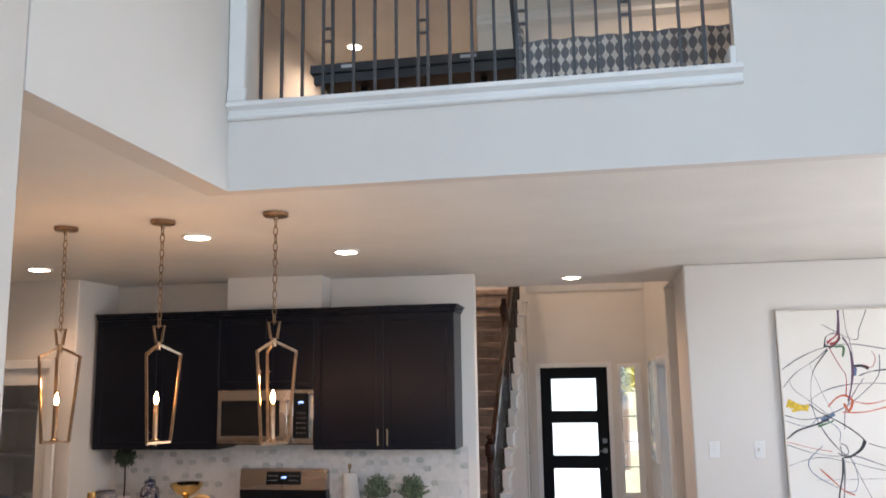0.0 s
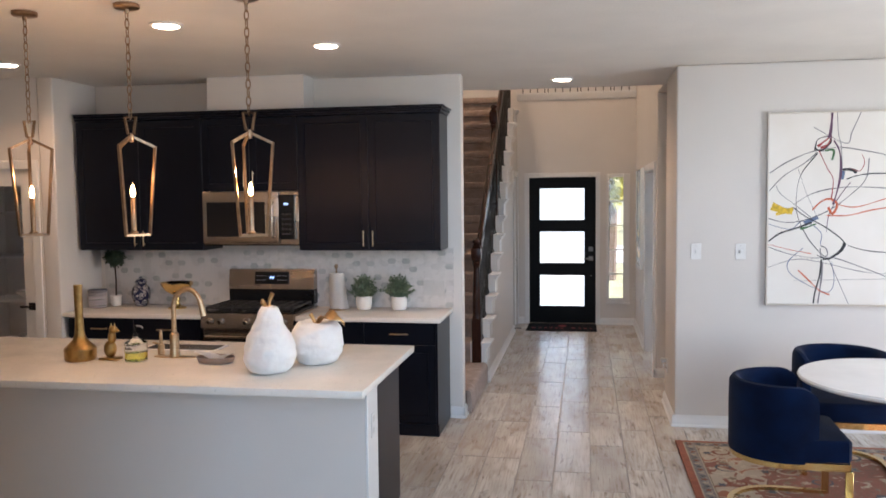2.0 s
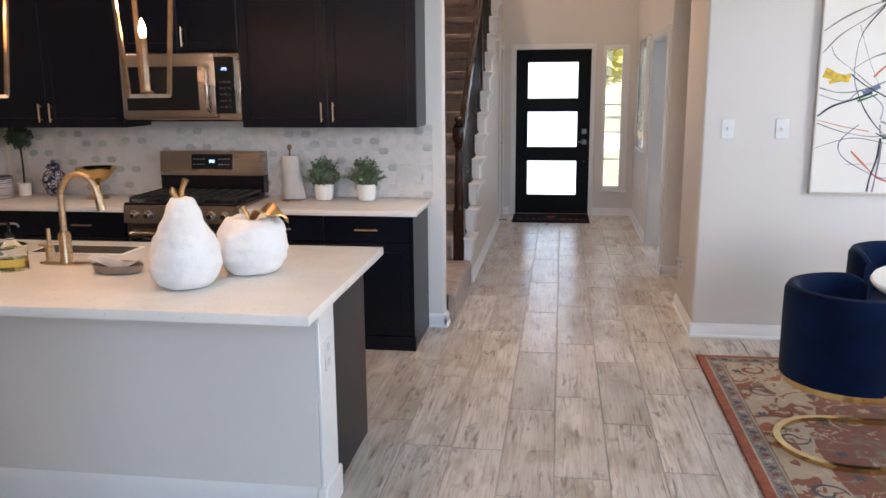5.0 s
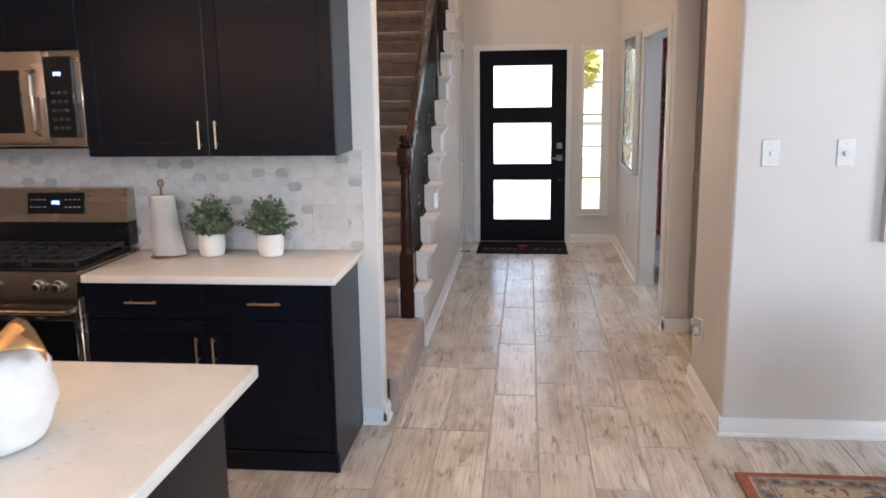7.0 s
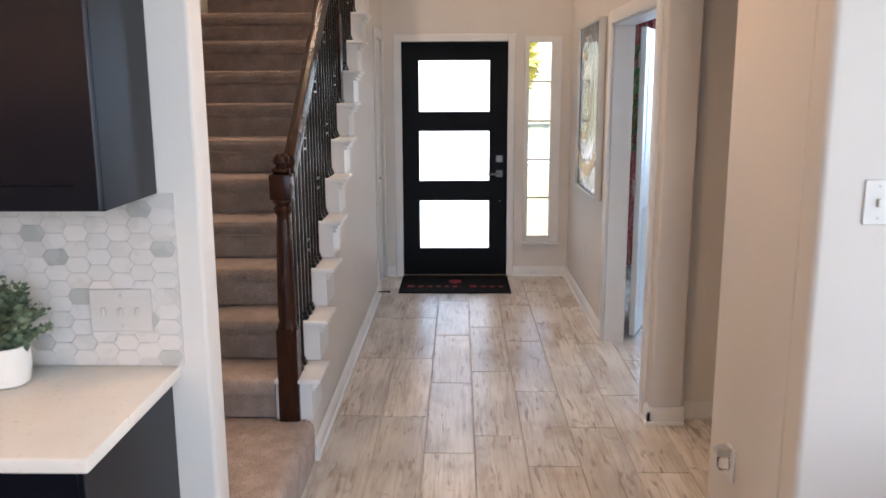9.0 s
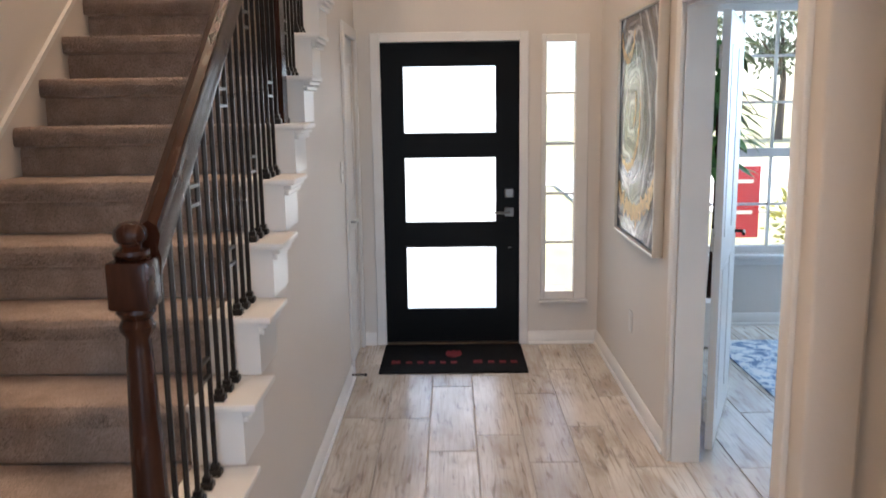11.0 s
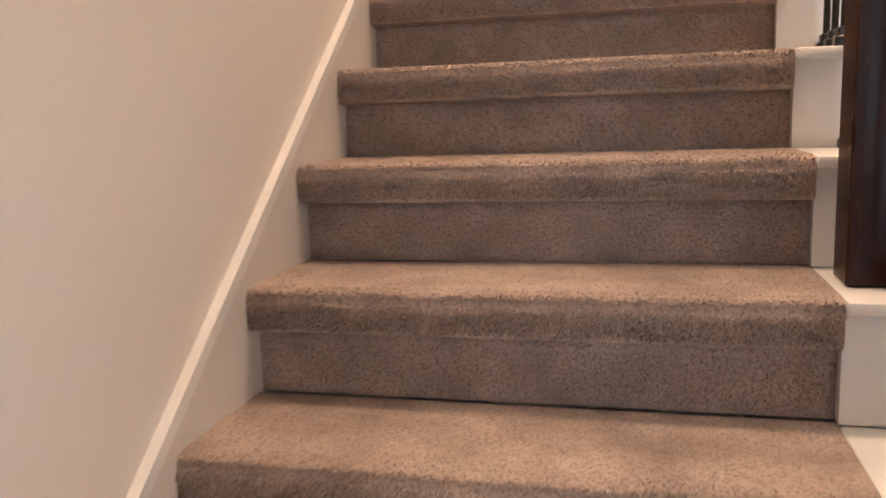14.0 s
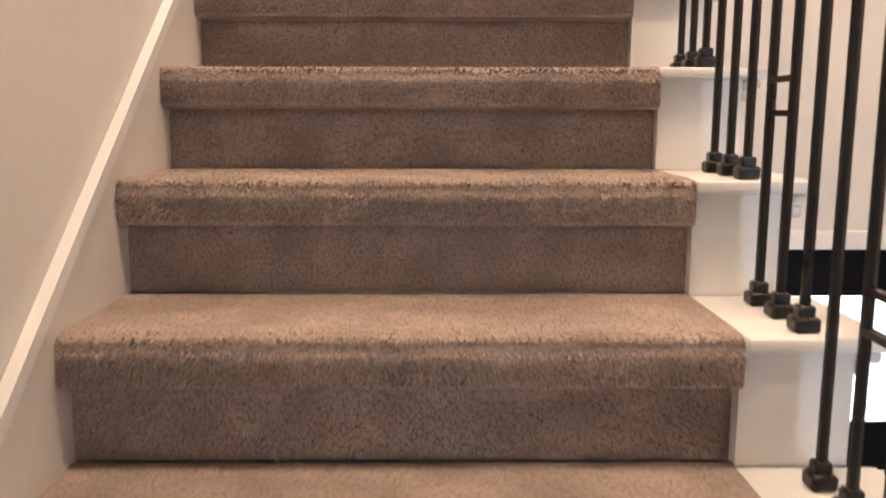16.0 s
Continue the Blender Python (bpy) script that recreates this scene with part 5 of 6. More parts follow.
# ---- dining corner ----
RX, RXE, RY0, RY1 = 0.735, 3.2, 2.15, 5.02
rug = thing("area_rug", "rust, cream and slate oriental patterned rug", "rug", (1.95, 3.6, 0), group="")
part("rug_edge", box(RX, RXE, RY0, RY1, 0.0005, 0.013, 0.005, seg=2), RUGEDGE, rug, "rust coloured rug edge")


def rug_band(inset, z, material, label):
    part("rug_band", box(RX + inset, RXE - inset, RY0 + inset, RY1 - inset, z - 0.003, z, 0.0), material, rug, label)


rug_band(0.046, 0.0136, WOOLCREAM, "thin cream guard line")
rug_band(0.054, 0.0139, WOOLGREY, "grey flowered border")
rug_band(0.120, 0.0142, WOOLCREAM, "thin cream guard line")
rug_band(0.127, 0.0145, WOOLTAN, "tan guard line")
rug_band(0.133, 0.0148, RUGFIELD, "cream field with woven figures")
RZ = 0.0152


def flat(outline, bm):
    bm.faces.new([bm.verts.new((x, y, RZ)) for x, y in outline])


def rosette(x, y, r, bm, petals=6, turn=0.0):
    flat([(x + r * (0.72 + 0.28 * math.cos(petals * a)) * math.cos(a + turn), y + r * (0.72 + 0.28 * math.cos(petals * a)) * math.sin(a + turn)) for a in [2 * math.pi * i / 24 for i in range(24)]], bm)


def ribbon(pts, w, bm):
    rows_ = []
    for i, p in enumerate(pts):
        a, b = Vector(pts[max(0, i - 1)]), Vector(pts[min(len(pts) - 1, i + 1)])
        d = (b - a).normalized()
        k = w * (0.35 + 0.65 * math.sin(math.pi * (i + 0.6) / len(pts)))
        rows_.append([bm.verts.new((p[0] - d.y * k * q, p[1] + d.x * k * q, RZ)) for q in (-1, 1)])
    for a, b in zip(rows_, rows_[1:]):
        bm.faces.new((a[0], a[1], b[1], b[0]))


def scroll(x, y, r, start, turns, hand_):
    """A curl that winds inward."""
    return [(x + r * (1 - 0.75 * i / 26) * math.cos(start + hand_ * turns * 6.283 * i / 26), y + r * (1 - 0.75 * i / 26) * math.sin(start + hand_ * turns * 6.283 * i / 26)) for i in range(27)]


marks = {k: bmesh.new() for k in ("slate", "rust", "cream", "tan")}
# border: rosettes and small leaves in turn along all four sides
long_, wide_ = RY1 - RY0, RXE - RX
mx_, my_ = (RX + RXE) / 2, (RY0 + RY1) / 2
spots = [(e, RY0 + 0.088 + (long_ - 0.176) * i / 44, 0) for i in range(45) for e in (RX + 0.088, RXE - 0.088)]
spots += [(RX + 0.088 + (wide_ - 0.176) * i / 38, e, 1) for i in range(1, 38) for e in (RY0 + 0.088, RY1 - 0.088)]
for i, (x, y, way) in enumerate(spots):
    rosette(x, y, 0.024, marks[("slate", "cream", "rust")[i // 2 % 3]], 5 + i % 2, i)
    for s_ in (-1, 1):
        ox, oy = ((0.0, 0.031) if way == 0 else (0.031, 0.0))
        rosette(x + ox + (0.017 * s_ if way == 0 else 0), y + oy + (0.017 * s_ if way else 0), 0.009, marks["cream" if s_ > 0 else "slate"], 3, i)
# rust inner field with pointed lobes
inner = bmesh.new()
flat([(mx_ + 0.80 * (1 + 0.13 * abs(math.cos(4 * a)) ** 3) * abs(math.cos(a)) ** 0.55 * math.copysign(1, math.cos(a)), my_ + 1.02 * (1 + 0.13 * abs(math.sin(5 * a)) ** 3) * abs(math.sin(a)) ** 0.55 * math.copysign(1, math.sin(a)))
      for a in [2 * math.pi * i / 160 + 0.001 for i in range(160)]], inner)
part("inner_field", inner, RUGINNER, rug, "rust inner field with dense small figures")
RZ = 0.0156
# field: cream scrolls and vines, mirrored about both middle lines
for sx_ in (-1, 1):
    for sy_ in (-1, 1):
        h_ = sx_ * sy_
        def at_(u, v):
            return mx_ + sx_ * u, my_ + sy_ * v
        for u, v, r, a, key, w in ((0.97, 1.18, 0.075, 2.2, "rust", 0.014), (0.72, 1.17, 0.085, 0.4, "slate", 0.012), (0.98, 0.86, 0.080, 4.0, "slate", 0.012), (0.97, 0.56, 0.075, 2.0, "rust", 0.014), (0.98, 0.26, 0.080, 3.0, "slate", 0.012),
                                   (0.42, 1.18, 0.075, 2.6, "rust", 0.013), (0.14, 1.17, 0.080, 1.2, "slate", 0.012), (0.62, 0.84, 0.115, 0.9, "cream", 0.016), (0.36, 0.90, 0.09, 3.4, "tan", 0.014), (0.66, 0.48, 0.11, 5.0, "cream", 0.015),
                                   (0.70, 0.14, 0.10, 1.0, "tan", 0.014), (0.46, 0.66, 0.08, 2.2, "slate", 0.012)):
            x, y = at_(u, v)
            start = a if sx_ > 0 else math.pi - a
            start = start if sy_ > 0 else -start
            ribbon(scroll(x, y, r, start, 1.05, h_), w * 0.8, marks[key])
            rosette(x + sx_ * r * 1.1, y - sy_ * 0.03, 0.036, marks["cream" if key == "slate" else "slate"], 6, a)
            rosette(x, y + sy_ * r * 1.2, 0.034, marks["tan"], 5, a)
# stepped medallion in the middle
for r, key, dz in ((0.44, "slate", 0.0), (0.38, "cream", 0.0004), (0.35, "rust", 0.0008), (0.20, "slate", 0.0012), (0.11, "cream", 0.0016)):
    RZ = 0.0160 + dz
    flat([(mx_ + 0.82 * r * (1 + 0.10 * math.cos(12 * a)) * math.cos(a), my_ + 1.15 * r * (1 + 0.10 * math.cos(12 * a)) * math.sin(a)) for a in [2 * math.pi * i / 72 for i in range(72)]], marks[key])
for key, wool in (("slate", WOOLSLATE), ("rust", WOOLRUST), ("cream", WOOLCREAM), ("tan", WOOLTAN)):
    part("woven_pattern", marks[key], wool, rug)["kind"] = "stuff"
# short fringe of pile along the near long edge and both ends
fr, gf = bmesh.new(), random.Random(3)
for i in range(900):
    if i < 560:
        x, y, dx, dy = RX, RY0 + long_ * gf.random(), -1, gf.uniform(-0.5, 0.5)
    else:
        x, y, dx, dy = RX + wide_ * gf.random(), RY1, gf.uniform(-0.5, 0.5), 1
    k, z = gf.uniform(0.004, 0.011), gf.uniform(0.002, 0.012)
    v = [fr.verts.new(q) for q in ((x - 0.004 * dy, y - 0.004 * dx, z), (x + 0.004 * dy, y + 0.004 * dx, z + 0.002), (x + dx * k, y + dy * k, max(0.001, z - 0.004)))]
    fr.faces.new(v)
part("fuzzy_edge", fr, RUGEDGE, rug)["kind"] = "stuff"

tb = thing("dining_table", "round white lacquered pedestal dining table", "table", (1.82, 3.78, 0.017))
part("tabletop", lathe([(0.53, 0.735), (0.55, 0.745), (0.555, 0.757), (0.548, 0.768), (0.0005, 0.768)], (1.82, 3.78, 0), 72), WHITELAQ, tb)
part("pedestal", lathe([(0.045, 0.035), (0.045, 0.60), (0.08, 0.70), (0.20, 0.736)], (1.88, 3.78, 0), 32), WHITELAQ, tb)
part("foot", lathe([(0.24, 0.0172), (0.24, 0.026), (0.20, 0.030), (0.05, 0.038)], (1.88, 3.78, 0), 36), WHITELAQ, tb)


def chair():
    """Barrel chair at the origin, facing +x."""
    c = thing("dining_chair", "navy velvet barrel dining chair on a gold cantilever base", "chair", (0, 0, 0), group="chairs round the table")
    R, N = 0.285, 28
    # seat: half round at the back, straight to the front
    out = [(R * math.cos(a), R * math.sin(a)) for a in [math.pi / 2 + math.pi * i / N for i in range(N + 1)]] + [(0.28, -R + 0.02), (0.30, -R + 0.05), (0.30, R - 0.05), (0.28, R - 0.02)]
    bm = prism(out, 0.355, 0.475, "z")
    bmesh.ops.bevel(bm, geom=[e for e in bm.edges if abs(e.verts[0].co.z - e.verts[1].co.z) < 1e-5], offset=0.018, segments=3, profile=0.5, affect="EDGES")
    part("seat", bm, VELVET, c)
    # wrapped back, its arms falling to the seat at the front
    bm, ring = bmesh.new(), []
    for i in range(37):
        a = math.radians(62) + math.radians(236) * i / 36
        edge = min(i, 36 - i) / 36
        top = 0.752 - 0.05 * max(0, 1 - edge / 0.10) ** 2
        co, si = math.cos(a), math.sin(a)
        prof = [(R + 0.002, 0.345), (R + 0.004, 0.60), (R + 0.002, top - 0.03), (R - 0.012, top - 0.006), (R - 0.03, top), (R - 0.048, top - 0.008), (R - 0.060, top - 0.03), (R - 0.062, 0.60), (R - 0.060, 0.44), (R - 0.03, 0.345)]
        ring.append([bm.verts.new((r * co, r * si, z)) for r, z in prof])
    for a, b in zip(ring, ring[1:]):
        for k in range(len(a)):
            bm.faces.new((a[k], a[(k + 1) % len(a)], b[(k + 1) % len(a)], b[k]))
    bm.faces.new(ring[0]), bm.faces.new(ring[-1])
    part("backrest", bm, VELVET, c)
    u = [(0.285, -R + 0.02), (0.0, -R + 0.012)] + [((R - 0.012) * math.cos(a), (R - 0.012) * math.sin(a)) for a in [-math.pi / 2 - math.pi * i / 20 for i in range(1, 20)]] + [(0.0, R - 0.012), (0.285, R - 0.02)]
    part("seat_band", tube([(x, y, 0.335) for x, y in u], 0, flat=(0.008, 0.019)), GOLD, c)
    part("front_bar", box(0.277, 0.293, -R + 0.028, R - 0.028, 0.316, 0.354), GOLD, c)
    part("floor_bar", tube([(x, y, 0.0215) for x, y in u], 0, flat=(0.016, 0.010)), GOLD, c)
    for s in (-1, 1):
        part("leg", box(0.262, 0.302, s * (R - 0.02) - 0.008, s * (R - 0.02) + 0.008, 0.012, 0.316, 0.002), GOLD, c)
    return c


ch = chair()
ch.matrix_basis = pose(1.185, 3.80, 0.0055, 0, 0, -3)
copy_thing(ch, pose(1.72, 4.63, 0.0055, 0, 0, -92))
copy_thing(ch, pose(1.80, 2.93, 0.0055, 0, 0, 88))

# large abstract painting
AX0, AX1, AZ0, AZ1 = 1.415, 2.80, 0.945, 2.36
art = thing("painting", "large white abstract painting of loose coloured lines, silver frame", "painting", (2.1, 5.42, 0.945))
part("canvas", box(AX0 + 0.012, AX1 - 0.012, 5.402, 5.43, AZ0 + 0.012, AZ1 - 0.012), CANVAS, art)
for b in ((AX0, AX0 + 0.011, 5.392, 5.4355, AZ0, AZ1), (AX1 - 0.011, AX1, 5.392, 5.4355, AZ0, AZ1), (AX0 + 0.011, AX1 - 0.011, 5.392, 5.4355, AZ0, AZ0 + 0.011), (AX0 + 0.011, AX1 - 0.011, 5.392, 5.4355, AZ1 - 0.011, AZ1)):
    part("frame_bar", box(*b, 0.002), SILVER, art)
INK = {k: mat("paint_" + k, c, 0.7, second=[v * 0.6 for v in c], scale=40) for k, c in
       dict(black=(0.03, 0.03, 0.035), grey=(0.22, 0.21, 0.22), red=(0.40, 0.06, 0.06), orange=(0.62, 0.13, 0.05), yellow=(0.75, 0.50, 0.04), blue=(0.12, 0.17, 0.28), plum=(0.13, 0.06, 0.11), green=(0.06, 0.16, 0.06)).items()}


def stroke(color, width, *pts):
    """A brush line on the canvas through (right, down) metres from its top left corner."""
    q = [pts[0], *pts, pts[-1]]
    path = []
    for a, b, c, d in zip(q, q[1:], q[2:], q[3:]):
        for s in range(6):
            u = s / 6
            path.append(tuple(0.5 * (2 * b[k] + (c[k] - a[k]) * u + (2 * a[k] - 5 * b[k] + 4 * c[k] - d[k]) * u * u + (3 * b[k] - a[k] - 3 * c[k] + d[k]) * u ** 3) for k in (0, 1)))
    path.append(pts[-1])
    path = [(min(max(u, 0.0), 1.355), min(max(v, 0.0), 1.385)) for u, v in path]
    bm, r0 = bmesh.new(), None
    for i, (u, v) in enumerate(path):
        a, b = path[max(0, i - 1)], path[min(len(path) - 1, i + 1)]
        d = Vector((b[0] - a[0], b[1] - a[1]))
        d = d.normalized() if d.length > 1e-6 else Vector((1, 0))
        w = 1.45 * width * (0.7 + 0.5 * noise.noise(Vector((u * 8, v * 8, width * 900)))) / 2
        r1 = [bm.verts.new((AX0 + 0.014 + u - d.y * w * s, 5.4012 - 0.0007 * (width * 60 % 1), AZ1 - 0.014 - v - d.x * w * s)) for s in (-1, 1)]
        if r0:
            bm.faces.new((r0[0], r0[1], r1[1], r1[0]))
        r0 = r1
    part("brush_line", bm, INK[color], art)


stroke("plum", 0.030, (0.425, 0.0), (0.42, 0.10), (0.41, 0.18))
stroke("grey", 0.006, (0.46, 0.0), (0.47, 0.15), (0.49, 0.24), (0.50, 0.42))
stroke("black", 0.010, (0.31, 0.27), (0.33, 0.19), (0.40, 0.17), (0.42, 0.21), (0.36, 0.27), (0.31, 0.25))
stroke("red", 0.022, (0.33, 0.24), (0.38, 0.20), (0.42, 0.17), (0.40, 0.23), (0.35, 0.25))
stroke("red", 0.007, (0.34, 0.27), (0.40, 0.40), (0.44, 0.48), (0.43, 0.62))
stroke("plum", 0.014, (0.44, 0.20), (0.48, 0.28), (0.49, 0.44), (0.46, 0.60), (0.44, 0.66))
stroke("green", 0.016, (0.38, 0.27), (0.44, 0.27), (0.43, 0.34))
stroke("grey", 0.007, (0.0, 0.43), (0.12, 0.35), (0.28, 0.28), (0.46, 0.25), (0.62, 0.27), (0.85, 0.33), (1.2, 0.50))
stroke("grey", 0.006, (0.0, 0.56), (0.10, 0.45), (0.24, 0.36), (0.33, 0.28))
stroke("black", 0.006, (0.33, 0.29), (0.22, 0.44), (0.19, 0.60), (0.20, 0.74), (0.26, 0.88), (0.33, 0.98), (0.40, 1.05))
stroke("grey", 0.005, (0.30, 0.10), (0.52, 0.22), (0.56, 0.14), (0.62, 0.0))
stroke("black", 0.020, (0.50, 0.41), (0.56, 0.41), (0.60, 0.43))
stroke("blue", 0.022, (0.51, 0.42), (0.50, 0.48))
stroke("black", 0.009, (0.53, 0.48), (0.62, 0.45), (0.78, 0.44), (1.0, 0.47))
stroke("red", 0.005, (0.63, 0.30), (0.65, 0.36), (0.62, 0.42), (0.56, 0.40))
stroke("grey", 0.006, (0.17, 0.66), (0.30, 0.58), (0.48, 0.54), (0.72, 0.54), (1.1, 0.58))
stroke("yellow", 0.045, (0.02, 0.67), (0.10, 0.70), (0.165, 0.71))
stroke("yellow", 0.020, (0.05, 0.73), (0.12, 0.71), (0.17, 0.69))
stroke("orange", 0.012, (0.30, 0.70), (0.36, 0.64), (0.42, 0.62), (0.47, 0.66), (0.44, 0.73), (0.41, 0.68))
stroke("orange", 0.008, (0.40, 0.74), (0.55, 0.74), (0.72, 0.70), (1.0, 0.66))
stroke("orange", 0.006, (0.47, 0.66), (0.60, 0.68), (0.80, 0.62))
stroke("blue", 0.040, (0.25, 0.80), (0.30, 0.77), (0.34, 0.75))
stroke("black", 0.008, (0.17, 0.68), (0.26, 0.75), (0.40, 0.83), (0.52, 0.93), (0.51, 0.99), (0.42, 1.06), (0.34, 1.03))
stroke("black", 0.018, (0.53, 0.94), (0.50, 1.00), (0.43, 1.05), (0.38, 1.06))
stroke("grey", 0.007, (0.0, 0.76), (0.12, 0.79), (0.26, 0.77), (0.42, 0.70), (0.55, 0.60), (0.66, 0.48), (0.68, 0.33))
stroke("black", 0.012, (0.0, 0.93), (0.08, 0.87), (0.20, 0.83), (0.30, 0.79))
stroke("green", 0.014, (0.22, 0.84), (0.28, 0.82), (0.33, 0.80))
stroke("grey", 0.006, (0.0, 0.97), (0.14, 1.02), (0.30, 1.05), (0.45, 1.05), (0.60, 1.10), (0.9, 1.22))
stroke("orange", 0.004, (0.0, 0.95), (0.15, 0.99), (0.30, 1.02))
stroke("black", 0.007, (0.55, 0.96), (0.70, 1.00), (1.0, 1.02))
stroke("blue", 0.005, (0.24, 0.98), (0.14, 1.08), (0.16, 1.17), (0.30, 1.26), (0.42, 1.30), (0.46, 1.22), (0.44, 1.08))
stroke("black", 0.014, (0.37, 1.06), (0.36, 1.18), (0.33, 1.30), (0.32, 1.385))
stroke("grey", 0.010, (0.38, 1.08), (0.37, 1.22), (0.35, 1.385))
stroke("orange", 0.010, (0.21, 1.14), (0.28, 1.21), (0.36, 1.29), (0.43, 1.32))
stroke("grey", 0.008, (0.36, 0.96), (0.40, 0.98), (0.41, 1.03), (0.37, 1.04), (0.36, 0.98))
stroke("grey", 0.004, (0.0, 1.12), (0.20, 1.06), (0.40, 1.09), (0.72, 1.16), (1.1, 1.15))
stroke("grey", 0.003, (0.18, 1.22), (0.50, 1.21), (0.90, 1.20))
stroke("blue", 0.004, (0.0, 0.80), (0.15, 0.84), (0.24, 0.78), (0.36, 0.86), (0.36, 0.95))
stroke("grey", 0.005, (0.42, 1.06), (0.48, 1.20), (0.56, 1.385))
stroke("plum", 0.005, (0.40, 0.86), (0.42, 0.72), (0.50, 0.58), (0.56, 0.50))
stroke("grey", 0.004, (0.05, 0.52), (0.08, 0.58), (0.18, 0.66), (0.30, 0.76))
stroke("grey", 0.003, (0.20, 0.40), (0.26, 0.58), (0.33, 0.74))

# ---- foyer ----
FXW = 0.771
fa = thing("painting", "tall grey marbled abstract painting with gold leaf, champagne frame", "painting", (0.75, 9.16, 0.9))
m = bpy.data.materials.new("marbled_resin_painting")
m.use_nodes = True
n_, l_ = m.node_tree.nodes, m.node_tree.links
bs = n_["Principled BSDF"]
bs.inputs["Roughness"].default_value = 0.16
tc, mp = n_.new("ShaderNodeTexCoord"), n_.new("ShaderNodeMapping")
mp.inputs["Location"].default_value = (0, -9.28 * 1.15, -1.52)
mp.inputs["Scale"].default_value = (0, 1.15, 1.0)
l_.new(tc.outputs["Object"], mp.inputs["Vector"])
wv = n_.new("ShaderNodeTexWave")
wv.wave_type, wv.rings_direction = "RINGS", "SPHERICAL"
wv.inputs["Scale"].default_value, wv.inputs["Distortion"].default_value, wv.inputs["Detail"].default_value, wv.inputs["Detail Scale"].default_value = 1.9, 5.5, 5, 1.6
l_.new(mp.outputs[0], wv.inputs["Vector"])
rp = n_.new("ShaderNodeValToRGB")
els = rp.color_ramp.elements
els[0].position, els[0].color = 0.0, (0.05, 0.052, 0.065, 1)
els[1].position, els[1].color = 1.0, (0.62, 0.65, 0.70, 1)
for p_, c_ in ((0.22, (0.13, 0.138, 0.165, 1)), (0.45, (0.22, 0.23, 0.255, 1)), (0.56, (0.075, 0.08, 0.10, 1)), (0.70, (0.17, 0.175, 0.20, 1)), (0.90, (0.25, 0.26, 0.285, 1))):
    k = els.new(p_)
    k.color = c_
l_.new(wv.outputs[0], rp.inputs[0])
l_.new(rp.outputs[0], bs.inputs["Base Color"])
MARBLED = m
part("canvas", box(0.742, 0.768, 8.72, 9.60, 0.915, 2.055), MARBLED, fa)
for b in ((0.722, FXW, 8.70, 8.718, 0.895, 2.075), (0.722, FXW, 9.602, 9.62, 0.895, 2.075), (0.722, FXW, 8.718, 9.602, 0.895, 0.913), (0.722, FXW, 8.718, 9.602, 2.057, 2.075)):
    part("frame_bar", box(*b, 0.003), SILVER, fa)


def leaf_arc(cy, cz, r, a0, a1, w, seed, material, name, label, x=0.7405):
    bm, r0 = bmesh.new(), None
    for i in range(41):
        a = math.radians(a0 + (a1 - a0) * i / 40)
        j = 1 + 0.10 * noise.noise(Vector((i * 0.6, seed, 0)))
        ww = w * (0.55 + 0.6 * abs(noise.noise(Vector((i * 0.45, seed + 4, 0))))) * math.sin(math.pi * (i + 1) / 42) ** 0.4
        r1 = []
        for rr in (r * j - ww, r * j + ww):
            y_ = min(max(cy + rr * math.cos(a), 8.725), 9.595)
            z_ = min(max(cz + rr * 1.15 * math.sin(a), 0.92), 2.05)
            r1.append(bm.verts.new((x, y_, z_)))
        if r0:
            bm.faces.new((r0[0], r0[1], r1[1], r1[0]))
        r0 = r1
    part(name, bm, material, fa, label)


GOLDLEAF = mat("flaked_gold_leaf", (0.74, 0.50, 0.20), 0.30, 0.7, second=(0.42, 0.25, 0.08), scale=26, detail=8, mix=0.7, bump=0.5, bump_scale=70)
INK = mat("charcoal_paint", (0.028, 0.028, 0.035), 0.3, scale=20)
PEARL = mat("pearl_strand_and_highlight", (0.70, 0.72, 0.76), 0.2, second=(0.42, 0.44, 0.48), scale=14, detail=6, mix=0.8)
for arc in ((9.25, 1.907, 0.75, 220, 302, 0.060, 1), (9.38, 1.58, 0.27, 170, 305, 0.028, 2), (9.33, 1.60, 0.12, 150, 235, 0.018, 9), (9.42, 2.02, 0.16, 190, 350, 0.030, 3)):
    leaf_arc(*arc, GOLDLEAF, "gold_leaf", "flaked gold leaf arc")
for arc in ((9.40, 1.62, 0.37, 112, 222, 0.006, 4), (9.40, 1.62, 0.42, 120, 205, 0.004, 5), (9.30, 1.70, 0.62, 205, 262, 0.004, 7), (9.42, 1.60, 0.22, 60, 150, 0.005, 8)):
    leaf_arc(*arc, INK, "dark_stroke", "thin charcoal arc", 0.7400)
# pale arcs: white strands, plus highlight streaks put in as colour
for arc in ((9.36, 1.60, 0.345, 205, 290, 0.022, 11), (9.40, 1.75, 0.20, 80, 190, 0.014, 12), (9.30, 1.62, 0.53, 195, 240, 0.012, 13), (9.0, 1.0, 0.30, 20, 80, 0.009, 6), (9.10, 0.95, 0.33, 10, 60, 0.007, 14), (9.44, 1.82, 0.34, 100, 175, 0.018, 15)):
    leaf_arc(*arc, PEARL, "pale_stroke", "pearly white arc", 0.7411)
for b in ((8.7185, 8.7245, 0.914, 2.056), (9.5955, 9.6015, 0.914, 2.056)):
    part("shadow_gap", box(0.738, 0.7415, *b), INK, fa, "thin black inner edge")
for b in ((0.9135, 0.9195), (2.0505, 2.0565)):
    part("shadow_gap", box(0.738, 0.7415, 8.7245, 9.5955, *b), INK, fa, "thin black inner edge")

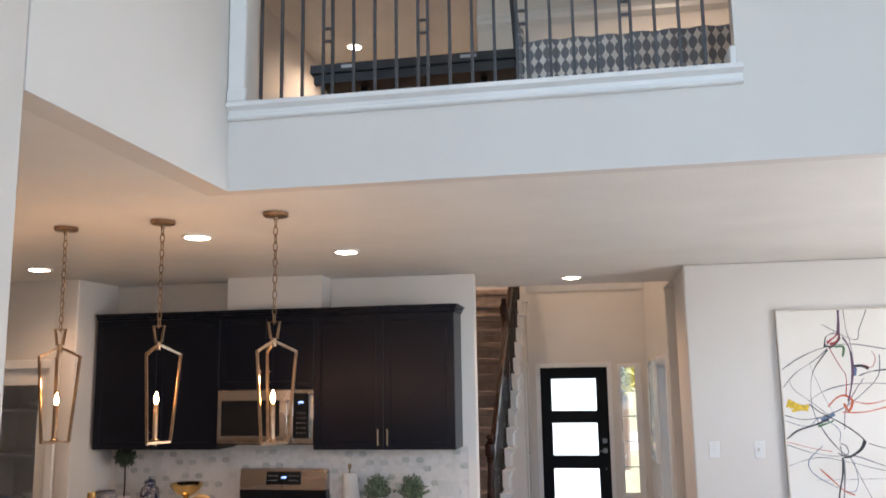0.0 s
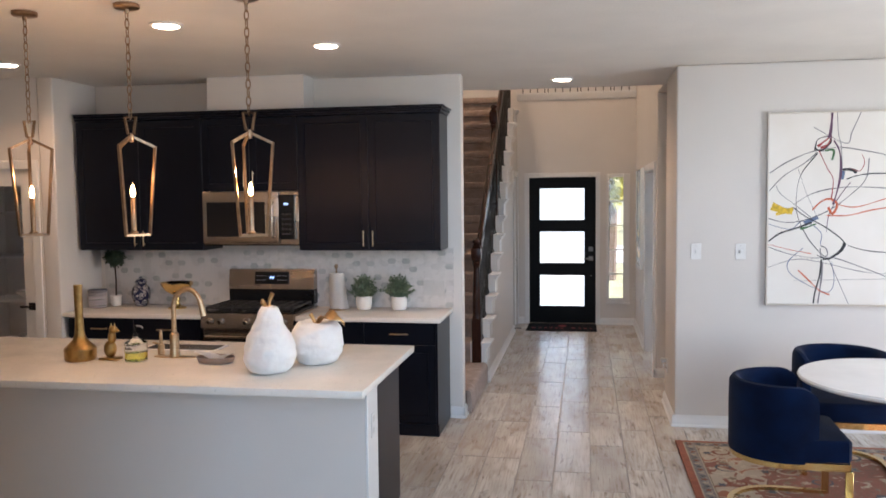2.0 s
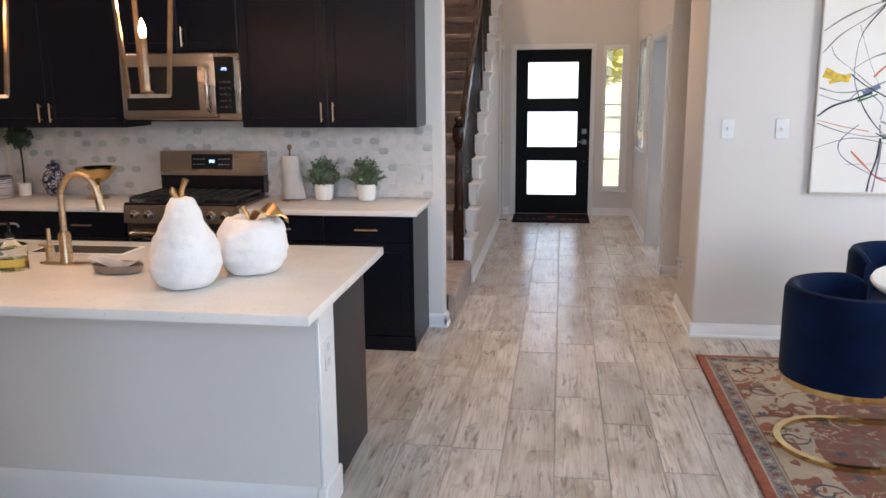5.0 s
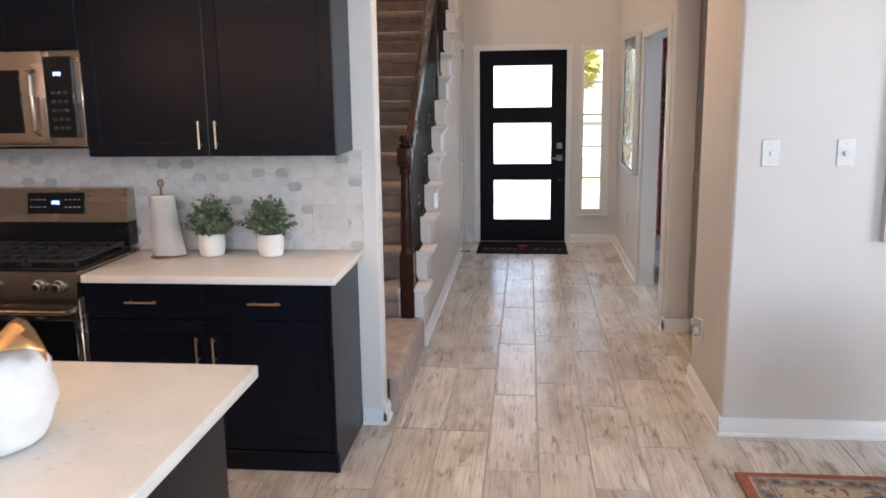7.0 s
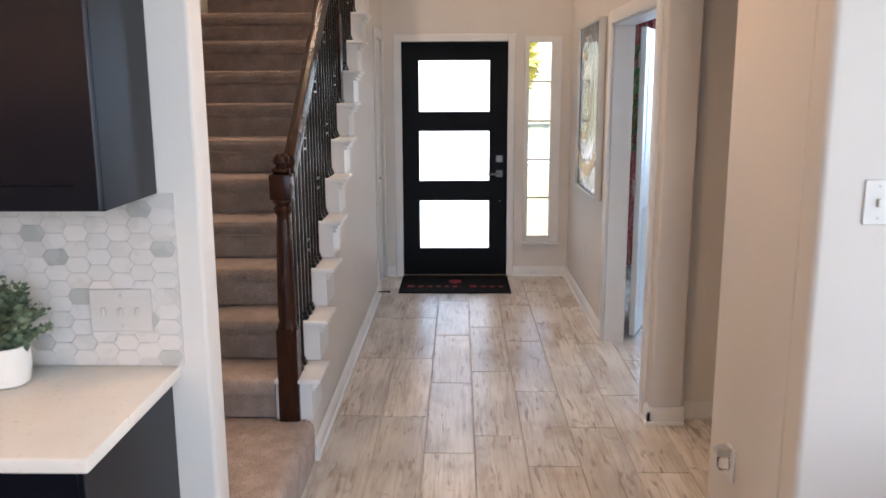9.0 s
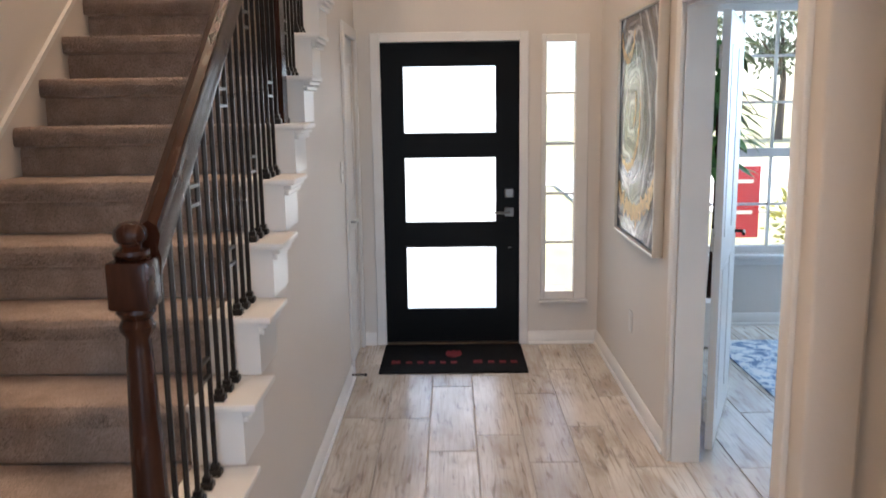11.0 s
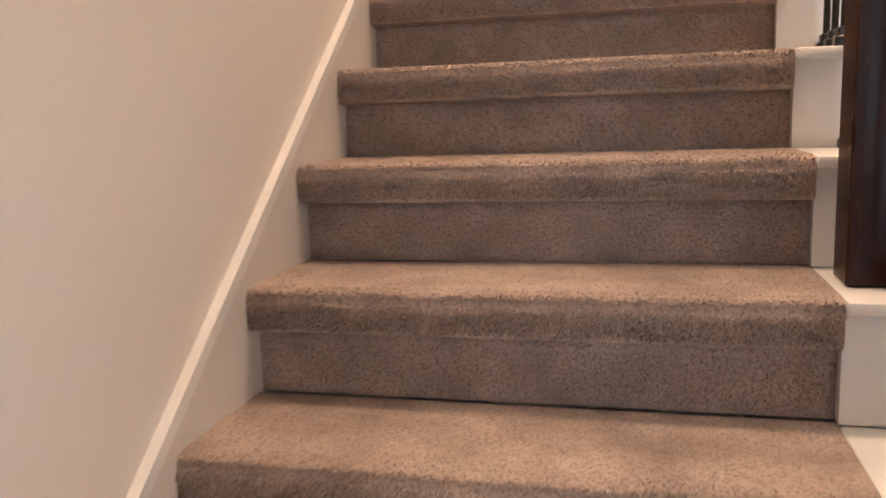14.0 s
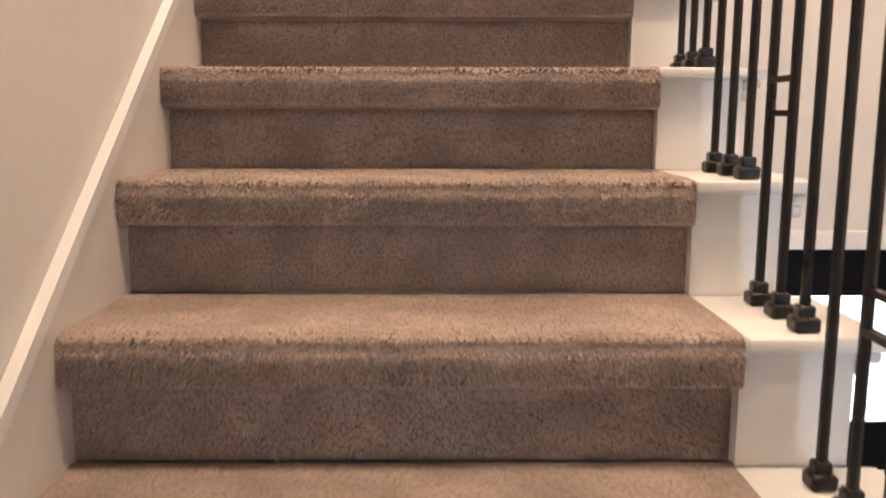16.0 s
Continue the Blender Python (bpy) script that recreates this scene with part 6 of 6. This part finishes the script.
out_p = plate(0, 0, 0.075, 0.118, 0, "outlet", "white wall outlet low on the foyer wall", "socket")
out_p.matrix_basis = pose(FXW, 9.32, 0.43, 0, 0, -90)
nl = thing("night_light", "small clear plug-in night light in a wall outlet", "night light", (0.77, 5.95, 0.36))
part("plate", box(0.764, 0.771, 5.915, 5.985, 0.30, 0.42, 0.002), SWITCH, nl)
part("body", box(0.725, 0.764, 5.935, 5.975, 0.335, 0.385, 0.008, seg=2), GLASS, nl, "clear plastic body")
part("shade", box(0.715, 0.76, 5.93, 5.98, 0.388, 0.42, 0.006), NICKEL, nl)
# closet door under the stairs
cd = thing("door_3", "white closet door under the stairs with nickel lever", "door", (-0.85, 10.0, 0), kind="structure")
part("slab", box(-0.858, -0.835, 9.745, 10.295, 0.01, 2.02), TRIM, cd)
for z0, z1 in ((0.15, 0.85), (1.02, 1.88)):
    for b in ((9.83, 9.85, z0, z1), (10.19, 10.21, z0, z1)):
        part("panel_moulding", box(-0.836, -0.828, b[0], b[1], b[2], b[3], 0.002), TRIM, cd)
    for zz in (z0, z1 - 0.02):
        part("panel_moulding", box(-0.836, -0.828, 9.85, 10.19, zz, zz + 0.02, 0.002), TRIM, cd)
part("lever", tube([(-0.835, 9.80, 0.93), (-0.785, 9.80, 0.93), (-0.78, 9.81, 0.93), (-0.78, 9.90, 0.93)], 0.009, 8), NICKEL, cd, "satin nickel lever")
rs = lathe([(0.028, 0), (0.028, 0.008)], (0, 0, 0), 18)
bmesh.ops.transform(rs, matrix=pose(-0.836, 9.80, 0.93, 0, 90, 0), verts=rs.verts)
part("rose", rs, NICKEL, cd)
part("deadbolt", box(-0.836, -0.815, 9.785, 9.815, 1.10, 1.13, 0.004), NICKEL, cd)
for b in ((-0.822, -0.804, 9.665, 9.742, 0, 2.09), (-0.822, -0.804, 10.298, 10.345, 0, 2.09), (-0.822, -0.804, 9.742, 10.298, 2.022, 2.09)):
    structure("trim_closet", box(*b, 0.004), TRIM, "white casing of the closet door", "door casing")
st = plate(0, 0, 0.075, 0.118, 0, "light_switch", "white light switch on the stair wall", "toggle")
st.matrix_basis = pose(-0.820, 9.52, 1.25, 0, 0, 90)
dsn = thing("door_stop", "spring door stop on the baseboard", "door stop", (-0.80, 9.5, 0.06))
part("spring", tube([(-0.803, 9.55, 0.06), (-0.73, 9.55, 0.06)], 0.005, 8), BRONZE, dsn)
part("tip", tube([(-0.73, 9.55, 0.06), (-0.715, 9.55, 0.06)], 0.009, 8), BRONZE, dsn)

dm = thing("door_mat", "black doormat with faded red emblem and lettering", "doormat", (-0.2, 10.0, 0.002))
part("pad", box(-0.665, 0.250, 9.725, 10.325, 0.001, 0.011, 0.004), MATBLACK, dm)
part("emblem", prism([(-0.26, 10.10), (-0.245, 10.05), (-0.205, 10.02), (-0.165, 10.05), (-0.15, 10.10), (-0.165, 10.17), (-0.19, 10.15), (-0.205, 10.18), (-0.22, 10.15), (-0.245, 10.17)], 0.0105, 0.0125, "z"), MATRED, dm, "red emblem")
x = -0.60
for i, w in enumerate((0.07, 0.05, 0.05, 0.05, 0.045, 0.05, 0.0, 0.07, 0.05, 0.05, 0.05)):
    if w:
        h = 0.075 if i in (0, 7) else 0.055
        part("lettering", box(x, x + w * 0.8, 9.90, 9.90 + h * 0.8, 0.0105, 0.0122), MATRED, dm)
    x += (w or 0.05) + 0.022

# study door frame, open leaf, window, plant
for b in ((0.752, 0.773, 8.462, 8.535, 0, 2.09), (0.752, 0.773, 7.222, 7.295, 0, 2.09), (0.752, 0.773, 7.295, 8.462, 2.012, 2.09)):
    structure("trim_study", box(*b, 0.005, seg=2), TRIM, "white casing of the study door", "door casing")
for b in ((0.774, 0.90, 8.452, 8.469, 0, 2.018), (0.774, 0.925, 7.286, 7.302, 0, 2.018), (0.774, 0.90, 7.302, 8.452, 2.002, 2.018)):
    structure("jamb_study", box(*b), TRIM, "white jamb of the study door", "door jamb")
leaf = thing("door_4", "white study door standing open into the room", "door", (0, 0, 0), kind="structure")
part("slab", box(-0.018, 0.018, 0, 0.86, 0.012, 2.0, 0.002), TRIM, leaf)
for z0, z1 in ((0.18, 0.85), (1.0, 1.86)):
    for y0, y1 in ((0.10, 0.38), (0.48, 0.76)):
        part("panel", box(0.0175, 0.022, y0, y1, z0, z1, 0.004), TRIM, leaf)
part("lever", tube([(0.018, 0.80, 0.93), (0.065, 0.80, 0.93), (0.068, 0.70, 0.93)], 0.009, 8), BRONZE, leaf, "dark bronze lever")
for z in (0.2, 1.0, 1.8):
    part("hinge", box(-0.026, -0.012, -0.012, 0.002, z - 0.05, z + 0.05), NICKEL, leaf)
leaf.matrix_basis = pose(0.975, 8.56, 0, 0, 0, -23)

win = thing("window_2", "white double-hung study window with muntins", "window", (1.95, 10.8, WZ0), kind="structure")
for b in ((WX0, WX0 + 0.05, 10.80, 10.86, WZ0, WZ1), (WX1 - 0.05, WX1, 10.80, 10.86, WZ0, WZ1), (WX0 + 0.05, WX1 - 0.05, 10.80, 10.86, WZ1 - 0.05, WZ1), (WX0 + 0.05, WX1 - 0.05, 10.80, 10.86, WZ0, WZ0 + 0.05),
          (WX0 + 0.05, WX1 - 0.05, 10.79, 10.86, 1.22, 1.28)):
    part("sash", box(*b, 0.003), TRIM, win)
for x in (WX0 + 0.29, WX0 + 0.53):
    part("muntin", box(x - 0.009, x + 0.009, 10.815, 10.838, WZ0 + 0.05, WZ1 - 0.05), TRIM, win)
for z in (0.88, 1.60, 1.92):
    part("muntin", box(WX0 + 0.05, WX1 - 0.05, 10.817, 10.836, z - 0.009, z + 0.009), TRIM, win)
part("pane", box(WX0 + 0.04, WX1 - 0.04, 10.84, 10.845, WZ0 + 0.04, WZ1 - 0.04), GLASS, win).visible_shadow = False
part("window_sill", box(WX0 - 0.05, WX1 + 0.05, 10.72, 10.80, WZ0 - 0.035, WZ0 - 0.005, 0.006), TRIM, win)
part("apron", box(WX0 - 0.03, WX1 + 0.03, 10.765, 10.781, WZ0 - 0.085, WZ0 - 0.036, 0.004), TRIM, win)
REDCLOTH = banded("red_white_print", [(0.0, (0.38, 0.03, 0.03)), (0.5, (0.62, 0.55, 0.50)), (0.56, (0.38, 0.03, 0.03))], 30, False, 0.9)
cur = bmesh.new()
ring = []
for i in range(40):
    x = 1.20 + 0.38 * i / 39
    yy = 10.68 + 0.035 * math.sin(i * 0.95)
    ring.append(((x, yy), (x, yy + 0.012)))
prof = [a for a, _ in ring] + [b for _, b in ring[::-1]]
prism(prof, 0.03, 2.5, "z", bm=cur)
solid("curtain", cur, REDCLOTH, "red and white printed curtain beside the study window", "curtain")
br_ = thing("blue_rug", "distressed blue and ivory rug on the study floor", "rug", (2.4, 9.6, 0))
part("woven_field", box(1.55, 3.4, 8.55, 10.35, 0.0005, 0.010, 0.003), BLUERUG, br_)
pl = thing("floor_plant", "tall leafy artificial plant in the study", "plant", (1.55, 10.25, 0))
part("pot", lathe([(0.12, 0.012), (0.15, 0.30), (0.16, 0.32), (0.14, 0.32)], (1.5, 10.3, 0), 24), CERAMIC, pl)
part("trunk", tube([(1.5, 10.3, 0.2), (1.52, 10.3, 0.9), (1.5, 10.28, 1.7)], [0.018, 0.014, 0.008], 8), WALNUT, pl)
g = random.Random(12)
lv = bmesh.new()
for i in range(170):
    z = g.uniform(1.18, 2.02)
    a, r = g.uniform(0, 6.28), g.uniform(0.05, 0.25) * (0.75 + 0.4 * math.sin((z - 1.0) * 3))
    c = Vector((1.46 + 0.8 * r * math.cos(a), 10.27 + r * 0.7 * math.sin(a), z))
    t = Vector((math.cos(a), 0.8 * math.sin(a), g.uniform(-1.4, -0.2))).normalized()
    s = t.cross(Vector((0, 0, 1))).normalized()
    k = g.uniform(0.14, 0.23)
    up = Vector((0, 0, 0.02))
    m1, m2 = c + t * k * 0.35 + up, c + t * k * 0.7 + up * 0.6
    v = [lv.verts.new(q) for q in (c, m1 + s * k * 0.22, m2 + s * k * 0.17, c + t * k, m2 - s * k * 0.17, m1 - s * k * 0.22, m1 - up * 0.3, m2 - up * 0.3)]
    for q in ((0, 1, 6), (1, 2, 7, 6), (2, 3, 7), (3, 4, 7), (4, 5, 6, 7), (5, 0, 6)):
        lv.faces.new([v[i_] for i_ in q])
part("foliage", lv, FICUS, pl)

# ---- loft railing, loft things, upper foyer railing ----
structure("trim_loft_cap", prism([(2.245, 3.05), (2.235, 3.055), (2.235, 3.065), (2.247, 3.072), (2.243, 3.092), (2.225, 3.102), (2.215, 3.106), (2.215, 3.126), (2.40, 3.126), (2.40, 3.121), (2.337, 3.121), (2.337, 3.067), (2.2585, 3.067), (2.2585, 3.05)], -1.508, 0.70, "x"), TRIM, "white moulded cap below the loft railing", "trim")
structure("trim_loft_post", box(-1.508, -1.425, 2.23, 2.38, 3.127, 5.3, 0.006), TRIM, "white trim board beside the loft railing", "trim")
structure("trim_loft_post_base", box(-1.508, -1.415, 2.22, 2.39, 3.1275, 3.19, 0.006), TRIM, "white plinth beside the loft railing", "trim")
structure("trim_loft_block", box(0.655, 0.682, 2.24, 2.38, 3.127, 3.21, 0.005), TRIM, "white block ending the loft railing", "trim")


def railing(name, x0, x1, y, z, label, first, material):
    r = thing(name, label, "railing", ((x0 + x1) / 2, y, z))
    x, i, bars = first, 0, []
    while x < x1 - 0.02:
        bars.append(x)
        x += 0.044 if i % 5 == 3 else 0.099
        i += 1
    for i, x in enumerate(bars):
        b = part("baluster", box(x - 0.0065, x + 0.0065, y - 0.0065, y + 0.0065, z, z + 0.93), material, r)
        if i % 5 == 3 and i + 1 < len(bars):
            for zz in (0.285, 0.345, 0.62, 0.68):
                part("rung", box(x + 0.0065, x + 0.0375, y - 0.005, y + 0.005, z + zz, z + zz + 0.011), material, r)
    rail = prism([(y - 0.03, z + 0.93), (y + 0.03, z + 0.93), (y + 0.033, z + 0.96), (y + 0.02, z + 0.985), (y - 0.02, z + 0.985), (y - 0.033, z + 0.96)], x0, x1, "x")
    part("top_rail", rail, WALNUT, r, "dark walnut rail")
    return r


railing("loft_railing", -1.425, 0.655, 2.32, 3.127, "grey iron baluster railing of the loft", -1.385, GREYMETAL)
structure("trim_foyer_cap", prism([(10.34, 3.06), (10.335, 3.10), (10.32, 3.13), (10.32, 3.155), (10.50, 3.155), (10.50, 3.141), (10.358, 3.141), (10.358, 3.06)], -0.82, 0.772, "x"), TRIM, "white cap of the upper foyer railing", "trim")
railing("foyer_railing", -0.82, 0.77, 10.40, 3.156, "dark iron baluster railing of the upper landing", -0.74, BRONZE)
tt = thing("games_table", "black folding games table in the loft", "table", (-0.95, 4.3, Z2))
part("board", box(-1.62, -0.31, 3.64, 5.2, 3.80, 3.86, 0.004), DARKWOOD, tt)
part("apron", box(-1.60, -0.33, 3.66, 3.70, 3.74, 3.80), DARKWOOD, tt)
for x in (-1.35, -0.55):
    for y in (3.95, 4.9):
        part("leg", box(x - 0.02, x + 0.02, y - 0.02, y + 0.02, Z2, 3.80), DARKWOOD, tt)
for x0, x1 in ((-1.415, -1.325), (-0.66, -0.56)):
    part("print", box(x0, x1, 3.6375, 3.6395, 3.825, 3.845), GREYPRINT, tt)
part("raised_flap", prism([(-0.335, 3.865), (-0.31, 3.865), (-0.33, 4.25), (-0.355, 4.25)], 3.66, 4.6, "y"), DARKWOOD, tt)
OGEE = bpy.data.materials.new("diamond_print_cloth")
OGEE.use_nodes = True
n_, l_ = OGEE.node_tree.nodes, OGEE.node_tree.links
tc, sx = n_.new("ShaderNodeTexCoord"), n_.new("ShaderNodeSeparateXYZ")
l_.new(tc.outputs["Object"], sx.inputs[0])


def calc(op, a, b=None):
    q = n_.new("ShaderNodeMath")
    q.operation = op
    for i, v in enumerate((a, b)):
        if v is None:
            continue
        if isinstance(v, (int, float)):
            q.inputs[i].default_value = v
        else:
            l_.new(v, q.inputs[i])
    return q.outputs[0]


fu = calc("ABSOLUTE", calc("SUBTRACT", calc("FRACT", calc("MULTIPLY", sx.outputs[0], 1 / 0.052)), 0.5))
fv = calc("ABSOLUTE", calc("SINE", calc("MULTIPLY", sx.outputs[2], math.pi / 0.085)))
mask = calc("LESS_THAN", fu, calc("ADD", calc("MULTIPLY", fv, 0.42), 0.06))
mxn = n_.new("ShaderNodeMix")
mxn.data_type = "RGBA"
mxn.inputs[6].default_value, mxn.inputs[7].default_value = (0.66, 0.64, 0.60, 1), (0.17, 0.18, 0.20, 1)
l_.new(mask, mxn.inputs[0])
l_.new(mxn.outputs[2], n_["Principled BSDF"].inputs["Base Color"])
n_["Principled BSDF"].inputs["Roughness"].default_value = 0.9
tcl = thing("covered_table", "table under a grey and white diamond print cloth", "table", (0.4, 3.9, Z2))
prof = []
for i in range(60):
    x = -0.27 + 1.35 * i / 59
    prof.append((x, 3.58 + 0.012 * math.sin(i * 0.8)))
part("tablecloth", prism(prof + [(1.08, 4.4), (-0.27, 4.4)], Z2 + 0.02, 3.87, "z"), OGEE, tcl)
fold = prism([(-0.30, 3.56), (-0.275, 3.57), (-0.27, 3.6), (-0.27, 4.2), (-0.295, 4.2)], Z2 + 0.3, 3.95, "z")
part("cloth_corner", fold, OGEE, tcl)
structure("trim_picture_rail", prism([(5.598, 4.86), (5.56, 4.90), (5.56, 4.94), (5.585, 4.96), (5.598, 5.0)], -0.8, 4.2, "x"), TRIM, "cream picture rail on the loft wall", "trim")

# ---- outside ----
GRASS = mat("sunlit_lawn", (0.31, 0.295, 0.17), 0.9, second=(0.23, 0.23, 0.12), scale=3, bump=1.0, bump_scale=60)
CONCRETE = mat("pale_concrete", (0.54, 0.52, 0.47), 0.85, scale=2, bump=0.3, bump_scale=60)
BARK = mat("brown_bark", (0.12, 0.085, 0.06), 0.9, scale=12, bump=0.6, bump_scale=30)
TREELEAF = mat("tree_leaves", (0.17, 0.19, 0.11), 0.6, second=(0.11, 0.13, 0.07), scale=2)
YELLOWLEAF = mat("yellow_green_leaves", (0.55, 0.50, 0.14), 0.6, second=(0.36, 0.36, 0.09), scale=6)
SIGNRED = mat("red_banner_fabric", (0.42, 0.02, 0.03), 0.6, scale=5)
solid("ground", box(-400, 400, -400, 800, -0.42, -0.30), GRASS, "sunlit lawn around the house", "ground", kind="structure")
solid("road", box(-300, 300, 24, 32, -0.30, -0.27), CONCRETE, "pale concrete street before the house", "road", kind="structure")
solid("pavement", box(-1.1, 0.45, 12.2, 24, -0.30, -0.24), CONCRETE, "pale concrete walk to the front door", "pavement", kind="structure")
solid("porch", box(-1.95, 0.78, 10.47, 12.2, -0.30, -0.02), CONCRETE, "pale concrete porch slab", "porch", kind="structure")
solid("driveway", box(2.2, 8.2, 19, 24, -0.30, -0.25), CONCRETE, "pale concrete driveway", "driveway", kind="structure")


def tree(x, y, h, r, seed, leaf=TREELEAF, label="broad green tree beyond the street"):
    t = thing("tree", label, "tree", (x, y, -0.3), group="trees outside")
    g = random.Random(seed)
    tr = tube([(x, y, -0.35), (x + 0.1, y, h * 0.35), (x - 0.1, y, h * 0.7)], [0.22, 0.15, 0.06], 8)
    for k in range(5):
        a = g.uniform(0, 6.28)
        tube([(x, y, h * g.uniform(0.3, 0.5)), (x + r * 0.7 * math.cos(a), y + r * 0.7 * math.sin(a), h * g.uniform(0.6, 0.85))], [0.08, 0.02], 6, bm=tr)
    part("trunk", tr, BARK, t)
    bm = bmesh.new()
    for k in range(9):
        a, rr = g.uniform(0, 6.28), g.uniform(0.1, 0.65) * r
        c = (x + rr * math.cos(a), y + rr * math.sin(a), h * g.uniform(0.5, 0.92))
        sub = leaf_cloud(c, r * g.uniform(0.35, 0.5), 260, 0.32, seed * 20 + k, 0.75, 0.2)
        me = bpy.data.meshes.new("clump")
        sub.to_mesh(me)
        sub.free()
        bm.from_mesh(me)
        bpy.data.meshes.remove(me)
    part("crown", bm, leaf, t)


for x, y, h, r, s in ((10, 44, 6.5, 3.2, 1), (16, 46, 7.5, 3.6, 2), (21, 44, 6.5, 3.4, 3), (-9, 40, 7, 3, 5), (-6, 45, 7, 3.5, 6), (27, 48, 8, 4, 7)):
    tree(x, y, h, r, s)
tree(0.62, 19.2, 3.7, 0.8, 31, YELLOWLEAF, "small yellow-green tree beside the front walk")
bush = thing("bush", "yellow-green flowering bush outside the window", "bush", (4.3, 15.2, -0.3))
part("twigs", stems((4.3, 15.2, 0.0), 0.5, 24, 4), BARK, bush)
part("foliage", leaf_cloud((4.3, 15.2, 0.12), 0.52, 700, 0.10, 21, 0.85, 0.2), YELLOWLEAF, bush)
bn = thing("banner_sign", "red fabric banner sign on a thin pole", "banner", (3.72, 16.0, -0.3))
part("pole", tube([(3.5, 16.0, -0.3), (3.5, 16.0, 0.85)], 0.012, 8), NICKEL, bn)
part("banner", box(3.51, 3.95, 15.995, 16.005, -0.22, 0.75, 0.002), SIGNRED, bn)
for z in (0.52, 0.10):
    part("print", box(3.6, 3.86, 15.9925, 15.9945, z, z + 0.05), CANVAS, bn)

# each tuft takes its own shade between the two yarns
pn, pk = PILE.node_tree.nodes, PILE.node_tree.links
geo, mul, hsv = pn.new("ShaderNodeNewGeometry"), pn.new("ShaderNodeMapRange"), pn.new("ShaderNodeHueSaturation")
mul.inputs[3].default_value, mul.inputs[4].default_value = 0.50, 1.30
pk.new(geo.outputs["Random Per Island"], mul.inputs[0])
pk.new(mul.outputs[0], hsv.inputs["Value"])
yarn = pn["Principled BSDF"].inputs["Base Color"]
pk.new(yarn.links[0].from_socket, hsv.inputs["Color"])
pk.new(hsv.outputs[0], yarn)
# carpet pile: short tufts over the steps that are passed closely
rs_ = np.random.RandomState(7)
for n in range(3, 15):
    y, z, count = nose_y(n), RISE * n, 20000
    kind = rs_.rand(count)
    x = rs_.uniform(SXL + 0.004, SXR - 0.002, count)
    top, nose, riser = kind < 0.22, (kind >= 0.22) & (kind < 0.60), kind >= 0.60
    py = np.where(top, y + rs_.uniform(0.01, 0.27, count), np.where(nose, y + 0.001, y + 0.044))
    pz = np.where(top, z - 0.001, np.where(nose, z - rs_.uniform(0.004, 0.068, count), z - rs_.uniform(0.102, RISE, count)))
    ny, nz = np.where(top, 0.0, -1.0), np.where(top, 1.0, 0.0)
    corner = nose & (pz > z - 0.022)
    py, ny, nz = np.where(corner, y + 0.006, py), np.where(corner, -0.7, ny), np.where(corner, 0.7, nz)
    length = np.where(nose, 0.0085, np.where(top, 0.0022, 0.0055)) * rs_.uniform(0.6, 1.3, count)
    lean = rs_.normal(0, 0.35, (3, count))
    base = np.stack([x, py, pz], 1)
    tip = base + np.stack([lean[0], ny + lean[1] * 0.6, nz + lean[2] * 0.6 - np.where(nose, 0.35, 0.0)], 1) * length[:, None]
    w = np.stack([rs_.uniform(0.0009, 0.0020, count), np.zeros(count), np.zeros(count)], 1)
    verts = np.stack([base - w, base + w, tip], 1).reshape(-1, 3)
    faces = np.arange(count * 3).reshape(-1, 3)
    me = bpy.data.meshes.new("carpet_nap")
    me.from_pydata(verts.tolist(), [], faces.tolist())
    me.materials.append(PILE)
    o = new("carpet_nap", me)
    o.parent, o.location = stairs, -BASE[stairs]
    o["kind"] = "stuff"


# ---- floor planks ----
PW, PL = 0.232, 0.905
phase = {0: 6.07, 1: 5.75, 2: 6.17, -1: 5.88}
meshes = {}


def plank_mesh(w, l):
    key = (round(w, 3), round(l, 3))
    if key not in meshes:
        g = 0.0034
        bm = box(-w / 2 + g, w / 2 - g, -l / 2 + g, l / 2 - g, -0.008, 0.0, 0.0012)
        me = bpy.data.meshes.new("floor_plank")
        bmesh.ops.recalc_face_normals(bm, faces=bm.faces[:])
        bm.to_mesh(me)
        bm.free()
        me.materials.append(PLANK)
        meshes[key] = me
    return meshes[key]


rng = random.Random(4)
far = bmesh.new()
singles = 0
for row in range(-27, 19):
    cx = -0.10 + PW * (row + 0.5)
    start = phase.get(row, 6.0 + rng.choice((0, PL / 3, 2 * PL / 3)) + rng.uniform(-0.04, 0.04)) - 14 * PL
    for k in range(24):
        y0, y1 = start + k * PL, start + (k + 1) * PL
        y0, y1 = max(y0, -5.5), min(y1, 10.36 if cx < 0.9 else 10.78)
        if y1 - y0 < 0.06:
            continue
        yc = (y0 + y1) / 2
        near = -1.4 < cx < 1.75 and yc > 1.2
        if near and singles < 300:
            singles += 1
            ob = new("plank", plank_mesh(PW, y1 - y0))
            ob.parent = floor
            ob.location = (cx, yc, 0)
        elif yc > -1.5 or cx > -1.4:
            box(cx - PW / 2 + 0.0028, cx + PW / 2 - 0.0028, y0 + 0.0028, y1 - 0.0028, -0.008, 0.0, bm=far)
rest = part("plank_field", far, PLANK, floor)
rest["kind"] = "stuff"
